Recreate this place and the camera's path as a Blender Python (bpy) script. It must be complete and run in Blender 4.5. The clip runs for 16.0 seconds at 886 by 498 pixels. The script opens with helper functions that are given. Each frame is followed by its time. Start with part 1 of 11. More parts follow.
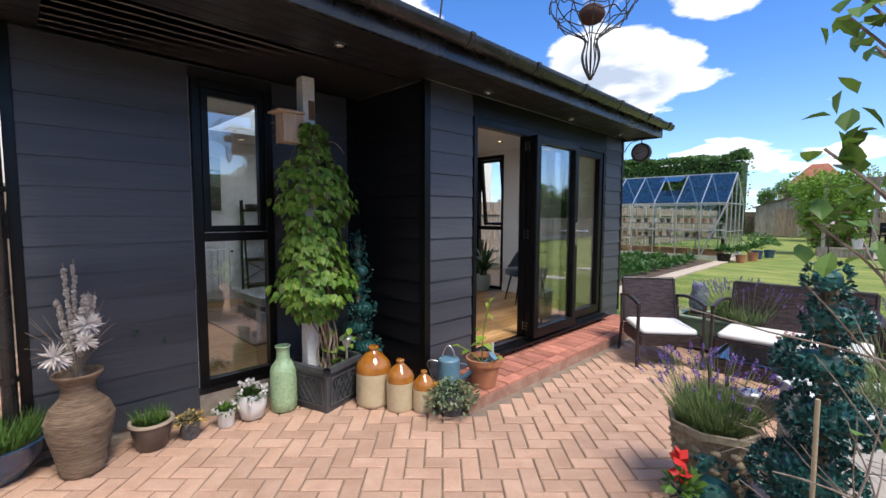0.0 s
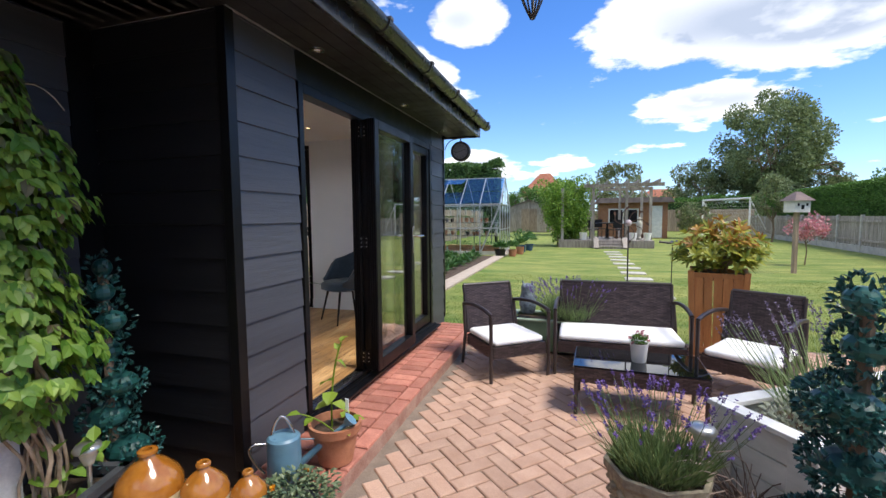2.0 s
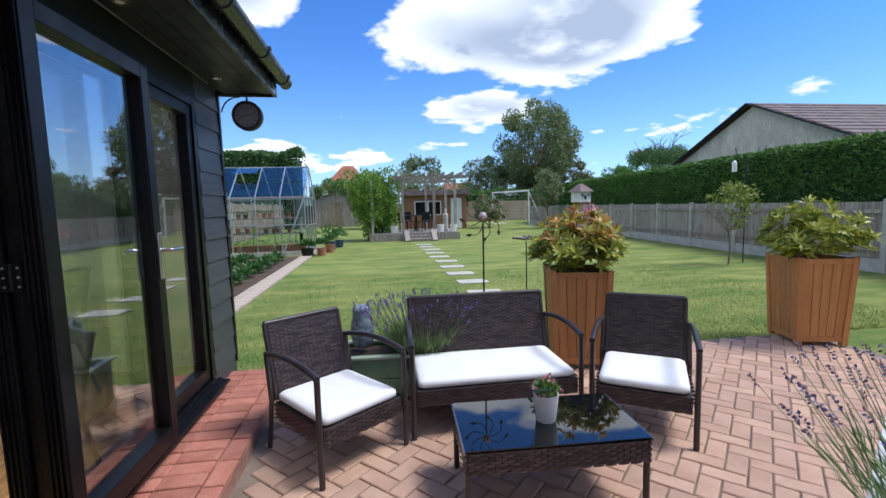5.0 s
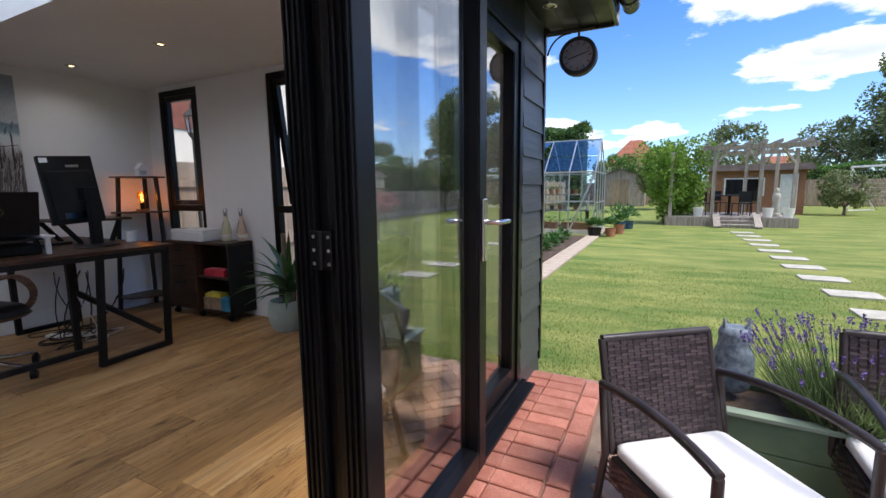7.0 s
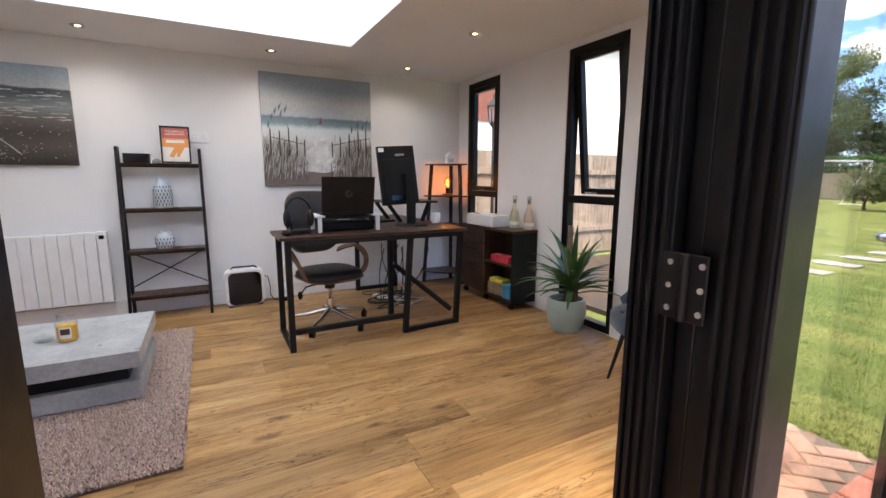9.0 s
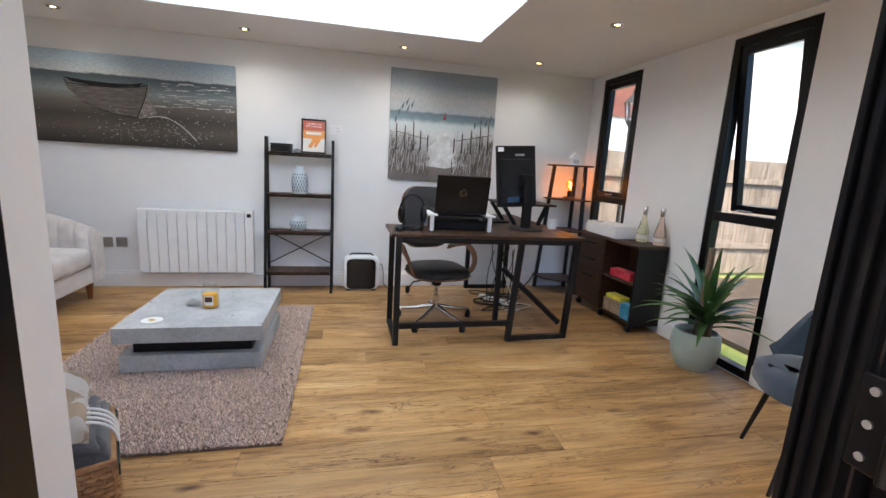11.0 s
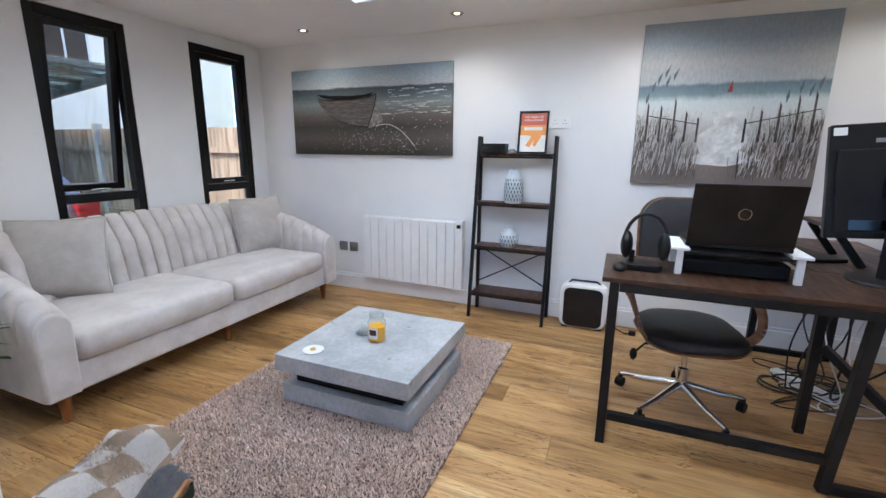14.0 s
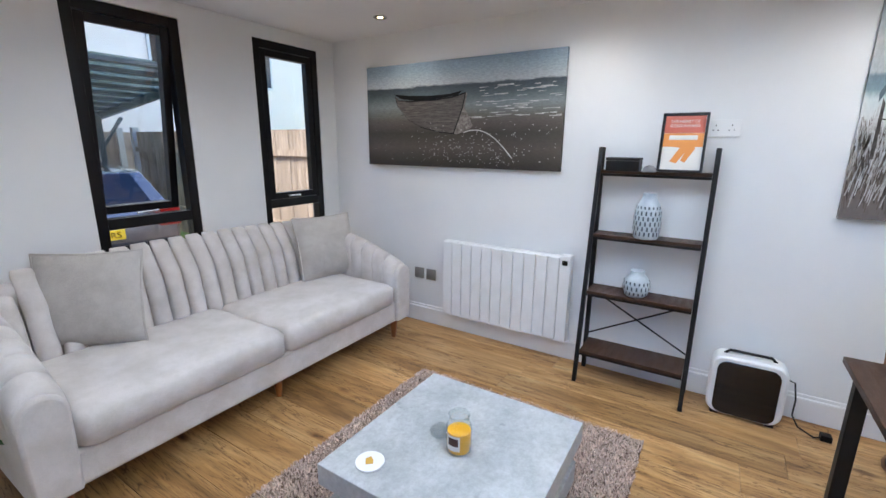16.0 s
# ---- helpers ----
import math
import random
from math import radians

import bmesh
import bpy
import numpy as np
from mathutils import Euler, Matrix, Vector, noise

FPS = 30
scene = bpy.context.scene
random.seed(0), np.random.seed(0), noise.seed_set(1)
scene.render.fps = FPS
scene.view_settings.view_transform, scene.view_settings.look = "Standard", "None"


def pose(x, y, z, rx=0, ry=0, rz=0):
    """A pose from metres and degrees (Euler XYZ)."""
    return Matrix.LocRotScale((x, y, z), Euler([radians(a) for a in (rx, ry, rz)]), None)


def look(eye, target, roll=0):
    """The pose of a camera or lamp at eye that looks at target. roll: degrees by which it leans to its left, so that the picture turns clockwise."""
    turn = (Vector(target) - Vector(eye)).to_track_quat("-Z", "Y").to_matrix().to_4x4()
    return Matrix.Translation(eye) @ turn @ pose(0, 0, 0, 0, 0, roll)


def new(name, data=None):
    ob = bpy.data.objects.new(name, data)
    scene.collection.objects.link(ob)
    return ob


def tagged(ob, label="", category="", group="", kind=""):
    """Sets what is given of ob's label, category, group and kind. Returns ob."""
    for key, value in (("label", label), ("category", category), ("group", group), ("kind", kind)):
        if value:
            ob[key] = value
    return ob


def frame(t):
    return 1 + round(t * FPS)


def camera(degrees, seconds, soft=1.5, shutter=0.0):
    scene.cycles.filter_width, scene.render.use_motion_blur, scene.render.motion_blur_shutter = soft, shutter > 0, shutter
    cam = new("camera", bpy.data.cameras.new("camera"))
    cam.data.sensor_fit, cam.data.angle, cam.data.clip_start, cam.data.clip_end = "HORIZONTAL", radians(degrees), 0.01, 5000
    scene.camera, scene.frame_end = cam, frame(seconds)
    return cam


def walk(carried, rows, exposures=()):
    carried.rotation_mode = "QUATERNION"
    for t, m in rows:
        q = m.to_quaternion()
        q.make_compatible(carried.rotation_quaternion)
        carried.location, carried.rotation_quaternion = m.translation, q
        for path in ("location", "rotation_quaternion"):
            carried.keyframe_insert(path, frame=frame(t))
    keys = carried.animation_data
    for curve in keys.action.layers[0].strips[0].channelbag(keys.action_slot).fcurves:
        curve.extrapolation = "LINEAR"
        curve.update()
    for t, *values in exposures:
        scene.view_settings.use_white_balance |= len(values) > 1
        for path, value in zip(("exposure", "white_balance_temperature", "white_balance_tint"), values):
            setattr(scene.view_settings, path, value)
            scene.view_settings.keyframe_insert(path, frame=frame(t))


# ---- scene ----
cam = camera(90.9, 16.0)
METRES, EYE, TILT, LEAN, TURN = 8.0, 1.5, 0.0, 0.0, 44.4
PATH = [
    (0, (2.401, -2.218, 1.371), (0.992, -0.807, 1.22), 0.2),
    (0.5, (2.178, -2.107, 1.366), (0.936, -0.547, 1.216), 0.2),
    (1, (1.95, -2.007, 1.369), (0.909, -0.305, 1.223), 0.0),
    (1.5, (1.73, -1.854, 1.386), (0.913, -0.035, 1.239), -0.2),
    (1.6, (1.709, -1.82, 1.391), (0.932, 0.017, 1.245), -0.7),
    (2, (1.555, -1.701, 1.393), (0.976, 0.207, 1.244), -0.5),
    (2.5, (1.389, -1.507, 1.383), (1.083, 0.464, 1.233), -0.8),
    (3, (1.282, -1.295, 1.369), (1.323, 0.699, 1.222), -1.1),
    (3.2, (1.22, -1.215, 1.399), (1.39, 0.771, 1.242), -0.8),
    (5.3, (1.231, -0.19, 1.397), (1.52, 1.78, 1.198), -1.5),
    (5.5, (1.207, -0.094, 1.38), (1.362, 1.889, 1.175), -1.4),
    (6, (1.054, 0.159, 1.368), (0.876, 2.138, 1.144), -1.0),
    (6.5, (0.896, 0.334, 1.357), (0.368, 2.248, 1.12), -0.7),
    (7, (0.729, 0.511, 1.338), (-0.159, 2.282, 1.069), -0.6),
    (7.5, (0.582, 0.621, 1.327), (-0.652, 2.165, 1.023), -0.4),
    (8, (0.485, 0.678, 1.327), (-1.004, 1.975, 1.015), -0.2),
    (8.5, (0.414, 0.721, 1.338), (-1.231, 1.816, 1.029), 0.0),
    (9, (0.368, 0.737, 1.343), (-1.372, 1.668, 1.023), 0.2),
    (9.2, (0.357, 0.739, 1.348), (-1.412, 1.61, 1.012), 0.2),
    (11.3, (0.214, 0.874, 1.409), (-1.725, 1.173, 1.021), 2.0),
    (11.5, (0.112, 0.949, 1.388), (-1.837, 1.137, 0.979), 0.5),
    (12, (-0.039, 0.986, 1.415), (-1.996, 1.02, 1.002), 0.6),
    (12.5, (-0.145, 1.02, 1.431), (-2.097, 0.88, 1.015), 0.6),
    (13, (-0.297, 1.054, 1.41), (-2.229, 0.744, 0.994), 0.7),
    (13.5, (-0.468, 1.098, 1.408), (-2.363, 0.614, 0.988), 0.6),
    (14, (-0.642, 1.143, 1.465), (-2.454, 0.417, 1.029), 0.6),
    (14.5, (-0.779, 1.138, 1.512), (-2.514, 0.247, 1.069), 0.6),
    (15, (-0.944, 1.044, 1.528), (-2.64, 0.085, 1.077), 0.6),
    (15.5, (-1.103, 0.862, 1.565), (-2.763, -0.155, 1.107), 0.6),
    (16, (-1.282, 0.717, 1.587), (-2.93, -0.316, 1.121), 0.5),
]
EXPOSURE = [(0.0, 0.92, 6550, 10), (1.5, 0.92, 6550, 11), (3.2, 0.82, 6150, 10), (5.5, 0.62, 5950, 10), (6.5, 0.72, 6050, 11), (7.5, 1.35, 6900, 14), (8.5, 2.0, 7300, 15), (9.2, 2.1, 7300, 15), (11.5, 2.25, 6750, 9), (16.0, 2.35, 6350, 9)]
walk(cam, [(t, look(eye, target, roll)) for t, eye, target, roll in PATH], EXPOSURE)

# ---- world and sun ----
SUN_EL, SUN_AZ = 60.0, 100          # elevation and compass-like bearing of the sun, degrees


def sun_dir(el, az):
    e, a = radians(el), radians(az)
    return Vector((math.cos(e) * math.sin(a), math.cos(e) * math.cos(a), math.sin(e)))


def make_world():
    w = bpy.data.worlds.new("sky")
    scene.world = w
    w.use_nodes = True
    n, l = w.node_tree.nodes, w.node_tree.links
    n.clear()
    out, bg = n.new("ShaderNodeOutputWorld"), n.new("ShaderNodeBackground")
    sky = n.new("ShaderNodeTexSky")
    sky.sky_type, sky.sun_disc = "NISHITA", False
    sky.sun_elevation, sky.sun_rotation = radians(SUN_EL), radians(SUN_AZ)
    sky.air_density, sky.dust_density, sky.ozone_density = 1.0, 0.3, 3.0
    tc = n.new("ShaderNodeTexCoord")
    sep = n.new("ShaderNodeSeparateXYZ")
    l.new(tc.outputs["Generated"], sep.inputs[0])

    def m(op, a, b=None, c=None):
        k = n.new("ShaderNodeMath")
        k.operation = op
        for i, v in enumerate((a, b, c)):
            if v is None:
                continue
            if isinstance(v, (int, float)):
                k.inputs[i].default_value = v
            else:
                l.new(v, k.inputs[i])
        return k.outputs[0]

    # cumulus: noise on a flat layer above, denser in some bearings
    up = m("MAXIMUM", sep.outputs[2], 0.0)
    den = m("ADD", up, 0.16)
    u, v = m("DIVIDE", sep.outputs[0], den), m("DIVIDE", sep.outputs[1], den)
    comb = n.new("ShaderNodeCombineXYZ")
    l.new(u, comb.inputs[0]), l.new(v, comb.inputs[1])
    no = n.new("ShaderNodeTexNoise")
    no.inputs["Scale"].default_value, no.inputs["Detail"].default_value, no.inputs["Roughness"].default_value = 1.7, 10.0, 0.56
    l.new(comb.outputs[0], no.inputs["Vector"])
    masks = None
    for az, el, wa, we, amp in CLOUDS:
        d = sun_dir(el, az)
        right = Vector((math.cos(radians(az)), -math.sin(radians(az)), 0))
        upv = right.cross(d)
        dots = []
        for vec in (right, upv, d):
            k = n.new("ShaderNodeVectorMath")
            k.operation = "DOT_PRODUCT"
            l.new(tc.outputs["Generated"], k.inputs[0])
            k.inputs[1].default_value = vec
            dots.append(k.outputs["Value"])
        a2 = m("POWER", m("DIVIDE", dots[0], radians(wa)), 2.0)
        b2 = m("POWER", m("DIVIDE", dots[1], radians(we)), 2.0)
        g = m("MULTIPLY", m("SUBTRACT", 1.0, m("ADD", a2, b2)), amp)
        g = m("MULTIPLY", m("MAXIMUM", g, 0.0), m("GREATER_THAN", dots[2], 0.0))
        masks = g if masks is None else m("MAXIMUM", masks, g)
    dens = m("ADD", no.outputs["Fac"], masks)
    ramp = n.new("ShaderNodeValToRGB")
    ramp.color_ramp.elements[0].position, ramp.color_ramp.elements[1].position = 0.605, 0.665
    l.new(dens, ramp.inputs[0])
    no2 = n.new("ShaderNodeTexNoise")
    no2.inputs["Scale"].default_value, no2.inputs["Detail"].default_value = 3.4, 8.0
    l.new(comb.outputs[0], no2.inputs["Vector"])
    r2 = n.new("ShaderNodeValToRGB")
    r2.color_ramp.elements[0].position, r2.color_ramp.elements[1].position = 0.36, 0.56
    r2.color_ramp.elements[0].color, r2.color_ramp.elements[1].color = (3.5, 4.0, 4.9, 1), (8.2, 8.3, 8.5, 1)
    # thick parts turn grey below, thin edges stay white
    thick = m("MINIMUM", m("MULTIPLY", m("MAXIMUM", m("SUBTRACT", dens, 0.70), 0.0), 1.5), 0.20)
    l.new(m("SUBTRACT", m("ADD", no2.outputs["Fac"], 0.06), thick), r2.inputs[0])
    haze = n.new("ShaderNodeMixRGB")
    haze.inputs[2].default_value = (8.0, 9.2, 10.5, 1)
    l.new(m("MULTIPLY", m("POWER", m("SUBTRACT", 1.0, up), 8.0), 0.55), haze.inputs[0])
    tint = n.new("ShaderNodeMixRGB")
    tint.blend_type, tint.inputs[0].default_value, tint.inputs[2].default_value = "MULTIPLY", 1.0, SKY_TINT
    l.new(sky.outputs[0], tint.inputs[1])
    l.new(tint.outputs[0], haze.inputs[1])
    mix = n.new("ShaderNodeMixRGB")
    l.new(m("MULTIPLY", ramp.outputs[0], 0.95), mix.inputs[0])
    l.new(haze.outputs[0], mix.inputs[1]), l.new(r2.outputs[0], mix.inputs[2])
    l.new(mix.outputs[0], bg.inputs[0])
    bg.inputs[1].default_value = SKY_STRENGTH
    l.new(bg.outputs[0], out.inputs[0])


# bearing, elevation, half width, half height (degrees), density: the cumulus that the walk sees, then unseen fill
# clouds
CLOUDS = [
    (20, 21, 22, 8, 0.35), (33, 22, 10, 4, 0.29), (13, 12, 9, 3.2, 0.29), (-24, 16, 12, 6, 0.33), (-13, 23, 6, 4, 0.27),
    (-13, 6, 8, 3, 0.27), (-2, 7, 5, 2, 0.23), (-36, 9, 7, 3, 0.27), (-50, 18, 12, 8, 0.29), (8, 32, 5, 3, 0.22), (55, 25, 14, 8, 0.27),
    # out of view: clouds added behind and overhead as fill light
    (95, 35, 35, 20, 0.29), (-140, 50, 45, 30, 0.29), (180, 30, 40, 20, 0.27), (-100, 40, 45, 26, 0.31), (165, 62, 40, 20, 0.31), 
]
SKY_TINT, SKY_STRENGTH = (0.44, 0.82, 1.32, 1), 0.096
make_world()
sun = new("sun", bpy.data.lights.new("sun", "SUN"))
sun.data.energy, sun.data.angle, sun.data.color = 2.3, radians(18), (1.0, 0.93, 0.82)
sun.matrix_world = look((0, 0, 0), -sun_dir(SUN_EL, SUN_AZ))
tagged(sun, kind="structure")

LAMP_W = 2.8                          # watts of each downlight indoors

# ---- small mesh tools ----


class Mesh:
    """Gathers vertices and faces; shapes are added in local metres."""

    def __init__(self):
        self.v, self.f = [], []

    def add(self, verts, faces):
        o = len(self.v)
        self.v += [tuple(p) for p in verts]
        self.f += [tuple(o + i for i in q) for q in faces]
        return self

    def box(self, x0, y0, z0, x1, y1, z1, m=None):
        if x0 > x1: x0, x1 = x1, x0
        if y0 > y1: y0, y1 = y1, y0
        if z0 > z1: z0, z1 = z1, z0
        vs = [Vector(p) for p in ((x0, y0, z0), (x1, y0, z0), (x1, y1, z0), (x0, y1, z0), (x0, y0, z1), (x1, y0, z1), (x1, y1, z1), (x0, y1, z1))]
        if m:
            vs = [m @ p for p in vs]
        return self.add(vs, [(0, 3, 2, 1), (4, 5, 6, 7), (0, 1, 5, 4), (1, 2, 6, 5), (2, 3, 7, 6), (3, 0, 4, 7)])

    def bar(self, a, b, w, h=None, up=(0, 0, 1)):
        """A straight bar of section w x h from a to b."""
        a, b, h = Vector(a), Vector(b), h or w
        d = (b - a).normalized()
        s = d.cross(Vector(up))
        if s.length < 1e-3:
            s = d.cross(Vector((0, 1, 0)))
        s.normalize()
        t = s.cross(d)
        c = [s * sx * w / 2 + t * tz * h / 2 for sx, tz in ((-1, -1), (1, -1), (1, 1), (-1, 1))]
        return self.add([a + q for q in c] + [b + q for q in c], [(3, 2, 1, 0), (4, 5, 6, 7), (0, 1, 5, 4), (1, 2, 6, 5), (2, 3, 7, 6), (3, 0, 4, 7)])

    def tube(self, pts, r, n=8, cap=True):
        """A round tube along points; r is one radius or one for each point."""
        pts = [Vector(p) for p in pts]
        rs = r if isinstance(r, (list, tuple)) else [r] * len(pts)
        vs, fs, ref = [], [], None
        for i, p in enumerate(pts):
            d = (pts[min(i + 1, len(pts) - 1)] - pts[max(i - 1, 0)]).normalized()
            if ref is None:
                ref = d.orthogonal().normalized()
            ref = (ref - d * ref.dot(d)).normalized()
            s = d.cross(ref)
            vs += [p + (ref * math.cos(k * math.tau / n) + s * math.sin(k * math.tau / n)) * rs[i] for k in range(n)]
        for i in range(len(pts) - 1):
            for k in range(n):
                a, b = i * n + k, i * n + (k + 1) % n
                fs.append((a, b, b + n, a + n))
        if cap:
            fs += [tuple(range(n))[::-1], tuple(range(len(vs) - n, len(vs)))]
        return self.add(vs, fs)

    def lathe(self, prof, n=24, cx=0, cy=0, cap=True, wobble=0.0, seed=0):
        """Turns a profile of (radius, height) round the upright axis."""
        rnd = random.Random(seed)
        vs, fs = [], []
        for r, z in prof:
            vs += [(cx + r * math.cos(k * math.tau / n) * (1 + rnd.uniform(-wobble, wobble)), cy + r * math.sin(k * math.tau / n) * (1 + rnd.uniform(-wobble, wobble)), z) for k in range(n)]
        for i in range(len(prof) - 1):
            for k in range(n):
                a, b = i * n + k, i * n + (k + 1) % n
                fs.append((a, b, b + n, a + n))
        if cap:
            fs += [tuple(range(n))[::-1], tuple(range(len(vs) - n, len(vs)))]
        return self.add(vs, fs)

    def ball(self, c, rx, ry=None, rz=None, n=12, k=8, m=None):
        ry, rz = ry or rx, rz or rx
        vs, fs = [], []
        for i in range(k + 1):
            t = math.pi * i / k
            for j in range(n):
                a = math.tau * j / n
                p = Vector((rx * math.sin(t) * math.cos(a), ry * math.sin(t) * math.sin(a), rz * math.cos(t)))
                if m:
                    p = m @ p
                vs.append(p + Vector(c))
        for i in range(k):
            for j in range(n):
                a, b = i * n + j, i * n + (j + 1) % n
                fs.append((a, a + n, b + n, b))
        return self.add(vs, fs)

    def loft(self, rings, cap=True):
        """Joins rings that have the same number of points."""
        n = len(rings[0])
        vs, fs = [p for r in rings for p in r], []
        for i in range(len(rings) - 1):
            for k in range(n):
                a, b = i * n + k, i * n + (k + 1) % n
                fs.append((a, b, b + n, a + n))
        if cap:
            fs += [tuple(range(n))[::-1], tuple(range(len(vs) - n, len(vs)))]
        return self.add(vs, fs)

    def prism(self, outline, lo, hi, axis="z"):
        """An outline of 2D points pushed out along an axis."""
        put = {"z": lambda p, h: (p[0], p[1], h), "y": lambda p, h: (p[0], h, p[1]), "x": lambda p, h: (h, p[0], p[1])}[axis]
        return self.loft([[put(p, lo) for p in outline], [put(p, hi) for p in outline]])

    def data(self, name, fix=True):
        me = bpy.data.meshes.new(name)
        me.from_pydata(self.v, [], self.f)
        if fix:
            bm = bmesh.new()
            bm.from_mesh(me)
            bmesh.ops.recalc_face_normals(bm, faces=bm.faces)
            bm.to_mesh(me)
            bm.free()
        me.update()
        return me


def thing(name, label, category="", loc=(0, 0, 0), rz=0.0, group="", kind=""):
    """An Empty at the base of a thing."""
    e = new(name)
    e.empty_display_size = 0.1
    e.matrix_basis = pose(*loc, 0, 0, rz)
    return tagged(e, label, category, group, kind)


def part(name, m, material, parent=None, label="", bevel=0.0, smooth=0.0, kind="", loc=None, fix=True):
    """One mesh object under a thing or under a part. smooth: degrees under which edges are shaded smooth."""
    me = m if isinstance(m, bpy.types.Mesh) else m.data(name, fix)
    ob = new(name, me)
    if not me.materials:
        me.materials.append(material)
    if parent is not None:
        ob.parent = parent
    if loc is not None:
        ob.location = loc
    if smooth:
        me.shade_smooth()
        me.set_sharp_from_angle(angle=radians(smooth))
    if bevel:
        b = ob.modifiers.new("bevel", "BEVEL")
        b.width, b.segments, b.limit_method, b.angle_limit = bevel, 2, "ANGLE", radians(40)
    return tagged(ob, label, "", "", kind)


def setting(name, m, material, label="", category="", bevel=0.0, smooth=0.0):
    """A piece of the building or the ground."""
    ob = part(name, m, material, None, label, bevel, smooth, "structure")
    return tagged(ob, label, category)


def arc(p0, p1, p2, n=8):
    """Points on a curve from p0 to p2 that bends towards p1."""
    p0, p1, p2 = Vector(p0), Vector(p1), Vector(p2)
    return [p0 * (1 - t) ** 2 + p1 * 2 * t * (1 - t) + p2 * t * t for t in (i / n for i in range(n + 1))]


def rounded(w, h, r, n=4, cx=0.0, cy=0.0):
    """The outline of a rounded rectangle."""
    out = []
    for sx, sy, a0 in ((1, 1, 0), (-1, 1, 90), (-1, -1, 180), (1, -1, 270)):
        for i in range(n + 1):
            a = radians(a0 + 90 * i / n)
            out.append((cx + sx * (w / 2 - r) + r * math.cos(a), cy + sy * (h / 2 - r) + r * math.sin(a)))
    return out


def leaf_verts(p, d, up, length, width, fold=0.25, droop=0.0, simple=False):
    """A leaf of a few faces from p along d."""
    d, up = Vector(d).normalized(), Vector(up)
    s = d.cross(up)
    s = s.normalized() if s.length > 1e-4 else d.orthogonal().normalized()
    nrm = s.cross(d)
    p = Vector(p)
    if simple:
        q = p + d * length * 0.5
        return [p, q + s * width / 2, p + d * length - nrm * droop * length, q - s * width / 2], [(0, 1, 2, 3)]
    a, b = p + d * length * 0.35, p + d * length * 0.7 - nrm * droop * length * 0.4
    tip = p + d * length - nrm * droop * length
    w1, w2, f = width * 0.5, width * 0.38, nrm * fold * width
    return [p, a + s * w1 + f, a, a - s * w1 + f, b + s * w2 + f * 0.7, b, b - s * w2 + f * 0.7, tip], [(0, 1, 2), (0, 2, 3), (1, 4, 5, 2), (2, 5, 6, 3), (4, 7, 5), (5, 7, 6)]


def rand_dir(r):
    z, a = r.uniform(-1, 1), r.uniform(0, math.tau)
    k = math.sqrt(1 - z * z)
    return Vector((k * math.cos(a), k * math.sin(a), z))


# ---- materials ----


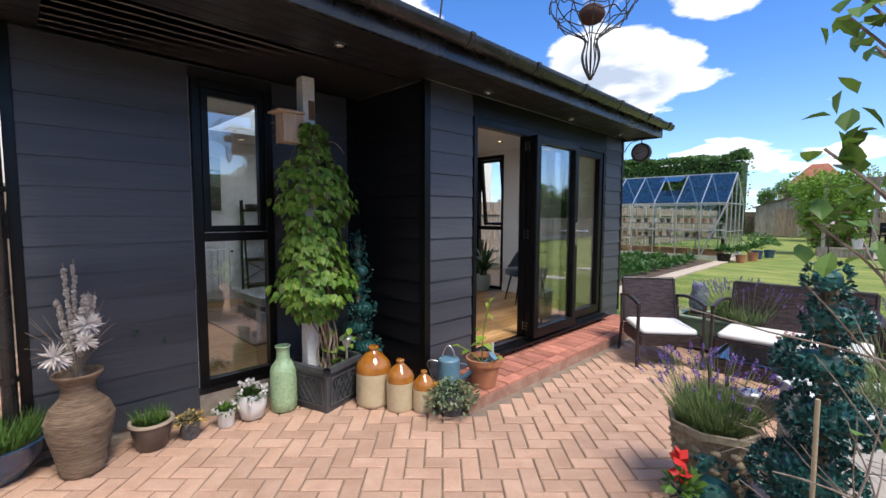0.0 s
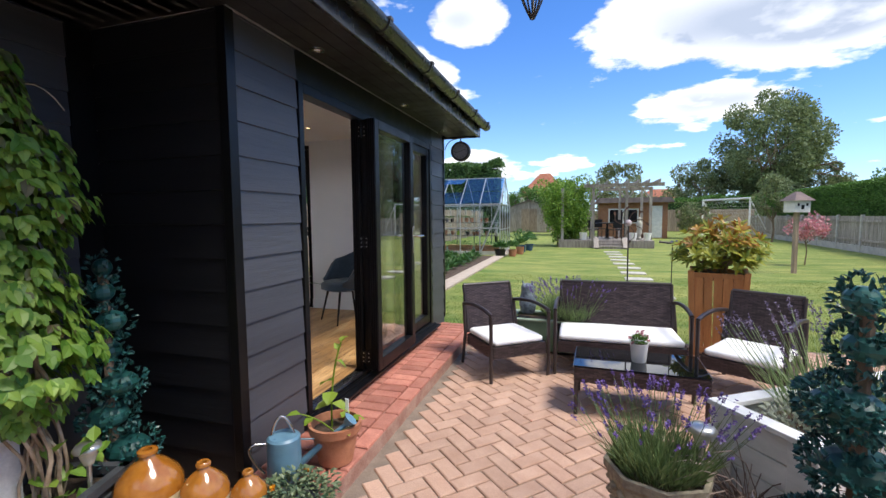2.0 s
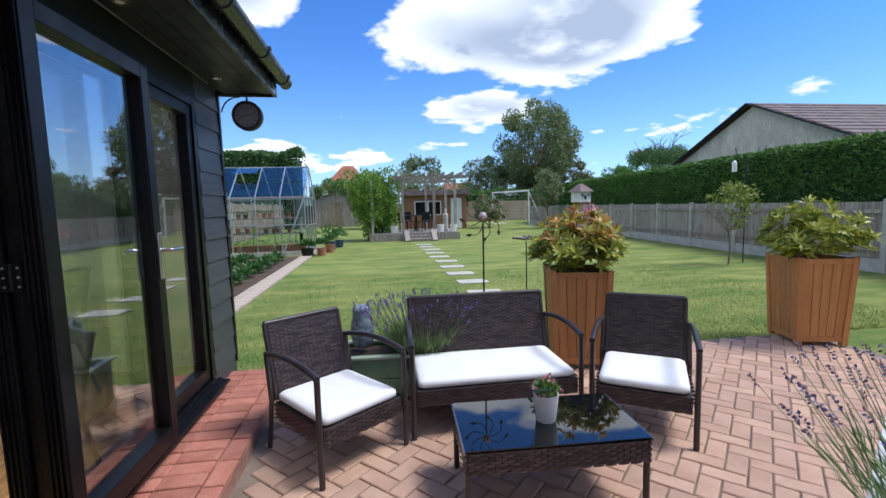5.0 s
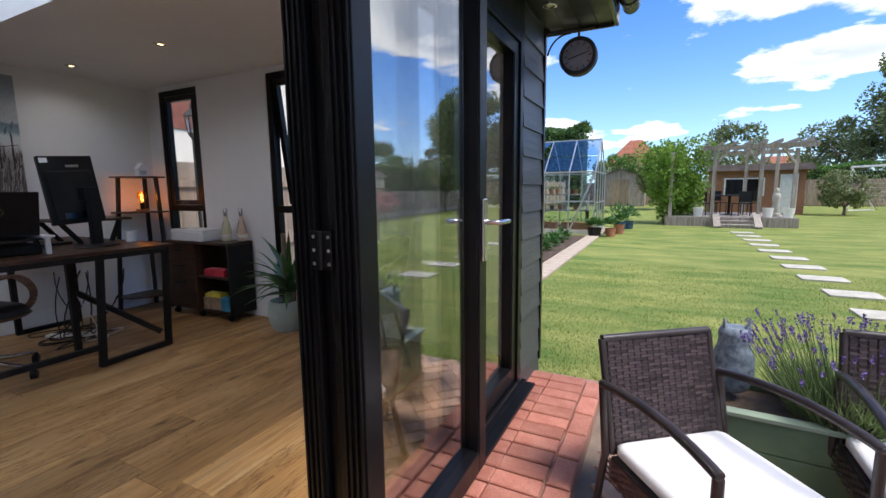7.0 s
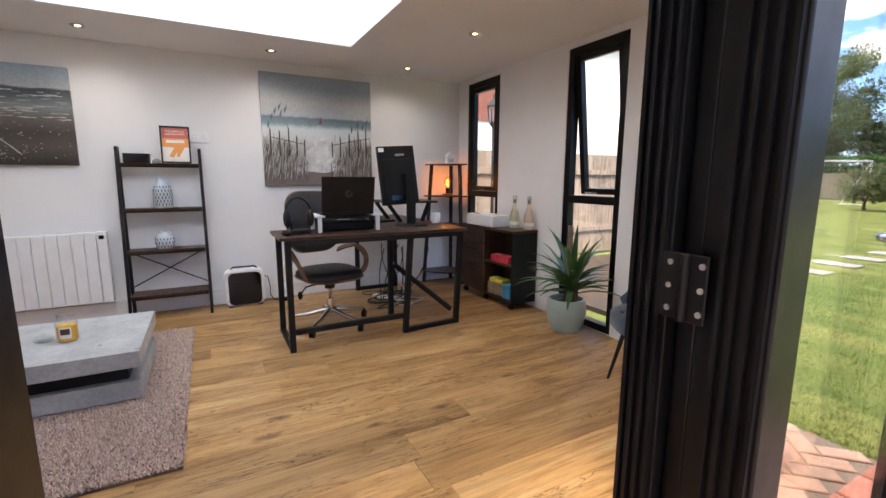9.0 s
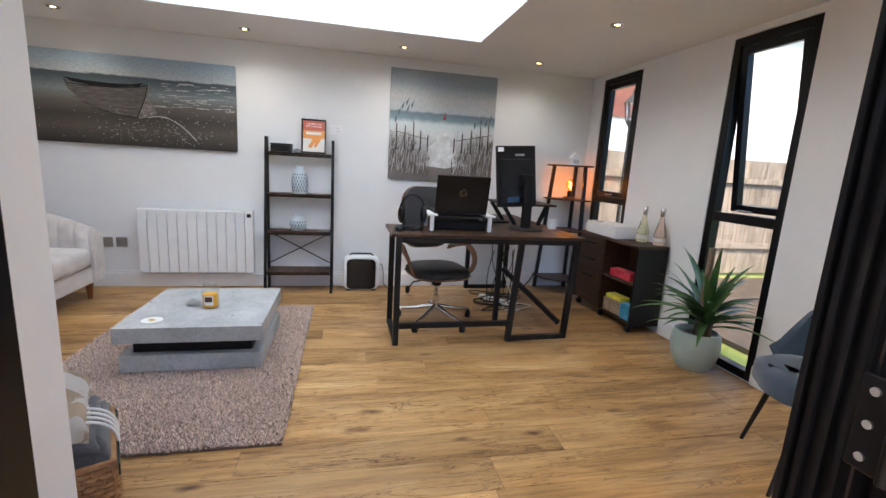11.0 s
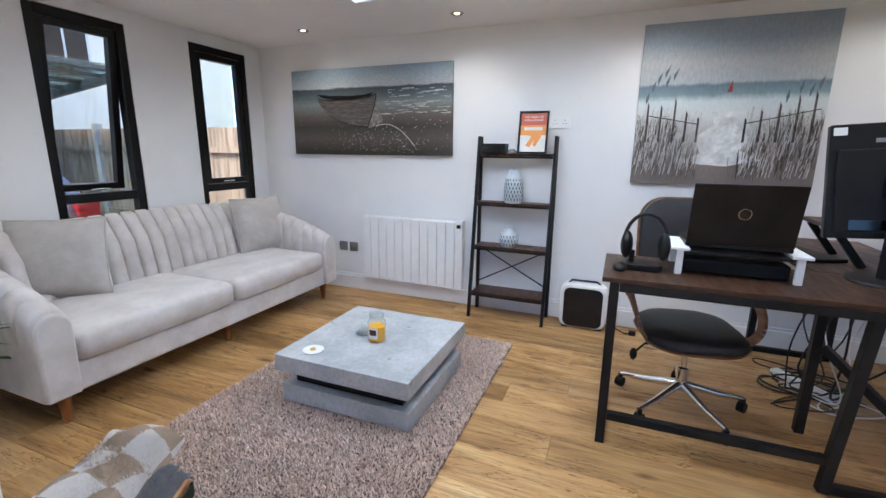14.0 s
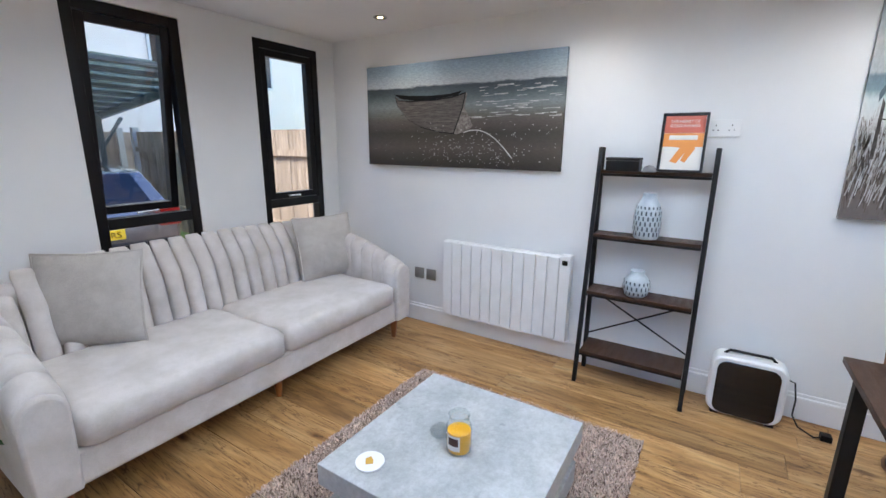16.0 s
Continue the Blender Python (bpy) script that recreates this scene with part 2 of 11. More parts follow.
def mat(name, base, rough=0.6, metal=0.0, var=None, scale=8.0, amount=0.25, bump=0.0, bump_scale=60.0, stretch=(1, 1, 1), island=0.0,
        fine=0.0, spec=0.5, trans=0.0, coat=0.0, obj_random=0.0, rough_var=0.0, bump_dist=0.004, sheen=0.0, grad=None, subsurf=0.0):
    """A surface with broad variation, fine grain, relief, and a random tone for each object or island."""
    m = bpy.data.materials.new(name)
    m.use_nodes = True
    n, l = m.node_tree.nodes, m.node_tree.links
    b = n["Principled BSDF"]
    b.inputs["Roughness"].default_value, b.inputs["Metallic"].default_value = rough, metal
    b.inputs["Specular IOR Level"].default_value = spec
    b.inputs["Transmission Weight"].default_value, b.inputs["Coat Weight"].default_value = trans, coat
    b.inputs["Sheen Weight"].default_value = sheen
    base = (*base, 1)
    b.inputs["Base Color"].default_value = base
    tc = n.new("ShaderNodeTexCoord")
    mp = n.new("ShaderNodeMapping")
    mp.inputs["Scale"].default_value = stretch
    l.new(tc.outputs["Object"], mp.inputs[0])
    col = None

    def noise_node(sc, det=5.0, rgh=0.6):
        k = n.new("ShaderNodeTexNoise")
        k.inputs["Scale"].default_value, k.inputs["Detail"].default_value, k.inputs["Roughness"].default_value = sc, det, rgh
        if obj_random or island:
            add = n.new("ShaderNodeVectorMath")
            add.operation = "MULTIPLY_ADD"
            src = n.new("ShaderNodeObjectInfo").outputs["Random"] if obj_random else n.new("ShaderNodeNewGeometry").outputs["Random Per Island"]
            l.new(src, add.inputs[0])
            add.inputs[1].default_value = (37.0, 19.0, 11.0)
            l.new(mp.outputs[0], add.inputs[2])
            l.new(add.outputs[0], k.inputs["Vector"])
        else:
            l.new(mp.outputs[0], k.inputs["Vector"])
        return k.outputs["Fac"]

    if var is not None:
        ramp = n.new("ShaderNodeValToRGB")
        ramp.color_ramp.elements[0].position, ramp.color_ramp.elements[1].position = 0.5 - 0.5 * amount, 0.5 + 0.5 * amount
        ramp.color_ramp.elements[0].color, ramp.color_ramp.elements[1].color = base, (*var, 1)
        l.new(noise_node(scale), ramp.inputs[0])
        col = ramp.outputs[0]
    if fine:
        mx = n.new("ShaderNodeMixRGB")
        mx.blend_type, mx.inputs[0].default_value = "MULTIPLY", 1.0
        mr = n.new("ShaderNodeMapRange")
        mr.inputs["To Min"].default_value, mr.inputs["To Max"].default_value = 1 - fine, 1 + fine
        mr.inputs["From Min"].default_value, mr.inputs["From Max"].default_value = 0.3, 0.7
        l.new(noise_node(bump_scale, 4.0, 0.7), mr.inputs[0])
        if col:
            l.new(col, mx.inputs[1])
        else:
            mx.inputs[1].default_value = base
        l.new(mr.outputs[0], mx.inputs[2])
        col = mx.outputs[0]
    rnd_amt = obj_random or island
    if rnd_amt:
        mx = n.new("ShaderNodeMixRGB")
        mx.blend_type, mx.inputs[0].default_value = "MULTIPLY", 1.0
        src = n.new("ShaderNodeObjectInfo").outputs["Random"] if obj_random else n.new("ShaderNodeNewGeometry").outputs["Random Per Island"]
        mr = n.new("ShaderNodeMapRange")
        mr.inputs["To Min"].default_value, mr.inputs["To Max"].default_value = 1 - rnd_amt, 1 + rnd_amt
        l.new(src, mr.inputs[0])
        if col:
            l.new(col, mx.inputs[1])
        else:
            mx.inputs[1].default_value = base
        l.new(mr.outputs[0], mx.inputs[2])
        col = mx.outputs[0]
    if col:
        l.new(col, b.inputs["Base Color"])
    if rough_var:
        mr = n.new("ShaderNodeMapRange")
        mr.inputs["To Min"].default_value, mr.inputs["To Max"].default_value = max(0, rough - rough_var), min(1, rough + rough_var)
        mr.inputs["From Min"].default_value, mr.inputs["From Max"].default_value = 0.3, 0.7
        l.new(noise_node(scale * 1.7), mr.inputs[0])
        l.new(mr.outputs[0], b.inputs["Roughness"])
    if bump:
        bp = n.new("ShaderNodeBump")
        bp.inputs["Strength"].default_value, bp.inputs["Distance"].default_value = bump, bump_dist
        l.new(noise_node(bump_scale, 5.0, 0.65), bp.inputs["Height"])
        l.new(bp.outputs[0], b.inputs["Normal"])
    return m


def leafy(name, a, b2, trans=0.25, rough=0.5):
    """Leaves: a tone for each leaf between two greens, some light through them."""
    m = bpy.data.materials.new(name)
    m.use_nodes = True
    n, l = m.node_tree.nodes, m.node_tree.links
    b = n["Principled BSDF"]
    b.inputs["Roughness"].default_value = rough
    geo = n.new("ShaderNodeNewGeometry")
    ramp = n.new("ShaderNodeValToRGB")
    ramp.color_ramp.elements[0].color, ramp.color_ramp.elements[1].color = (*a, 1), (*b2, 1)
    l.new(geo.outputs["Random Per Island"], ramp.inputs[0])
    l.new(ramp.outputs[0], b.inputs["Base Color"])
    tr = n.new("ShaderNodeBsdfTranslucent")
    l.new(ramp.outputs[0], tr.inputs[0])
    mx = n.new("ShaderNodeMixShader")
    mx.inputs[0].default_value = trans
    l.new(b.outputs[0], mx.inputs[1]), l.new(tr.outputs[0], mx.inputs[2])
    l.new(mx.outputs[0], n["Material Output"].inputs[0])
    return m


def glass(name, tint=(1, 1, 1), rough=0.0, gloss=0.06, power=4.0):
    """A thin pane: mostly clear, mirrored at the glass's own strength."""
    m = bpy.data.materials.new(name)
    m.use_nodes = True
    n, l = m.node_tree.nodes, m.node_tree.links
    n.remove(n["Principled BSDF"])
    t, g, f, mx = n.new("ShaderNodeBsdfTransparent"), n.new("ShaderNodeBsdfGlossy"), n.new("ShaderNodeLayerWeight"), n.new("ShaderNodeMixShader")
    t.inputs[0].default_value, g.inputs["Roughness"].default_value = (*tint, 1), rough
    f.inputs[0].default_value = 0.5
    p5, ma = n.new("ShaderNodeMath"), n.new("ShaderNodeMath")
    p5.operation, p5.inputs[1].default_value = "POWER", power
    ma.operation, ma.use_clamp, ma.inputs[1].default_value, ma.inputs[2].default_value = "MULTIPLY_ADD", True, 0.85, gloss
    l.new(f.outputs["Facing"], p5.inputs[0]), l.new(p5.outputs[0], ma.inputs[0])
    l.new(ma.outputs[0], mx.inputs[0]), l.new(t.outputs[0], mx.inputs[1]), l.new(g.outputs[0], mx.inputs[2])
    l.new(mx.outputs[0], n["Material Output"].inputs[0])
    return m


def diffusing(name, tint):
    """An opal pane: lets daylight through, scattered."""
    m = bpy.data.materials.new(name)
    m.use_nodes = True
    n, l = m.node_tree.nodes, m.node_tree.links
    n.remove(n["Principled BSDF"])
    t = n.new("ShaderNodeBsdfTranslucent")
    t.inputs[0].default_value = (*tint, 1)
    l.new(t.outputs[0], n["Material Output"].inputs[0])
    return m


def glow(name, color, strength):
    m = bpy.data.materials.new(name)
    m.use_nodes = True
    b = m.node_tree.nodes["Principled BSDF"]
    b.inputs["Base Color"].default_value = (*color, 1)
    b.inputs["Emission Color"].default_value, b.inputs["Emission Strength"].default_value = (*color, 1), strength
    return m


CLAD = mat("dark_cladding", (0.044, 0.047, 0.058), 0.42, var=(0.066, 0.070, 0.084), scale=3, bump=0.9, bump_scale=26, stretch=(1.0, 0.12, 1.6), island=0.12, bump_dist=0.003)
# near-black copy of the cladding: the return wall's shade is in its colour
CLADB = mat("shaded_cladding", (0.006, 0.0065, 0.009), 0.55, var=(0.011, 0.012, 0.015), scale=3, spec=0.25, bump=0.6, bump_scale=26, stretch=(0.12, 1.0, 1.6), bump_dist=0.003)
CLADX = mat("dark_cladding_x", (0.040, 0.043, 0.053), 0.42, var=(0.060, 0.063, 0.076), scale=3, bump=0.9, bump_scale=26, stretch=(0.12, 1.0, 1.6), island=0.12, bump_dist=0.003)
SOFFIT = mat("black_soffit", (0.016, 0.016, 0.019), 0.4, var=(0.024, 0.024, 0.028), scale=4, rough_var=0.1)
BLACKM = mat("black_frame", (0.003, 0.003, 0.004), 0.36, var=(0.005, 0.005, 0.006), scale=5, spec=0.28, rough_var=0.08, bump=0.05, bump_scale=300)
GUTTER = mat("black_gutter", (0.012, 0.012, 0.014), 0.25, var=(0.03, 0.03, 0.03), scale=3, rough_var=0.1)
PLASTER = mat("white_plaster", (0.76, 0.765, 0.77), 0.75, var=(0.80, 0.80, 0.80), scale=1.5, bump=0.08, bump_scale=120)
CEIL = mat("white_ceiling", (0.74, 0.74, 0.75), 0.85, var=(0.78, 0.78, 0.78), scale=1.2, bump=0.05, bump_scale=90)
SKIRT = mat("white_gloss", (0.80, 0.80, 0.80), 0.35, var=(0.83, 0.83, 0.83), scale=3)
PAVER = mat("pink_paver", (0.40, 0.235, 0.165), 0.85, var=(0.56, 0.375, 0.28), scale=5, amount=0.6, bump=0.5, bump_scale=180, island=0.13, fine=0.18)
PAVER1 = mat("pink_paver_single", (0.40, 0.235, 0.165), 0.85, var=(0.56, 0.375, 0.28), scale=5, amount=0.6, bump=0.5, bump_scale=180, obj_random=0.13, fine=0.18)
SAND = mat("jointing_sand", (0.30, 0.235, 0.18), 0.95, var=(0.17, 0.13, 0.10), amount=0.5, scale=7, bump=0.4, bump_scale=200, fine=0.2)
REDBRICK = mat("red_brick", (0.33, 0.105, 0.072), 0.85, var=(0.52, 0.23, 0.165), scale=9, amount=0.6, bump=0.6, bump_scale=110, obj_random=0.22, fine=0.2)
MORTAR = mat("mortar", (0.42, 0.36, 0.30), 0.95, var=(0.30, 0.24, 0.20), scale=9, bump=0.5, bump_scale=160, fine=0.2)
GLASS = glass("window_glass", (0.95, 0.97, 0.96), 0.0, 0.19, 3.0)
GLASSC = glass("clear_window_glass", (0.97, 0.98, 0.98), 0.0, 0.05, 4.0)
LAWN = mat("lawn", (0.075, 0.165, 0.020), 0.95, var=(0.34, 0.345, 0.095), scale=1.3, amount=0.42, stretch=(0.55, 1.6, 1.0), bump=1.0, bump_scale=60, fine=0.45, bump_dist=0.02)
SOIL = mat("soil", (0.06, 0.04, 0.028), 0.95, var=(0.11, 0.075, 0.05), scale=9, bump=1.0, bump_scale=60, fine=0.3, bump_dist=0.01)

# ---- the garden room: x = 0 is the front wall's face, y = 0 the near corner, z = 0 the patio ----
FL, CE, HEAD = 0.20, 2.37, 2.19       # floor, ceiling, window and door heads
XB, XR = -4.0, -0.99                  # inner faces of the back wall and of the recessed front wall
YL, YR = -2.05, 3.27                  # inner faces of the end walls
YLO, YRO = -2.20, 3.50                # their outer faces
XRO = -0.855                          # outer face of the recessed wall


def wall(name, axis, c0, c1, lo, hi, holes, material, z0=-0.02, z1=2.40, label="", category="wall"):
    """A wall with openings. axis: the way it runs; c0, c1: its faces; holes: rows of lo, hi, bottom, top."""
    m = Mesh()

    def b(a0, a1, q0, q1):
        if a1 - a0 > 1e-4 and q1 - q0 > 1e-4:
            m.box(c0, a0, q0, c1, a1, q1) if axis == "y" else m.box(a0, c0, q0, a1, c1, q1)

    at = lo
    for h0, h1, b0, t0 in sorted(holes):
        b(at, h0, z0, z1), b(h0, h1, z0, b0), b(h0, h1, t0, z1)
        at = h1
    b(at, hi, z0, z1)
    return setting(name, m, material, label or "smooth white plastered wall", category)


W_LEFT = [(-3.83, -3.27), (-2.795, -2.235), (-1.76, -1.20)]      # windows in the end wall behind the sofa
W_RIGHT = [(-3.80, -3.22), (-2.313, -1.753)]                       # windows in the other end wall
REC = (-1.32, -0.78)                                             # window in the recessed wall
DOOR = (0.55, 3.0)
setting("wall_end_return", Mesh().box(-0.13, YR + 0.102, 0.0, -0.03, YRO - 0.036, 2.37), SOFFIT, "dark return at the building's end corner", "wall")
wall("wall_back", "y", XB - 0.14, XB, YLO + 0.03, YRO - 0.03, [], PLASTER)
wall("wall_left", "x", YL - 0.12, YL, XB, XR - 0.002, [(a, b, FL, HEAD + 0.09) for a, b in W_LEFT], PLASTER)
wall("wall_right", "x", YR, YR + 0.10, XB, -0.03, [(a, b, FL, HEAD + 0.135) for a, b in W_RIGHT], PLASTER)
wall("wall_recess", "y", XR, XRO - 0.03, YLO + 0.03, 0.10, [(REC[0], REC[1], FL - 0.03, HEAD)], PLASTER)
wall("wall_return", "x", 0.03, 0.10, XRO - 0.03, -0.13, [], PLASTER)
wall("wall_front", "y", -0.13, -0.03, 0.03, YR, [(*DOOR, FL - 0.03, HEAD)], PLASTER)

# floor slab, and the ceiling with its roof light
setting("floor_slab", Mesh().box(XB - 0.1, YLO + 0.05, 0.0, XR + 0.03, YRO - 0.05, FL - 0.012).box(XR + 0.03, 0.05, 0.0, -0.04, YRO - 0.05, FL - 0.012), SOIL, "floor base under the planks", "floor")
SKY0, SKY1, SKYA, SKYB = -3.22, -1.45, -0.50, 1.82
m = Mesh()
m.box(XB, YL, CE, SKY0, YR, CE + 0.05).box(SKY1, YL, CE, -0.13, YR, CE + 0.05)
m.box(SKY0, YL, CE, SKY1, SKYA, CE + 0.05).box(SKY0, SKYB, CE, SKY1, YR, CE + 0.05)
setting("ceiling", m, CEIL, "smooth white ceiling with a roof light", "ceiling")
m = Mesh()
m.box(SKY0 - 0.04, SKYA - 0.04, CE + 0.05, SKY0, SKYB + 0.04, CE + 0.30).box(SKY1, SKYA - 0.04, CE + 0.05, SKY1 + 0.04, SKYB + 0.04, CE + 0.30)
m.box(SKY0, SKYA - 0.04, CE + 0.05, SKY1, SKYA, CE + 0.30).box(SKY0, SKYB, CE + 0.05, SKY1, SKYB + 0.04, CE + 0.30)
setting("roof_light_kerb", m, CEIL, "white upstand round the roof light", "roof light")
roof_glass = setting("roof_light_glass", Mesh().box(SKY0 - 0.03, SKYA - 0.03, CE + 0.301, SKY1 + 0.03, SKYB + 0.03, CE + 0.315), diffusing("roof_glass", (0.90, 0.95, 0.98)), "opal white pane of the roof light", "roof light")
m = Mesh()
m.box(XB - 0.3, YLO - 0.1, CE + 0.06, SKY0 - 0.05, YRO + 0.1, CE + 0.20).box(SKY1 + 0.05, YLO - 0.1, CE + 0.06, 0.40, YRO + 0.1, CE + 0.20)
m.box(SKY0 - 0.05, YLO - 0.1, CE + 0.06, SKY1 + 0.05, SKYA - 0.05, CE + 0.20).box(SKY0 - 0.05, SKYB + 0.05, CE + 0.06, SKY1 + 0.05, YRO + 0.1, CE + 0.20)
setting("roof", m, SOFFIT, "flat dark roof", "roof")

# black soffit of long boards, fascia
m = Mesh()
x = 0.405
while x > XRO - 0.05:
    m.box(x - 0.096, YLO - 0.1, CE, x, YRO + 0.1, CE + 0.03) if x > 0.1 else m.box(x - 0.096, YLO - 0.1, CE, x, 0.0, CE + 0.03)
    x -= 0.100
m.box(XRO - 0.1, YLO - 0.1, CE + 0.031, 0.405, YRO + 0.1, CE + 0.045)
setting("soffit", m, SOFFIT, "black boarded soffit under the eaves", "soffit")
setting("fascia", Mesh().box(0.406, YLO - 0.12, CE - 0.02, 0.43, YRO + 0.12, CE + 0.21), GUTTER, "black fascia board", "fascia", bevel=0.004)
setting("fascia_end", Mesh().box(-4.2, YRO + 0.101, CE - 0.02, 0.405, YRO + 0.12, CE + 0.21), GUTTER, "black fascia board", "fascia", bevel=0.004)

# gutter: a half-round channel with brackets
g = thing("gutter", "glossy black half-round plastic gutter along the eaves", "gutter", (0.488, 0, CE + 0.13))
ring = [(0.056 * math.cos(a), 0.056 * math.sin(a) * 1.15) for a in (math.pi + math.pi * i / 12 for i in range(13))]
ring += [(0.050 * math.cos(a), 0.050 * math.sin(a) * 1.15) for a in (math.tau - math.pi * i / 12 for i in range(13))]
part("channel", Mesh().prism(ring, YLO - 0.15, YRO + 0.2, "y"), GUTTER, g, smooth=40)
m = Mesh().prism([(0.055 * math.cos(a), 0.0633 * math.sin(a)) for a in (math.pi + math.pi * i / 12 for i in range(13))], YRO + 0.2, YRO + 0.205, "y")
part("end_cap", m, GUTTER, g)
for y in (-1.6, -0.85, -0.1, 0.65, 1.4, 2.15, 2.9, 3.55):
    ring = [(0.063 * math.cos(a), 0.070 * math.sin(a)) for a in (math.pi + math.pi * i / 12 for i in range(13))]
    ring += [(0.0565 * math.cos(a), 0.065 * math.sin(a)) for a in (math.tau - math.pi * i / 12 for i in range(13))]
    part("bracket", Mesh().prism(ring, y - 0.018, y + 0.018, "y").box(0.045, y - 0.02, -0.005, 0.068, y + 0.02, 0.012), GUTTER, g)

# cladding: lapped boards, each leaning out at its foot
PITCH = 0.1655


def boards(name, axis, face, lo, hi, out, holes, material, z0=0.14, z1=2.37):
    """Lapped boards on a wall: rows cut at the openings."""
    back, at = Mesh(), lo
    for h0, h1, b0, t0 in sorted(holes) + [(hi, hi, z1, z1)]:
        for a, b, q0, q1 in ((at, h0, z0, z1), (h0, h1, z0, b0), (h0, h1, t0, z1)):
            if b - a > 1e-3 and q1 - q0 > 1e-3:
                back.box(*((face - out * 0.004, a, q0, face - out * 0.010, b, q1) if axis == "y" else (a, face - out * 0.004, q0, b, face - out * 0.010, q1)))
        at = h1
    parent = setting(name, back, SOFFIT, "dark grey lapped timber-grain cladding", "cladding")
    n = 0
    z = z0
    while z < z1 - 0.01:
        t = min(z + PITCH + 0.012, z1)
        spans, at = [], lo
        for h0, h1, b0, t0 in sorted(holes):
            if t0 > z + 0.03 and b0 < t - 0.03:
                spans.append((at, h0))
                at = h1
        spans.append((at, hi))
        for a, b in spans:
            if b - a < 0.02:
                continue
            m = Mesh()
            q = [(face + out * 0.004, z + 0.0), (face + out * 0.020, z + 0.002), (face + out * 0.009, t), (face, t)]
            m.loft([[(p[0], k, p[1]) if axis == "y" else (k, p[0], p[1]) for p in q] for k in (a, b)])
            part("board", m, material, parent)
        z += PITCH
    return parent


boards("cladding_front", "y", -0.02, 0.05, DOOR[0] - 0.015, 1, [], CLAD, z0=0.038, z1=2.37)
boards("cladding_front_end", "y", -0.02, DOOR[1] + 0.015, YRO - 0.03, 1, [], CLAD, z0=0.038, z1=2.37)
boards("cladding_recess", "y", XRO - 0.02, YLO + 0.04, -0.12, 1, [(REC[0] - 0.01, REC[1] + 0.01, FL - 0.03, HEAD + 0.09)], CLAD, z0=0.038, z1=2.37)
# the return's boards take the copy darkened for shade
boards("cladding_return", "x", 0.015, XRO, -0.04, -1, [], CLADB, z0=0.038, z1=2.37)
setting("trim_corner", Mesh().box(-0.045, -0.012, 0.14, 0.008, 0.046, 2.365), BLACKM, "black corner trim of the cladding", "trim", bevel=0.003)
setting("trim_corner_far", Mesh().box(-0.045, YRO - 0.035, 0.14, 0.004, YRO + 0.006, 2.365), BLACKM, "black corner trim of the cladding", "trim", bevel=0.003)
setting("trim_recess", Mesh().box(XRO - 0.03, -0.119, 0.12, XRO + 0.006, 0.0, 2.365), BLACKM, "black trim in the inner corner", "trim")
setting("trim_end", Mesh().box(XRO - 0.05, YLO - 0.01, 0.12, XRO + 0.008, YLO + 0.04, 2.365), BLACKM, "black corner trim of the cladding", "trim", bevel=0.003)
setting("trim_head", Mesh().box(-0.028, DOOR[0] - 0.014, HEAD + 0.002, -0.004, DOOR[1] + 0.014, 2.366), BLACKM, "black board over the doors", "trim")
setting("plinth", Mesh().box(-0.125, 0.02, -0.02, -0.02, YRO - 0.05, 0.15).box(XRO - 0.12, YLO + 0.03, -0.02, XRO - 0.02, 0.0, 0.115), MORTAR, "rough plinth under the cladding", "plinth")
setting("wall_outer_left", Mesh().box(XB - 0.1, YLO + 0.005, 0.0, W_LEFT[0][0], YLO + 0.029, 2.37).box(W_LEFT[0][1], YLO + 0.005, 0.0, W_LEFT[1][0], YLO + 0.029, 2.37)
        .box(W_LEFT[1][1], YLO + 0.005, 0.0, W_LEFT[2][0], YLO + 0.029, 2.37).box(W_LEFT[2][1], YLO + 0.005, 0.0, XRO - 0.05, YLO + 0.029, 2.37), CLADX, "dark cladding on the end wall", "cladding")

# skirting
m = Mesh()
m.box(XB, YL, FL, XB + 0.018, YR, FL + 0.125).box(XB + 0.018, YL, FL, W_LEFT[0][0], YL + 0.018, FL + 0.125).box(W_LEFT[0][1], YL, FL, W_LEFT[1][0], YL + 0.018, FL + 0.125)
m.box(W_LEFT[1][1], YL, FL, W_LEFT[2][0], YL + 0.018, FL + 0.125).box(XB + 0.018, YR - 0.018, FL, W_RIGHT[0][0], YR, FL + 0.125)
m.box(W_RIGHT[0][1], YR - 0.018, FL, W_RIGHT[1][0], YR, FL + 0.125).box(W_RIGHT[1][1], YR - 0.018, FL, -0.13, YR, FL + 0.125)
m.box(XR, 0.10, FL, -0.13, 0.118, FL + 0.125).box(XR - 0.018, REC[1] + 0.02, FL, XR, 0.118, FL + 0.125)
setting("baseboard", m, SKIRT, "white moulded skirting board", "skirting", bevel=0.006)
m = Mesh()
m.box(XB, YL + 0.02, FL + 0.125, XB + 0.010, YR - 0.02, FL + 0.145)
setting("baseboard_moulding", m, SKIRT, "thin moulding on top of the skirting", "skirting", bevel=0.004)


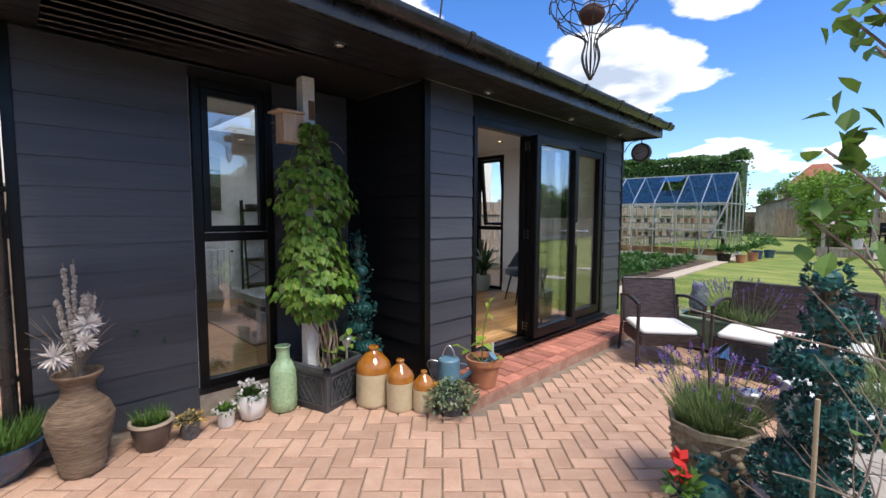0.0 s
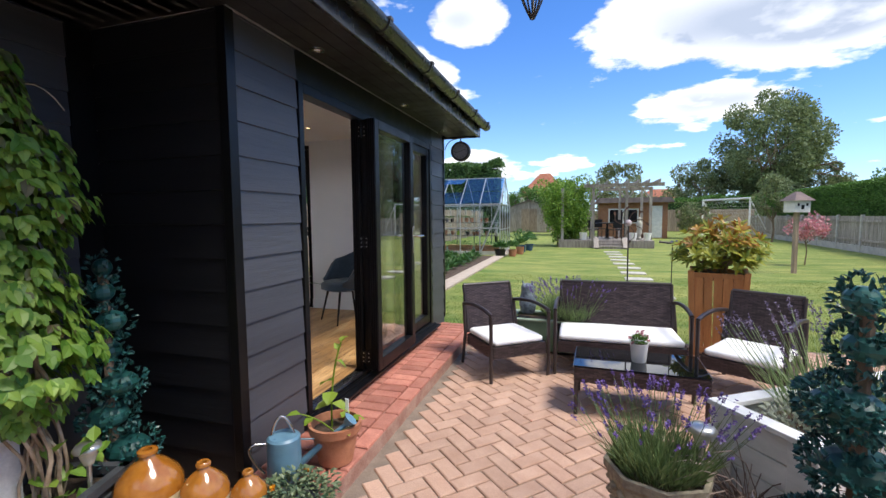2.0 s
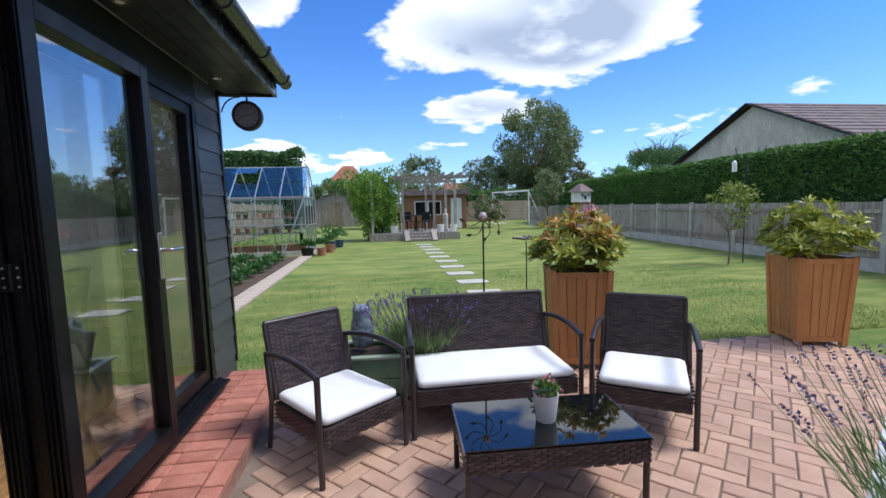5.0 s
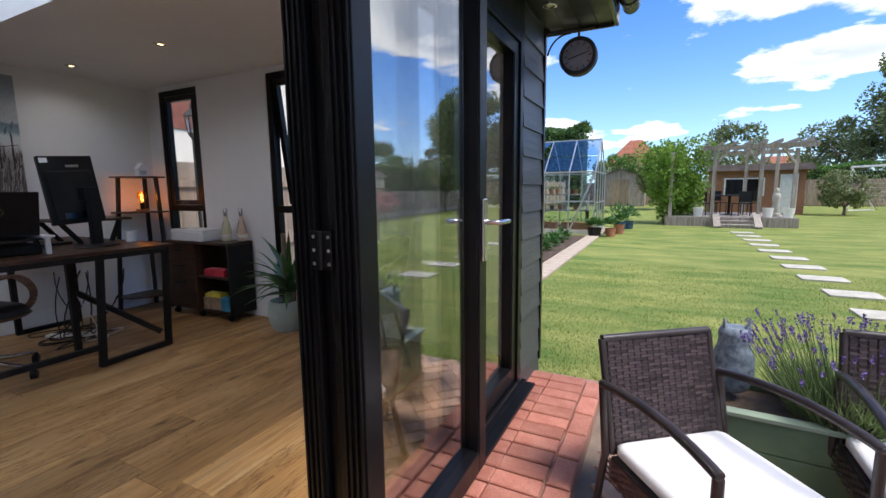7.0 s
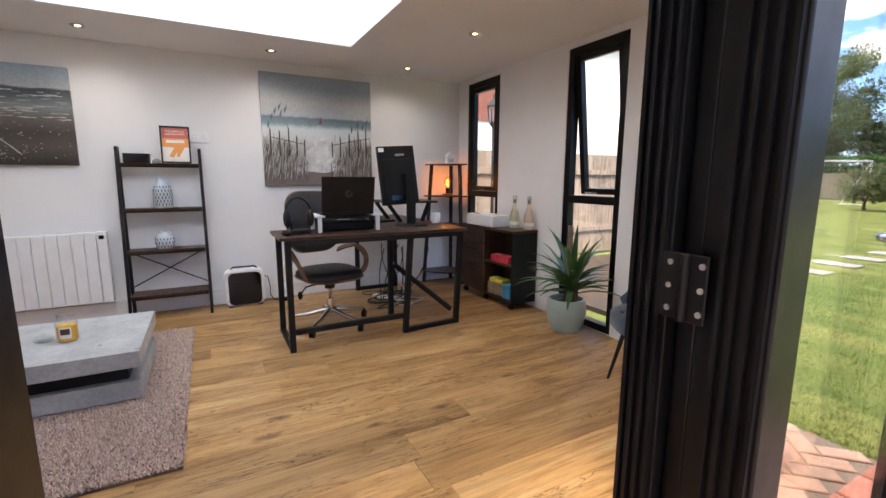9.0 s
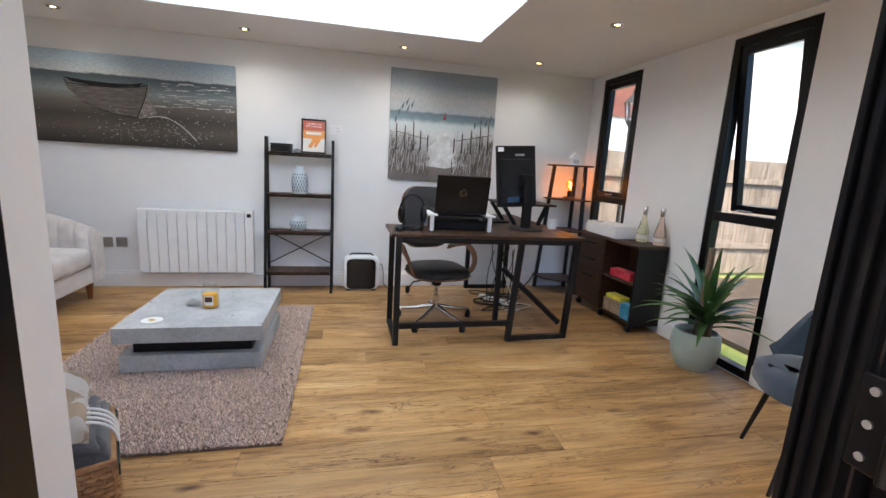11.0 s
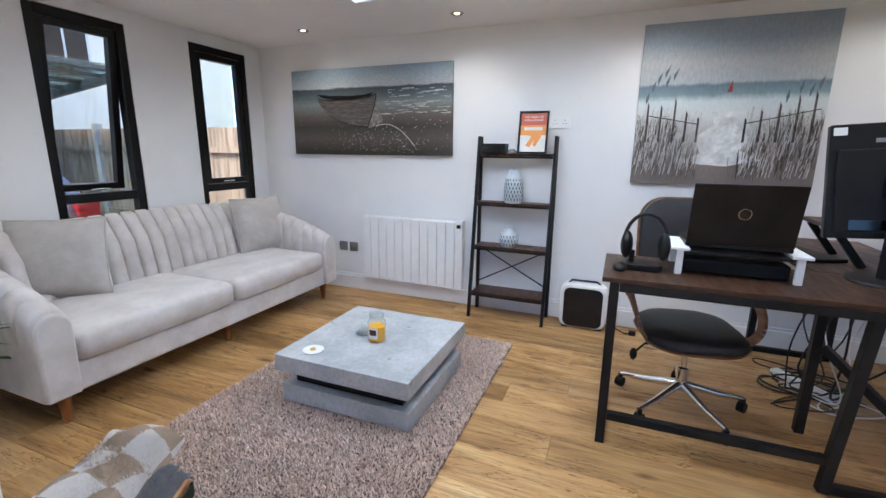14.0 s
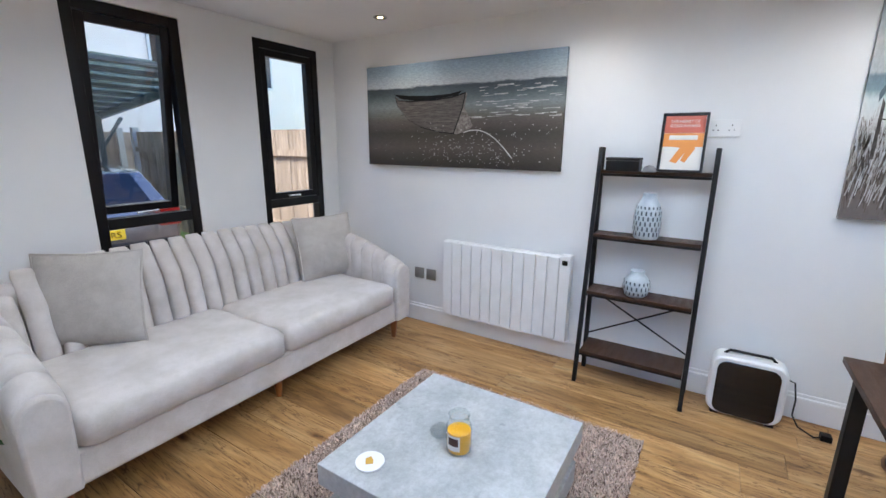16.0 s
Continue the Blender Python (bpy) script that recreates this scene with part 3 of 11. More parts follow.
def window(name, axis, c, lo, hi, z0, z1, zt, inward, label, tilt=0.0, depth=0.07, handle=True):
    """A black framed window: fixed pane below the transom, opening sash above."""
    w = thing(name, label, "window", kind="structure")
    s = 1 if inward > 0 else -1

    def bx(m, a0, q0, a1, q1, d0=0.0, d1=depth):
        return m.box(c + s * d0, a0, q0, c + s * d1, a1, q1) if axis == "y" else m.box(a0, c + s * d0, q0, a1, c + s * d1, q1)

    f = 0.055
    m = Mesh()
    for a0, q0, a1, q1 in ((lo, z0, lo + f, z1), (hi - f, z0, hi, z1), (lo + f, z0, hi - f, z0 + f), (lo + f, z1 - f, hi - f, z1), (lo + f, zt - 0.03, hi - f, zt + 0.03)):
        bx(m, a0, q0, a1, q1)
    part("window_frame", m, BLACKM, w, bevel=0.004)
    # sash, hinged at its head, stands open by tilt degrees
    g0, g1, q0, q1 = lo + f + 0.004, hi - f - 0.004, zt + 0.034, z1 - f - 0.004
    k = 0.045
    m = Mesh()
    for a0, b0, a1, b1 in ((g0, q0, g0 + k, q1), (g1 - k, q0, g1, q1), (g0 + k, q0, g1 - k, q0 + k), (g0 + k, q1 - k, g1 - k, q1)):
        bx(m, a0, b0, a1, b1, 0.012, depth - 0.006)
    p = Mesh()
    bx(p, g0 + k, q0 + k, g1 - k, q1 - k, depth * 0.5 - 0.003, depth * 0.5 + 0.003)
    if tilt:
        piv = Vector((c + s * depth / 2, 0, q1)) if axis == "y" else Vector((0, c + s * depth / 2, q1))
        rot = Matrix.Translation(piv) @ (Matrix.Rotation(radians(tilt), 4, "Y") if axis == "y" else Matrix.Rotation(radians(tilt), 4, "X")) @ Matrix.Translation(-piv)
        m.v = [tuple(rot @ Vector(q)) for q in m.v]
        p.v = [tuple(rot @ Vector(q)) for q in p.v]
    sash = part("sash", m, BLACKM, w, bevel=0.004)
    part("pane", p, GLASS if axis == "y" else GLASSC, sash).visible_shadow = False
    p = Mesh()
    bx(p, lo + f, z0 + f, hi - f, zt - 0.03, depth * 0.5 - 0.003, depth * 0.5 + 0.003)
    part("pane", p, GLASS if axis == "y" else GLASSC, w).visible_shadow = False
    if handle:
        mid = (lo + hi) / 2
        m = Mesh()
        bx(m, mid - 0.035, zt + 0.045, mid + 0.035, zt + 0.060, depth, depth + 0.018)
        bx(m, mid - 0.01, zt + 0.048, mid + 0.09, zt + 0.060, depth + 0.018, depth + 0.030)
        part("window_handle", m, CHROME, w, "chrome handle", bevel=0.003)
    return w


CHROME = mat("satin_chrome", (0.62, 0.62, 0.63), 0.25, 1.0, var=(0.5, 0.5, 0.5), scale=10)
for i, (a, b) in enumerate(W_LEFT):
    window("window_%d" % (i + 1), "x", YL - 0.075, a, b, FL + 0.002, HEAD + 0.088, 1.145, 1, "tall black framed window behind the sofa, opening part above" + (", tilted open" if i == 1 else ""), tilt=(-7 if i == 1 else 0))
for i, (a, b) in enumerate(W_RIGHT):
    window("window_%d" % (i + 4), "x", YR + 0.075, a, b, FL + 0.002, HEAD + 0.133, 1.184, -1, "tall black framed window in the white end wall" + (", tilted open" if i == 1 else ""), tilt=(7 if i == 1 else 0))
window("window_6", "y", XRO - 0.055, REC[0], REC[1], FL - 0.028, HEAD + 0.088, 1.22, 1, "tall black framed window in the dark recessed wall", handle=False)

# the folding doors: outer frame, one leaf in its place, one leaf folded back over the middle one
dr = thing("door_1", "black framed glazed folding doors, one leaf folded back, standing open", "folding door", kind="structure")
m = Mesh()
m.box(-0.09, DOOR[0], FL - 0.03, 0.0, DOOR[0] + 0.045, HEAD).box(-0.09, DOOR[1] - 0.055, FL - 0.03, 0.0, DOOR[1], HEAD)
m.box(-0.09, DOOR[0] + 0.045, HEAD - 0.06, 0.0, DOOR[1] - 0.055, HEAD)
part("door_frame", m, BLACKM, dr, bevel=0.003)
m = Mesh().box(-0.09, DOOR[0] + 0.045, FL - 0.03, 0.0, DOOR[1] - 0.055, FL - 0.012)
part("threshold", m, BLACKM, dr, bevel=0.002)
m = Mesh()
for x in (-0.075, -0.055, -0.035, -0.018):
    m.box(x, DOOR[0] + 0.046, FL - 0.012, x + 0.005, 1.28, FL - 0.001)
part("track", m, CHROME, dr, "bright metal running track")
part("outer_sill", Mesh().box(0.0, DOOR[0] - 0.05, FL - 0.062, 0.085, DOOR[1] + 0.04, FL - 0.045).box(0.0, DOOR[0] - 0.05, FL - 0.045, 0.03, DOOR[1] + 0.04, FL - 0.031), BLACKM, dr, bevel=0.002)


def leaf(x0, x1, y0, y1, name, profile_at=None):
    z0, z1, f = FL + 0.002, HEAD - 0.064, 0.070
    lf = part(name, Mesh().box(x0, y0, z0, x1, y0 + f, z1).box(x0, y1 - f, z0, x1, y1, z1).box(x0, y0 + f, z0, x1, y1 - f, z0 + f + 0.02).box(x0, y0 + f, z1 - f, x1, y1 - f, z1), BLACKM, dr, bevel=0.003)
    xc = (x0 + x1) / 2
    part("pane", Mesh().box(xc - 0.012, y0 + f, z0 + f + 0.02, xc - 0.009, y1 - f, z1 - f), GLASS, lf).visible_shadow = False
    m = Mesh()
    for yy in (y0 + f, y1 - f - 0.008):
        m.box(x1 - 0.018, yy, z0 + f + 0.02, x1 - 0.006, yy + 0.008, z1 - f)
    part("glazing_bead", m, BLACKM, lf)
    return lf


leaf(-0.078, -0.012, 2.170, 2.940, "far_leaf")
mid = leaf(-0.078, -0.012, 1.305, 2.165, "middle_leaf")
out = leaf(0.057, 0.123, 1.300, 2.100, "folded_leaf")
# ribbed stile edges and the hinges between the folded leaves
m = Mesh()
for x in (-0.074, -0.060, -0.042, -0.026, 0.060, 0.076, 0.094, 0.111):
    m.box(x, 1.292 if x > 0 else 1.297, FL + 0.01, x + 0.006, 1.3 if x > 0 else 1.305, HEAD - 0.07)
part("gasket", m, BLACKM, dr)
part("stile_cover", Mesh().box(-0.010, 1.325, FL + 0.004, 0.020, 1.36, HEAD - 0.066).box(0.024, 1.312, FL + 0.004, 0.055, 1.36, HEAD - 0.066), BLACKM, dr, bevel=0.004)
SCREW = mat("screw_steel", (0.6, 0.6, 0.6), 0.3, 1.0)
for z in (0.31, 1.20, 2.03):
    h = part("hinge", Mesh().box(-0.014, 1.2875, z - 0.046, 0.050, 1.291, z + 0.046).tube([(0.021, 1.284, z - 0.046), (0.021, 1.284, z + 0.046)], 0.006), BLACKM, dr, bevel=0.002)
    m = Mesh()
    for x in (-0.001, 0.043):
        for dz in (-0.032, 0.0, 0.032):
            m.tube([(x, 1.2885, z + dz), (x, 1.2855, z + dz)], 0.0042, 10)
    part("screws", m, SCREW, h, "bright screws")
h = part("handle_plate", Mesh().box(0.123, 2.040, 1.065, 0.137, 2.080, 1.305), CHROME, dr, "satin chrome handle plate", bevel=0.005)
part("lever", Mesh().tube([(0.137, 2.06, 1.215), (0.179, 2.06, 1.215), (0.187, 2.068, 1.215), (0.189, 2.17, 1.213)], 0.010, 10), CHROME, h, smooth=50)
h = part("handle_plate", Mesh().box(0.043, 2.040, 1.065, 0.057, 2.080, 1.305), CHROME, dr, "satin chrome handle plate", bevel=0.004)
part("lever", Mesh().tube([(0.043, 2.06, 1.215), (0.020, 2.06, 1.215), (0.018, 1.95, 1.213)], 0.008, 8), CHROME, h, smooth=50)

# ---- ground ----
setting("ground", Mesh().add([(-60, -60, -0.035), (80, -60, -0.035), (80, 130, -0.035), (-60, 130, -0.035)], [(0, 1, 2, 3)]), LAWN, "mown grass lawn with dry yellowish streaks", "lawn")
setting("patio_bed", Mesh().box(XRO - 0.1, -6.0, -0.03, 5.6, 3.52, -0.012).box(-6.0, -6.0, -0.03, XRO - 0.1, YLO, -0.012), SAND, "sand bedding between the pavers", "patio")


# ---- indoors ----
WALNUT = mat("rustic_brown_board", (0.018, 0.009, 0.006), 0.42, spec=0.35, var=(0.085, 0.040, 0.021), scale=5, amount=0.8, bump=0.15, bump_scale=70, stretch=(1.0, 5.0, 5.0), fine=0.2, rough_var=0.1)
DARKMETAL = mat("black_powder_coat", (0.006, 0.006, 0.007), 0.5, spec=0.3, var=(0.013, 0.013, 0.014), scale=6, bump=0.1, bump_scale=500)
BLACKPL = mat("black_plastic", (0.005, 0.005, 0.006), 0.45, spec=0.28, var=(0.011, 0.011, 0.012), scale=9, bump=0.05, bump_scale=400)
GLOSSBLK = mat("gloss_black", (0.005, 0.005, 0.006), 0.10, spec=0.4, coat=0.15)
WHITEPL = mat("white_plastic", (0.78, 0.78, 0.77), 0.35, var=(0.83, 0.83, 0.83), scale=6)
LINEN = mat("oatmeal_linen", (0.56, 0.52, 0.49), 0.9, var=(0.66, 0.62, 0.60), scale=7, bump=0.5, bump_scale=420, fine=0.14, sheen=0.3, bump_dist=0.002)
LINEN2 = mat("grey_beige_linen", (0.44, 0.41, 0.38), 0.9, var=(0.52, 0.49, 0.46), scale=9, bump=0.6, bump_scale=380, fine=0.2, bump_dist=0.002)
LEGWOOD = mat("stained_leg_wood", (0.22, 0.07, 0.02), 0.35, var=(0.32, 0.12, 0.04), scale=9, stretch=(3, 3, 0.6))
CONCRETE = mat("concrete_effect", (0.30, 0.32, 0.33), 0.38, var=(0.52, 0.54, 0.55), scale=4.5, amount=0.5, bump=0.12, bump_scale=50, fine=0.15, rough_var=0.12)
CHROMEB = mat("bright_chrome", (0.75, 0.75, 0.76), 0.10, 1.0)
BLACKLEATHER = mat("black_leather", (0.014, 0.014, 0.016), 0.5, var=(0.022, 0.022, 0.024), scale=20, bump=0.3, bump_scale=300)
CURVEDPLY = mat("walnut_ply", (0.16, 0.07, 0.035), 0.35, var=(0.27, 0.13, 0.06), scale=6, stretch=(1, 1, 6))


def sofa():
    s = thing("sofa", "long cream linen sofa with channelled back and wooden legs", "sofa", (-2.66, -1.55, FL))
    # local: x along the back (-1.05..1.05), y from back -0.43 to front 0.45
    hw, back, front = 1.07, -0.43, 0.44
    m = Mesh().prism(rounded(2 * hw - 0.06, front - back - 0.06, 0.05, 4, 0, (front + back) / 2 + 0.01), 0.14, 0.29)
    part("base", m, LINEN, s, bevel=0.015, smooth=40)
    for i, sx in enumerate((-1, 1)):
        w = hw - 0.155
        x0, x1 = (-w, -0.004) if sx < 0 else (0.004, w)
        rings = []
        for z, k in ((0.285, 0.02), (0.30, 0.002), (0.40, 0.0), (0.425, 0.018), (0.437, 0.06)):
            rings.append([(p[0], p[1], z) for p in rounded(x1 - x0 - 2 * k, 0.66 - 2 * k, 0.05, 4, (x0 + x1) / 2, 0.115)])
        part("seat_cushion", Mesh().loft(rings), LINEN, s, smooth=60)
    # channelled back: rounded ribs that stand up to a curved top and wrap into the arms
    n = 19
    for i in range(n):
        f = (i + 0.5) / n
        x = -hw + 0.14 + f * (2 * hw - 0.28)
        w = (2 * hw - 0.28) / n
        top = 0.80 + 0.03 * math.sin(f * math.pi) - 0.09 * max(0, abs(2 * f - 1) - 0.82) / 0.18
        rings = []
        for t in range(9):
            z = 0.30 + (top - 0.30) * min(t, 7) / 7
            y = back + 0.205 - 0.10 * (min(t, 7) / 7) ** 1.4
            d = 0.10 if t < 6 else (0.07 if t == 6 else (0.045 if t == 7 else 0.015))
            zz = z + (0.018 if t == 8 else 0)
            yy = y - (0.10 - d) * 0.8
            rings.append([(x + (w / 2 - 0.003) * math.cos(a) * (1 if t < 8 else 0.8), yy + d * 0.55 * (abs(math.sin(a)) ** 0.7) * (1 if math.sin(a) > 0 else -1), zz) for a in (math.tau * k / 14 for k in range(14))])
        part("back_channel", Mesh().loft(rings), LINEN, s, smooth=70)
    m = Mesh()
    m.box(-hw + 0.1, back + 0.0, 0.16, hw - 0.1, back + 0.10, 0.76)
    part("back_panel", m, LINEN, s, bevel=0.03, smooth=60)
    for sx in (-1, 1):
        # arm: sweeps down from the back to the front, ribbed on top
        segs = 8
        for i in range(segs):
            y0, y1 = back + 0.02 + (front - back - 0.04) * i / segs, back + 0.02 + (front - back - 0.04) * (i + 1) / segs
            rings = []
            for yy, sh in ((y0, 0.82), (y0 + 0.012, 1.0), (y1 - 0.012, 1.0), (y1, 0.82)):
                f = (yy - back) / (front - back)
                top = 0.76 - 0.20 * f ** 2.0
                r = 0.082 * sh
                ring = []
                for a in range(13):
                    t = math.pi * a / 12
                    ring.append((sx * (hw - 0.075) + r * math.cos(t) * 0.95, yy, top - 0.08 + r * math.sin(t)))
                ring += [(sx * (hw - 0.075) - r * 0.8, yy, 0.30), (sx * (hw - 0.075) + r * 0.8, yy, 0.30)]
                rings.append(ring)
            part("arm_channel", Mesh().loft(rings), LINEN, s, smooth=60)
        m = Mesh().prism([(sx * (hw - 0.075) + 0.075 * math.cos(math.pi * a / 12), 0.48 + 0.075 * math.sin(math.pi * a / 12)) for a in range(13)] + [(sx * (hw - 0.075) - 0.07, 0.15), (sx * (hw - 0.075) + 0.07, 0.15)], front - 0.03, front + 0.012, "y")
        part("arm_front", m, LINEN, s, bevel=0.012, smooth=50)
        part("arm_side", Mesh().box(sx * (hw - 0.14), back + 0.02, 0.14, sx * (hw - 0.004), front - 0.01, 0.50), LINEN, s, bevel=0.02, smooth=50)
    for sx in (-1, 1):
        for y in (back + 0.10, front - 0.07):
            part("leg", Mesh().lathe([(0.017, 0.0), (0.030, 0.145)], 16, sx * (hw - 0.1), y), LEGWOOD, s, "dark stained tapered wooden leg", smooth=50)
    part("middle_leg", Mesh().lathe([(0.017, 0.0), (0.028, 0.145)], 16, 0, front - 0.12), LEGWOOD, s, smooth=50)


def cushion(loc, rz, lean, label):
    c = thing("cushion", label, "cushion", loc, rz, "sofa cushions")
    r = random.Random(int(loc[0] * 100))
    h, n = 0.228, 14
    rings_f, vs, fs = [], [], []
    for side in (1, -1):
        o = len(vs)
        for i in range(n + 1):
            for j in range(n + 1):
                u, v = -1 + 2 * i / n, -1 + 2 * j / n
                puff = (1 - abs(u) ** 3.0) ** 0.6 * (1 - abs(v) ** 3.0) ** 0.6
                pin = 1 - 0.06 * (1 - abs(u) ** 2) * abs(v) ** 4 - 0.06 * (1 - abs(v) ** 2) * abs(u) ** 4
                vs.append((u * h * pin, side * 0.075 * puff + 0.006 * math.sin(u * 5 + v * 3) * puff, h + v * h * pin))
        for i in range(n):
            for j in range(n):
                a = o + i * (n + 1) + j
                q = (a, a + n + 1, a + n + 2, a + 1)
                fs.append(q if side < 0 else q[::-1])
    m = Mesh().add(vs, fs)
    rot = Matrix.Rotation(radians(lean), 4, "X")
    m.v = [tuple(rot @ Vector(p)) for p in m.v]
    part("cover", m, LINEN2, c, smooth=80)
    edge = [(h * s0 * (1 - 0.06 * (1 - w * w)), 0, h + h * w) for s0, w in ((1, -1), (1, -0.5), (1, 0), (1, 0.5), (1, 1))] + [(h * w, 0, 2 * h - h * 0.06 * (1 - w * w)) for w in (0.5, 0, -0.5)]
    edge += [(-h * (1 - 0.06 * (1 - w * w)), 0, h + h * w) for w in (1, 0.5, 0, -0.5, -1)] + [(h * w, 0, h * 0.06 * (1 - w * w)) for w in (-0.5, 0, 0.5, 1)]
    edge = [tuple(rot @ Vector(p)) for p in edge]
    part("piping", Mesh().tube(edge, 0.006, 6), LINEN2, c, smooth=80)


sofa()
cushion((-2.02, -1.72, FL + 0.43), -42, 14, "grey beige linen scatter cushion leaning in the sofa arm")
cushion((-3.47, -1.62, FL + 0.43), -14, 16, "grey beige linen scatter cushion leaning against the sofa back")

# coffee table: two thick slabs, the lower set in
t = thing("coffee_table", "low square concrete-effect coffee table of two thick slabs", "table", (-2.54, 0.012, FL))
part("upper_slab", Mesh().box(-0.375, -0.365, 0.205, 0.375, 0.365, 0.29), CONCRETE, t, bevel=0.003)
part("lower_slab", Mesh().box(-0.345, -0.355, 0.03, 0.345, 0.355, 0.125), CONCRETE, t, bevel=0.003)
part("plinth", Mesh().box(-0.30, -0.30, 0.126, 0.30, 0.30, 0.204).box(-0.28, -0.28, 0.0, 0.28, 0.28, 0.029), BLACKPL, t)

# rug: a base and a deep pile
RUGM = mat("pinkish_shag_pile", (0.60, 0.44, 0.36), 0.95, var=(0.88, 0.73, 0.63), scale=22, amount=0.6, island=0.24, sheen=0.2)
# backing coloured dark to give the shade down between the tufts
RUGB = mat("shaded_rug_backing", (0.13, 0.085, 0.065), 0.95, var=(0.18, 0.12, 0.09), scale=20)
rug = thing("rug", "deep-pile pinkish beige shag rug on the oak floor", "rug", (0, 0, FL))
RX0, RX1, RY0, RY1 = -3.33, -1.50, -0.70, 0.57
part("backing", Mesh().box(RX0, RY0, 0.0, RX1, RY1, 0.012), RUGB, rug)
r = random.Random(3)
m = Mesh()
for i in range(80000):
    x, y = r.uniform(RX0, RX1), r.uniform(RY0, RY1)
    if -2.82 < x < -2.26 and -0.26 < y < 0.26:
        continue
    a, h, w = r.uniform(0, math.tau), r.uniform(0.014, 0.032), r.uniform(0.0016, 0.0032)
    dx, dy = math.cos(a), math.sin(a)
    b = r.uniform(0, math.tau)
    lx, ly = 0.010 * math.cos(b), 0.010 * math.sin(b)
    m.add([(x - dx * w, y - dy * w, 0.008), (x + dx * w, y + dy * w, 0.008), (x + dx * w + lx, y + dy * w + ly, h), (x - dx * w + lx, y - dy * w + ly, h * 0.9)], [(0, 1, 2, 3)])
part("shag", m, RUGM, rug, kind="stuff", fix=False)

# things on the coffee table
WAX = mat("yellow_wax", (0.85, 0.42, 0.02), 0.4, subsurf=0.1)
CLEAR = glass("clear_glass", (0.95, 0.97, 0.97))
PAPER = mat("white_paper", (0.75, 0.72, 0.66), 0.7)
DARKLABEL = mat("brown_label", (0.08, 0.03, 0.02), 0.6)
z = FL + 0.29
c = thing("candle_jar", "yellow wax candle in a glass jar with a paper label", "candle", (-2.50, 0.03, z))
part("wax", Mesh().lathe([(0.040, 0.006), (0.043, 0.02), (0.043, 0.085), (0.038, 0.088)], 24), WAX, c, smooth=50)
part("jar", Mesh().lathe([(0.040, 0.0), (0.046, 0.006), (0.047, 0.105), (0.036, 0.125), (0.036, 0.145), (0.040, 0.150), (0.037, 0.150), (0.034, 0.128)], 28, cap=False), CLEAR, c, smooth=50)
lab = [(0.0475 * math.cos(a), 0.0475 * math.sin(a)) for a in (radians(-30 + 8 * k) for k in range(9))]
part("label", Mesh().add([(x, y, 0.025) for x, y in lab] + [(x, y, 0.085) for x, y in lab], [(i, i + 1, i + 10, i + 9) for i in range(8)]), PAPER, c, "cream paper label")
lab = [(0.048 * math.cos(a), 0.048 * math.sin(a)) for a in (radians(-22 + 6 * k) for k in range(9))]
part("label_picture", Mesh().add([(x, y, 0.045) for x, y in lab] + [(x, y, 0.076) for x, y in lab], [(i, i + 1, i + 10, i + 9) for i in range(8)]), DARKLABEL, c, "brown picture on the label")
part("glass_lid", Mesh().lathe([(0.040, 0.0), (0.042, 0.012), (0.030, 0.026), (0.012, 0.030), (0.012, 0.042), (0.004, 0.046)], 24, -0.045, -0.11), CLEAR, c, "clear domed glass lid", smooth=60)
c = thing("coaster", "round white coaster with a small gold picture", "coaster", (-2.27, -0.20, z))
part("disc", Mesh().lathe([(0.050, 0.0), (0.052, 0.002), (0.052, 0.007), (0.050, 0.008)], 32), WHITEPL, c)
part("picture", Mesh().prism([(-0.02, -0.01), (0.0, -0.02), (0.022, 0.0), (0.005, 0.02), (-0.01, 0.008)], 0.0081, 0.0088), mat("gold_print", (0.6, 0.35, 0.06), 0.5), c, "gold printed picture")

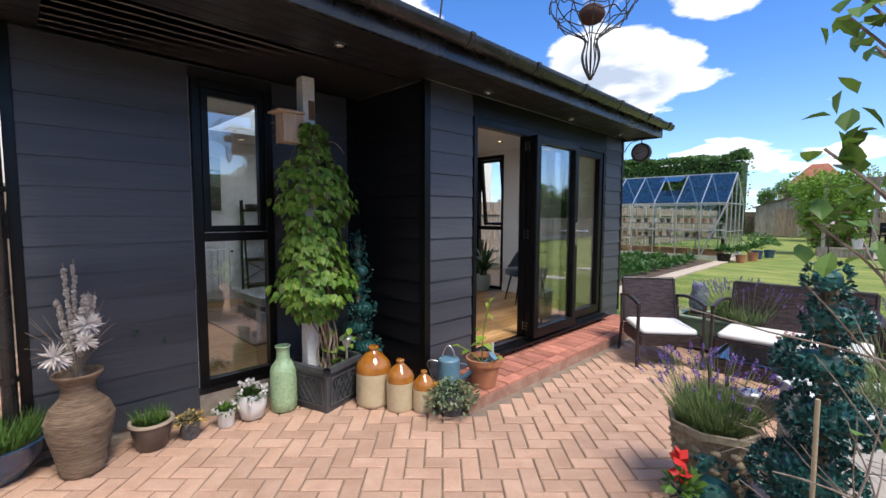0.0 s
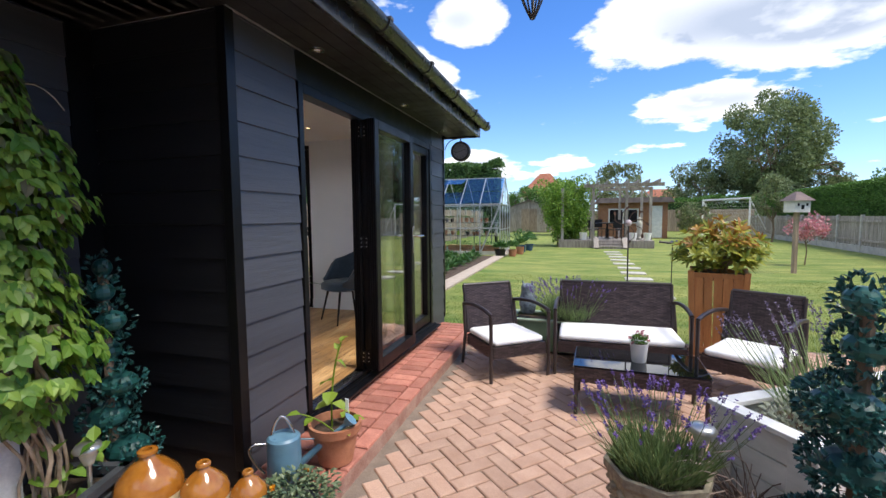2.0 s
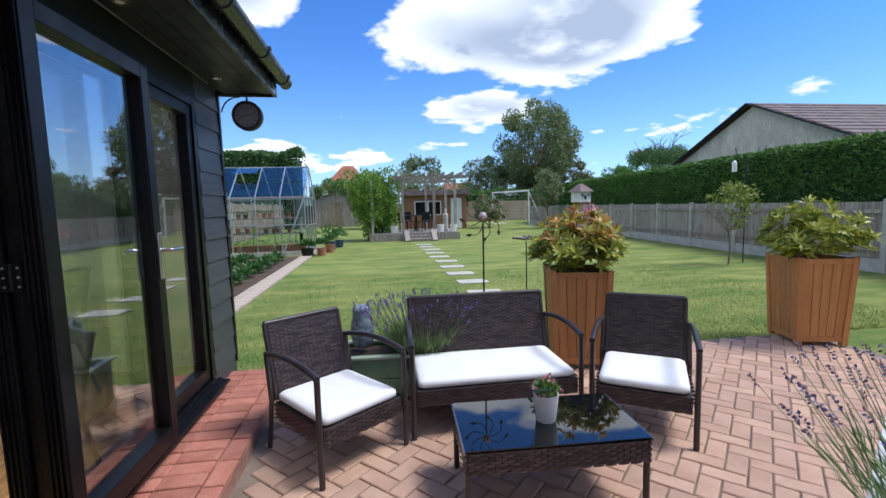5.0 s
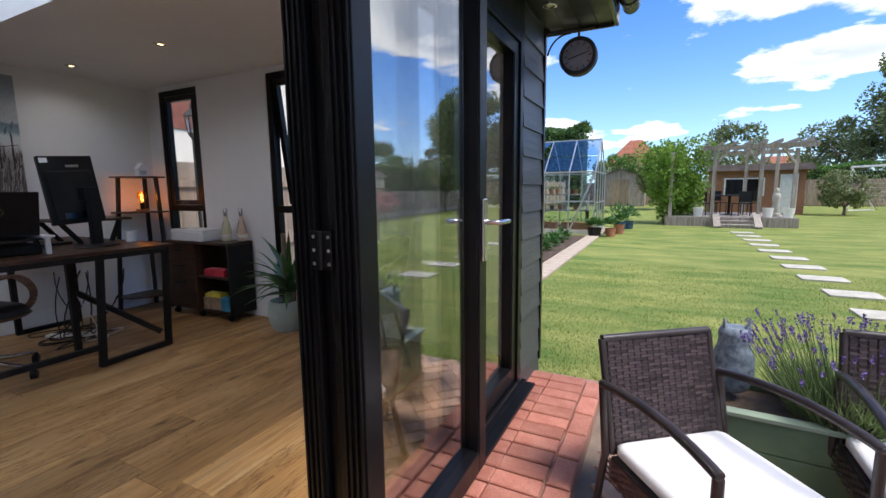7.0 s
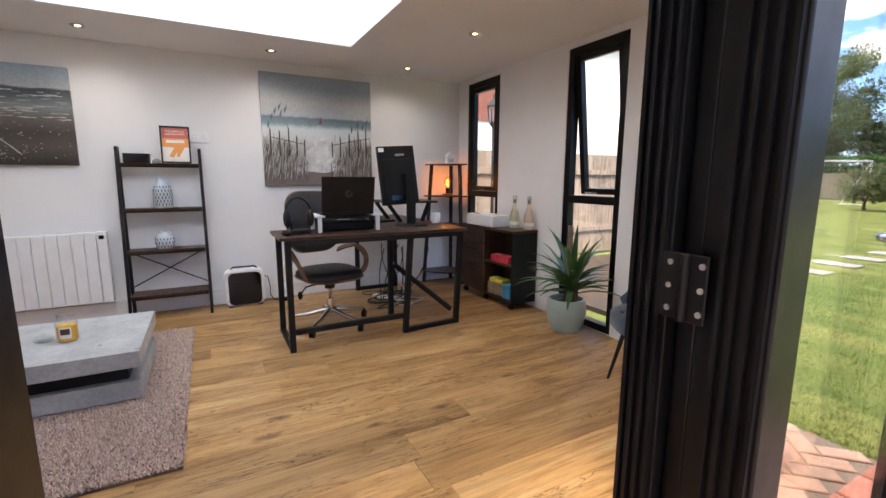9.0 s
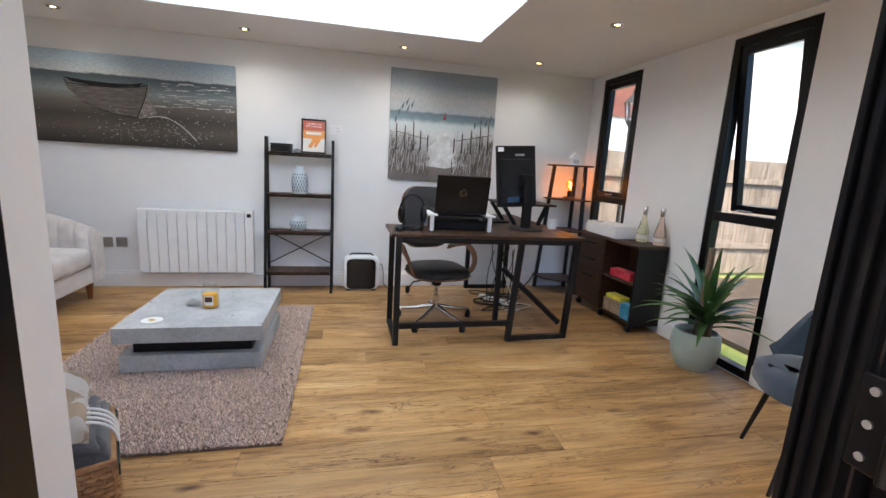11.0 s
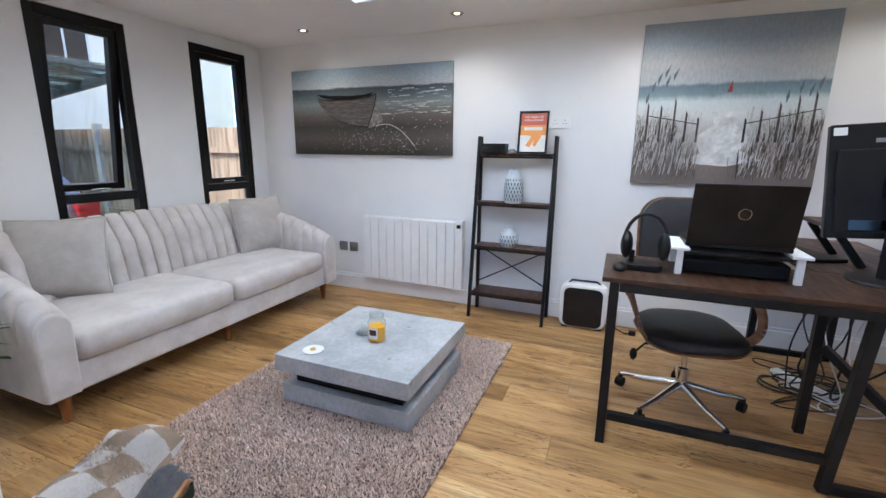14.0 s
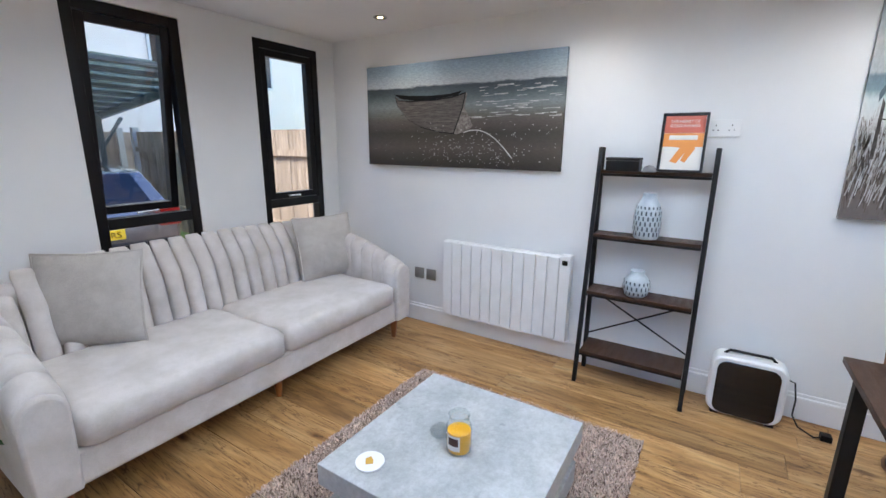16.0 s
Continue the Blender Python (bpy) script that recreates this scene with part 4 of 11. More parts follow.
# canvases
def painting_mat(name, kind):
    """Paint in bands: sky, sea and shore, broken up by brush noise."""
    m = bpy.data.materials.new(name)
    m.use_nodes = True
    n, l = m.node_tree.nodes, m.node_tree.links
    b = n["Principled BSDF"]
    b.inputs["Roughness"].default_value = 0.6
    tc, sep = n.new("ShaderNodeTexCoord"), n.new("ShaderNodeSeparateXYZ")
    l.new(tc.outputs["Object"], sep.inputs[0])
    mp = n.new("ShaderNodeMapping")
    mp.inputs["Scale"].default_value = (1, 1.2, 4.5) if kind != "shore" else (1, 2.5, 1.0)
    l.new(tc.outputs["Object"], mp.inputs[0])
    no = n.new("ShaderNodeTexNoise")
    no.inputs["Scale"].default_value, no.inputs["Detail"].default_value, no.inputs["Roughness"].default_value = 6.0, 8.0, 0.7
    l.new(mp.outputs[0], no.inputs["Vector"])
    ma = n.new("ShaderNodeMath")
    ma.operation, ma.inputs[1].default_value = "MULTIPLY_ADD", 0.09 if kind == "sea" else 0.05
    l.new(no.outputs["Fac"], ma.inputs[0])
    l.new(sep.outputs[2], ma.inputs[2])
    ramp = n.new("ShaderNodeValToRGB")
    cr = ramp.color_ramp
    cols = {"boat": [(0.0, (0.030, 0.024, 0.020)), (0.16, (0.085, 0.072, 0.058)), (0.30, (0.050, 0.042, 0.035)), (0.44, (0.12, 0.105, 0.09)), (0.56, (0.20, 0.23, 0.23)), (0.66, (0.085, 0.115, 0.13)), (0.735, (0.045, 0.062, 0.075)), (0.75, (0.40, 0.43, 0.44)), (0.90, (0.27, 0.35, 0.41)), (1.0, (0.22, 0.30, 0.38))],
            "shore": [(0.0, (0.16, 0.14, 0.13)), (0.10, (0.20, 0.165, 0.145)), (0.22, (0.36, 0.33, 0.31)), (0.40, (0.66, 0.67, 0.66)), (0.49, (0.60, 0.66, 0.66)), (0.53, (0.20, 0.29, 0.33)), (0.585, (0.15, 0.21, 0.25)), (0.60, (0.42, 0.46, 0.48)), (0.72, (0.43, 0.44, 0.44)), (0.84, (0.25, 0.30, 0.34)), (1.0, (0.28, 0.33, 0.38))]}[kind]
    while len(cr.elements) < len(cols):
        cr.elements.new(0.5)
    for e, (p, c) in zip(cr.elements, cols):
        e.position, e.color = p, (*c, 1)
    mr = n.new("ShaderNodeMapRange")
    mr.inputs["From Max"].default_value = 0.72 if kind == "boat" else 1.03
    off = 0.045
    mr.inputs["From Min"].default_value = off
    mr.inputs["From Max"].default_value += off
    l.new(ma.outputs[0], mr.inputs[0])
    l.new(mr.outputs[0], ramp.inputs[0])
    no2 = n.new("ShaderNodeTexNoise")
    no2.inputs["Scale"].default_value, no2.inputs["Detail"].default_value, no2.inputs["Roughness"].default_value = 28.0, 8.0, 0.8
    l.new(mp.outputs[0], no2.inputs["Vector"])
    mx = n.new("ShaderNodeMixRGB")
    mx.blend_type, mx.inputs[0].default_value = "OVERLAY", 0.22 if kind == "boat" else 0.13
    l.new(ramp.outputs[0], mx.inputs[1])
    r2 = n.new("ShaderNodeValToRGB")
    r2.color_ramp.elements[0].position, r2.color_ramp.elements[1].position = 0.36, 0.64
    l.new(no2.outputs["Fac"], r2.inputs[0])
    l.new(r2.outputs[0], mx.inputs[2])
    l.new(mx.outputs[0], b.inputs["Base Color"])
    bp = n.new("ShaderNodeBump")
    bp.inputs["Strength"].default_value, bp.inputs["Distance"].default_value = 0.4, 0.003
    l.new(no2.outputs["Fac"], bp.inputs["Height"])
    l.new(bp.outputs[0], b.inputs["Normal"])
    return m


DK = mat("paint_dark_brown", (0.028, 0.022, 0.020), 0.6, var=(0.11, 0.095, 0.085), scale=40, bump=0.5, bump_scale=90)
LT = mat("paint_pale_grey", (0.42, 0.40, 0.38), 0.6, var=(0.62, 0.61, 0.60), scale=40, bump=0.5, bump_scale=90)
MID = mat("paint_taupe", (0.13, 0.11, 0.10), 0.6, var=(0.30, 0.27, 0.25), scale=50, bump=0.5, bump_scale=90)
RED = mat("paint_red", (0.35, 0.06, 0.05), 0.6)
DKBLUE = mat("paint_blue_grey", (0.10, 0.14, 0.17), 0.6)

cv = thing("canvas_painting", "wide canvas of an old rowing boat on a grey shore", "painting", (XB, -1.665, 1.43))
part("canvas", Mesh().box(0.002, 0, 0, 0.032, 1.54, 0.715), painting_mat("boat_paint", "boat"), cv)


def flat(pts, x=0.0330):
    m = Mesh()
    m.add([(x, p[0], p[1]) for p in pts], [tuple(range(len(pts)))])
    return m


hull = [(0.27, 0.50), (0.30, 0.47), (0.45, 0.462), (0.62, 0.462), (0.76, 0.475), (0.865, 0.50), (0.84, 0.40), (0.80, 0.30), (0.775, 0.235), (0.66, 0.245), (0.50, 0.28), (0.38, 0.34), (0.29, 0.43)]
part("boat_hull", flat(hull), mat("paint_hull", (0.035, 0.029, 0.026), 0.6, var=(0.17, 0.15, 0.135), scale=22, amount=0.5, stretch=(1, 0.6, 5), bump=0.5, bump_scale=90), cv, "dark hull of the painted boat")
m = Mesh()
for (ya, za), (yb, zb) in zip(hull, hull[1:] + hull[:1]):
    m.add([(0.0347, ya, za), (0.0347, yb, zb), (0.0347, yb + 0.006, zb - 0.007), (0.0347, ya + 0.006, za - 0.007)], [(0, 1, 2, 3)])
part("boat_outline", m, BLACKPL, cv, "black outline of the painted boat")
part("boat_inside", flat([(0.262, 0.512), (0.40, 0.497), (0.60, 0.489), (0.74, 0.494), (0.845, 0.512), (0.80, 0.482), (0.62, 0.462), (0.45, 0.462), (0.33, 0.478)], 0.0345), BLACKPL, cv, "dark inside of the painted boat")
part("boat_bow", flat([(0.865, 0.50), (0.88, 0.49), (0.86, 0.40), (0.93, 0.28), (0.90, 0.26), (0.80, 0.225), (0.775, 0.235), (0.83, 0.37)], 0.0334), MID, cv, "pale bow of the painted boat")
m = Mesh()
for k in range(6):
    a = [(0.29 + 0.01 * k, 0.485 - 0.04 * k - 0.002), (0.5, 0.455 - 0.036 * k), (0.80 - 0.004 * k, 0.475 - 0.043 * k)]
    for (ya, za), (yb, zb) in zip(a, a[1:]):
        m.add([(0.0337, ya, za), (0.0337, yb, zb), (0.0337, yb, zb + 0.004), (0.0337, ya, za + 0.003)], [(0, 1, 2, 3)])
part("boat_planks", m, DK, cv, "dark plank lines of the painted boat")
m = Mesh()
r = random.Random(8)
for k in range(260):
    y, z0 = min(1.5, max(0.03, r.gauss(0.95, 0.33))), r.uniform(0.04, 0.34) * r.random() ** 0.5 + 0.01
    w, h = r.uniform(0.002, 0.009), r.uniform(0.002, 0.005)
    m.add([(0.0335, y, z0), (0.0335, y + w, z0 - h * 0.3), (0.0335, y + w * 1.1, z0 + h), (0.0335, y - w * 0.1, z0 + h)], [(0, 1, 2, 3)])
rope = [Vector((0.034, 0.86 + 0.36 * f, 0.24 - 0.17 * f ** 1.5 + 0.05 * math.sin(f * 3.1))) for f in (i / 12 for i in range(13))]
m.tube(rope, 0.0035, 5)
part("painted_pebbles", m, LT, cv, "pale pebbles and rope painted on the shore", kind="stuff")
m = Mesh()
for k in range(60):
    y, z0 = r.uniform(0.9, 1.5), r.uniform(0.33, 0.53)
    w = r.uniform(0.02, 0.12)
    m.add([(0.0334, y, z0), (0.0334, min(y + w, 1.53), z0 + r.uniform(-0.004, 0.004)), (0.0334, min(y + w, 1.53), z0 + 0.005), (0.0334, y, z0 + 0.004)], [(0, 1, 2, 3)])
part("painted_waves", m, LT, cv, "pale wave crests", kind="stuff")

cv = thing("canvas_painting", "square canvas of a sandy beach path between fences and grasses", "painting", (XB, 1.205, 1.27))
part("canvas", Mesh().box(0.002, 0, 0, 0.032, 1.025, 1.005), painting_mat("shore_paint", "shore"), cv)
m = Mesh()
for side in (0, 1):
    for k in range(330):
        f = r.random()
        edge = 0.42 * (1 - f * 0.55) if side == 0 else 0.45 * (1 - f * 0.5)
        y = r.uniform(0.0, edge) if side == 0 else 1.02 - r.uniform(0.0, edge)
        z0 = 0.03 + 0.34 * f
        h = (0.05 + 0.13 * (1 - f * 0.5)) * r.uniform(0.5, 1)
        w, lean = r.uniform(0.002, 0.006), r.uniform(-0.02, 0.02)
        m.add([(0.0333, y, z0), (0.0333, y + w, z0), (0.0333, min(1.02, max(0, y + lean + w * 0.4)), min(z0 + h, 0.56)), (0.0333, min(1.02, max(0, y + lean)), min(z0 + h, 0.56))], [(0, 1, 2, 3)])
part("painted_grass", m, mat("paint_grass", (0.03, 0.022, 0.018), 0.6, var=(0.20, 0.16, 0.13), scale=30, amount=0.9, island=0.5, bump=0.5, bump_scale=90), cv, "dark brushed grasses on both sides of the path", kind="stuff")
m = Mesh()
for k in range(420):
    side = r.random() < 0.5
    y = r.uniform(0.0, 0.38) if side else r.uniform(0.62, 1.0)
    z0, h, w = r.uniform(0.05, 0.40), r.uniform(0.03, 0.11), r.uniform(0.002, 0.005)
    m.add([(0.0336, y, z0), (0.0336, y + w, z0), (0.0336, y + w + 0.01, z0 + h), (0.0336, y + 0.01, z0 + h)], [(0, 1, 2, 3)])
part("painted_highlights", m, LT, cv, "pale brush strokes in the grasses", kind="stuff")
m = Mesh()
for y, h in ((0.06, 0.26), (0.14, 0.24), (0.22, 0.28), (0.29, 0.20), (0.36, 0.16), (0.62, 0.15), (0.70, 0.20), (0.79, 0.24), (0.88, 0.28), (0.96, 0.30)):
    part("painted_post", Mesh().add([(0.0339, y, 0.27), (0.0339, y + 0.014, 0.27), (0.0339, y + 0.013, 0.27 + h * 0.9), (0.0339, y + 0.002, 0.27 + h)], [(0, 1, 2, 3)]), DK, cv)
for a, b, z0, z1 in ((0.06, 0.37, 0.44, 0.38), (0.62, 1.0, 0.38, 0.46)):
    m.add([(0.0338, a, z0), (0.0338, b, z1), (0.0338, b, z1 + 0.006), (0.0338, a, z0 + 0.006)], [(0, 1, 2, 3)])
part("painted_fence", m, DK, cv, "dark fence posts along the painted path")
part("painted_path", flat([(0.27, 0.14), (0.40, 0.20), (0.36, 0.30), (0.46, 0.38), (0.44, 0.46), (0.60, 0.46), (0.58, 0.38), (0.66, 0.30), (0.62, 0.22), (0.74, 0.16), (0.55, 0.12)], 0.0331), mat("paint_sand", (0.50, 0.49, 0.47), 0.6, var=(0.80, 0.81, 0.80), scale=18, amount=0.4, bump=0.6, bump_scale=60), cv, "pale sandy path")
part("painted_sail", flat([(0.505, 0.575), (0.535, 0.575), (0.53, 0.65)]), RED, cv, "small dark red sail")
m = Mesh()
for y, z0, a in ((0.08, 0.63, 0.2), (0.11, 0.68, 0.4), (0.16, 0.66, 0.3), (0.15, 0.72, 0.5), (0.20, 0.70, 0.5), (0.82, 0.55, -0.2), (0.88, 0.60, 0.1), (0.93, 0.58, 0.3), (0.97, 0.62, 0.3), (0.05, 0.56, 0.1)):
    m.add([(0.0338, y, z0 - 0.05), (0.0338, y + 0.015, z0 - 0.01), (0.0338, y + 0.03 * a + 0.012, z0 + 0.035), (0.0338, y - 0.004, z0 - 0.01)], [(0, 1, 2, 3)])
part("painted_seed_heads", m, DKBLUE, cv, "grey seed heads against the painted sky")

# ladder shelf
s = thing("ladder_shelf", "ladder shelf with a black metal frame and four dark brown boards", "shelf", (XB, 0.41, FL))
for y in (-0.285, 0.285):
    part("front_post", Mesh().bar((0.265, y, 0.0), (0.085, y, 1.38), 0.022, 0.030), DARKMETAL, s, bevel=0.002)
    part("back_post", Mesh().bar((0.045, y, 0.0), (0.045, y, 1.38), 0.022, 0.025).bar((0.045, y, 1.37), (0.085, y, 1.37), 0.022, 0.02), DARKMETAL, s, bevel=0.002)
for z in (0.20, 0.56, 0.895, 1.255):
    xf = 0.265 - 0.18 * z / 1.38 + 0.012
    part("shelf", Mesh().box(0.03, -0.272, z - 0.018, xf, 0.272, z), WALNUT, s, bevel=0.002)
    part("shelf_rail", Mesh().bar((xf - 0.012, -0.272, z - 0.026), (xf - 0.012, 0.272, z - 0.026), 0.014), DARKMETAL, s)
part("cross_brace", Mesh().tube([(0.05, -0.27, 0.24), (0.055, 0.27, 0.53)], 0.005, 6).tube([(0.062, 0.27, 0.24), (0.058, -0.27, 0.53)], 0.005, 6), DARKMETAL, s)

# vases on it
VASE = mat("blue_white_ceramic", (0.44, 0.51, 0.56), 0.35, var=(0.52, 0.58, 0.62), scale=20)
DASH = mat("slate_glaze", (0.05, 0.07, 0.09), 0.4)


def dashed_vase(loc, prof, rows, label):
    v = thing("vase", label, "vase", loc)
    part("body", Mesh().lathe(prof, 32), VASE, v, smooth=60)
    m = Mesh()
    for z, rr, k in rows:
        for i in range(k):
            a = math.tau * (i + 0.5 * (rows.index((z, rr, k)) % 2)) / k
            w, h, rad = 0.0042 * k / 18, 0.011, rr + 0.0012
            pts = []
            for da, dz in ((-w, -h), (w, -h), (w, h), (-w, h)):
                t = a + da / rad
                pts.append((rad * math.cos(t), rad * math.sin(t), z + dz))
            m.add(pts, [(0, 1, 2, 3)])
    part("dashes", m, DASH, v, "dark glazed dashes", kind="stuff")


def prof_at(prof, z):
    for (r0, z0), (r1, z1) in zip(prof, prof[1:]):
        if z0 <= z <= z1 and z1 > z0:
            return r0 + (r1 - r0) * (z - z0) / (z1 - z0)
    return prof[-1][0]


p1 = [(0.058, 0), (0.064, 0.01), (0.069, 0.06), (0.070, 0.10), (0.066, 0.15), (0.052, 0.19), (0.036, 0.225), (0.036, 0.245), (0.032, 0.247)]
dashed_vase((-3.87, 0.41, FL + 0.895), p1, [(z, prof_at(p1, z), 18) for z in (0.03, 0.058, 0.086, 0.114, 0.142, 0.168)], "tall pale blue ceramic vase with dark dashes on the shelf")
p2 = [(0.048, 0), (0.060, 0.012), (0.072, 0.05), (0.070, 0.08), (0.052, 0.115), (0.036, 0.13), (0.038, 0.148), (0.034, 0.149)]
dashed_vase((-3.86, 0.395, FL + 0.56), p2, [(z, prof_at(p2, z), 18) for z in (0.028, 0.055, 0.082)], "squat pale blue ceramic vase with dark dashes on the shelf")
b = thing("black_box", "small flat black box on the top shelf", "box", (-3.88, 0.26, FL + 1.255))
part("box", Mesh().box(-0.05, -0.085, 0.0, 0.06, 0.085, 0.055), BLACKPL, b, bevel=0.004)
part("lid", Mesh().box(-0.052, -0.087, 0.056, 0.062, 0.087, 0.072), BLACKPL, b, bevel=0.004)
b = thing("glass_paperweight", "small domed glass paperweight on the top shelf", "paperweight", (-3.84, 0.395, FL + 1.255))
part("dome", Mesh().lathe([(0.034, 0.0), (0.036, 0.008), (0.030, 0.022), (0.016, 0.032), (0.003, 0.035)], 20), mat("smoky_glass", (0.2, 0.2, 0.21), 0.08), b, smooth=60)

# framed certificate, leaning on the wall
fr = thing("framed_award", "framed award sheet in a thin black frame, leaning on the wall", "picture frame", (-3.875, 0.53, FL + 1.256))
LEAN = Matrix.Rotation(radians(-9), 4, "Y")
AWRED = mat("award_red", (0.55, 0.10, 0.05), 0.3)
AWORANGE = mat("award_orange", (0.75, 0.28, 0.05), 0.4)


def leaned(m):
    m.v = [tuple(LEAN @ Vector(p)) for p in m.v]
    return m


part("frame", leaned(Mesh().box(0, -0.105, 0, 0.018, -0.093, 0.30).box(0, 0.093, 0, 0.018, 0.105, 0.30).box(0, -0.093, 0, 0.018, 0.093, 0.012).box(0, -0.093, 0.288, 0.018, 0.093, 0.30)), BLACKPL, fr)
part("sheet", leaned(Mesh().box(0.002, -0.092, 0.013, 0.008, 0.092, 0.287)), PAPER, fr, "white award sheet")
part("red_band", leaned(Mesh().box(0.0081, -0.092, 0.20, 0.0086, 0.092, 0.287)), AWRED, fr, "red printed band")
part("orange_band", leaned(Mesh().box(0.0081, -0.092, 0.13, 0.0086, 0.092, 0.199)), AWORANGE, fr, "orange printed band")
part("white_strip", leaned(Mesh().box(0.0088, -0.065, 0.165, 0.0092, 0.065, 0.188)), PAPER, fr)
part("ribbon_mark", leaned(Mesh().prism([(-0.05, 0.055), (-0.02, 0.045), (0.035, 0.13), (0.01, 0.15), (-0.04, 0.15), (-0.045, 0.13), (-0.01, 0.125)], 0.0088, 0.0093, "x").prism([(0.0, 0.06), (0.02, 0.05), (0.06, 0.12), (0.05, 0.15), (0.03, 0.14)], 0.0088, 0.0093, "x")), AWORANGE, fr, "orange looped ribbon mark")


def lettering(text, size, loc, rot, material, parent, name="lettering", align="CENTER", extrude=0.0004):
    cu = bpy.data.curves.new(name, "FONT")
    cu.body, cu.size, cu.align_x, cu.extrude = text, size, align, extrude
    tmp = bpy.data.objects.new(name, cu)
    scene.collection.objects.link(tmp)
    bpy.context.view_layer.update()
    me = bpy.data.meshes.new_from_object(tmp.evaluated_get(bpy.context.evaluated_depsgraph_get()))
    bpy.data.objects.remove(tmp)
    ob = part(name, me, material, parent)
    ob.matrix_basis = pose(*loc, *rot)
    return ob


for i, s_ in enumerate(("THE HEART OF", "GOLD AWARD")):
    p = LEAN @ Vector((0.0092, 0, 0.252 - 0.022 * i))
    lettering(s_, 0.020, tuple(p), (90, 0, 90), PAPER, fr).rotation_euler = (LEAN.to_3x3() @ Euler((radians(90), 0, radians(90))).to_matrix()).to_euler()

# radiator, heater, sockets
rd = thing("radiator", "white slim electric panel radiator on the wall", "radiator", (XB, -0.465, 0.345))
part("body", Mesh().box(0.03, -0.465, 0.0, 0.085, 0.40, 0.565), WHITEPL, rd, bevel=0.006)
for i in range(11):
    y = -0.462 + i * 0.0785
    part("fin", Mesh().box(0.084, y + 0.004, 0.006, 0.097, y + 0.0745, 0.559), WHITEPL, rd, bevel=0.003)
part("control_panel", Mesh().box(0.03, 0.403, 0.0, 0.098, 0.468, 0.575), WHITEPL, rd, bevel=0.004)
part("display", Mesh().box(0.098, 0.418, 0.515, 0.100, 0.452, 0.545), GLOSSBLK, rd, "small dark display")
for y in (-0.28, 0.28):
    part("bracket", Mesh().box(0.0, y - 0.02, 0.08, 0.029, y + 0.02, 0.48), WHITEPL, rd)

h = thing("fan_heater", "white and black portable heater standing by the skirting", "heater", (-3.87, 0.97, FL))
part("shell", Mesh().prism(rounded(0.33, 0.325, 0.06, 6, 0, 0.1725), -0.06, 0.06, "x"), WHITEPL, h, bevel=0.012, smooth=50)
part("front_panel", Mesh().prism(rounded(0.27, 0.29, 0.045, 6, 0, 0.165), 0.060, 0.068, "x"), GLOSSBLK, h, "glossy black front panel", bevel=0.003)
part("carry_handle", Mesh().tube([(0, -0.11, 0.330), (0, -0.09, 0.352), (0, 0.09, 0.352), (0, 0.11, 0.330)], 0.008, 8), BLACKPL, h, smooth=60)
part("foot", Mesh().box(-0.05, -0.14, 0.0, 0.05, -0.10, 0.012), BLACKPL, h)
part("foot", Mesh().box(-0.05, 0.10, 0.0, 0.05, 0.14, 0.012), BLACKPL, h)
CABLE = mat("black_cable", (0.012, 0.012, 0.012), 0.5)
part("cable", Mesh().tube([(-0.03, 0.155, 0.25), (-0.02, 0.20, 0.24), (-0.02, 0.215, 0.15), (-0.03, 0.215, 0.06), (0.0, 0.24, 0.02), (0.04, 0.30, 0.008), (0.02, 0.33, 0.006)], 0.004, 6), CABLE, h, smooth=60)
part("plug", Mesh().box(0.0, 0.325, 0.0, 0.045, 0.37, 0.03), BLACKPL, h, bevel=0.004)


def socket(loc, label, double=True):
    s = thing("wall_socket", label, "socket", loc, 0, "wall sockets")
    w = 0.073 if double else 0.043
    part("plate", Mesh().box(0.0, -w, -0.043, 0.009, w, 0.043), CHROME if not double else SKIRT, s, bevel=0.002)
    m = Mesh()
    for c in ((-0.035, 0.035) if double else (0.0,)):
        for dy, dz, a, b in ((0, 0.014, 0.002, 0.004), (-0.011, -0.01, 0.0035, 0.0018), (0.011, -0.01, 0.0035, 0.0018)):
            m.box(0.009, c + dy - a, dz - b, 0.0095, c + dy + a, dz + b)
    part("sockets_holes", m, BLACKPL, s)
    return s


socket((XB, 0.70, 1.68), "white double socket high on the wall")
socket((XB, -1.20, 0.60), "silver single socket low on the wall", False)
socket((XB, -1.09, 0.60), "silver single socket low on the wall", False)
socket((XB, 2.62, 0.62), "white double socket under the desk")

# downlights
LAMP = glow("lamp_glow", (1.0, 0.72, 0.36), 2.6)


BRASSY = mat("gold_reflector", (0.55, 0.36, 0.14), 0.3, 1.0)


def downlight(x, y, lit=True, z=CE, label="recessed round downlight in the ceiling, lit", gold=True):
    d = thing("downlight", label, "ceiling light", (x, y, z), 0, "ceiling downlights" if lit else "eaves downlights")
    part("ring", Mesh().lathe([(0.030, -0.001), (0.044, -0.001), (0.043, -0.006), (0.031, -0.007)], 28, cap=False), CHROME, d, smooth=50)
    part("reflector", Mesh().lathe([(0.030, -0.001), (0.019, -0.0035)], 20, cap=False), BRASSY, d, "gold reflector")
    part("bulb", Mesh().lathe([(0.018, -0.001), (0.017, -0.004), (0.010, -0.0045)], 20), LAMP if lit else WHITEPL, d)
    return d


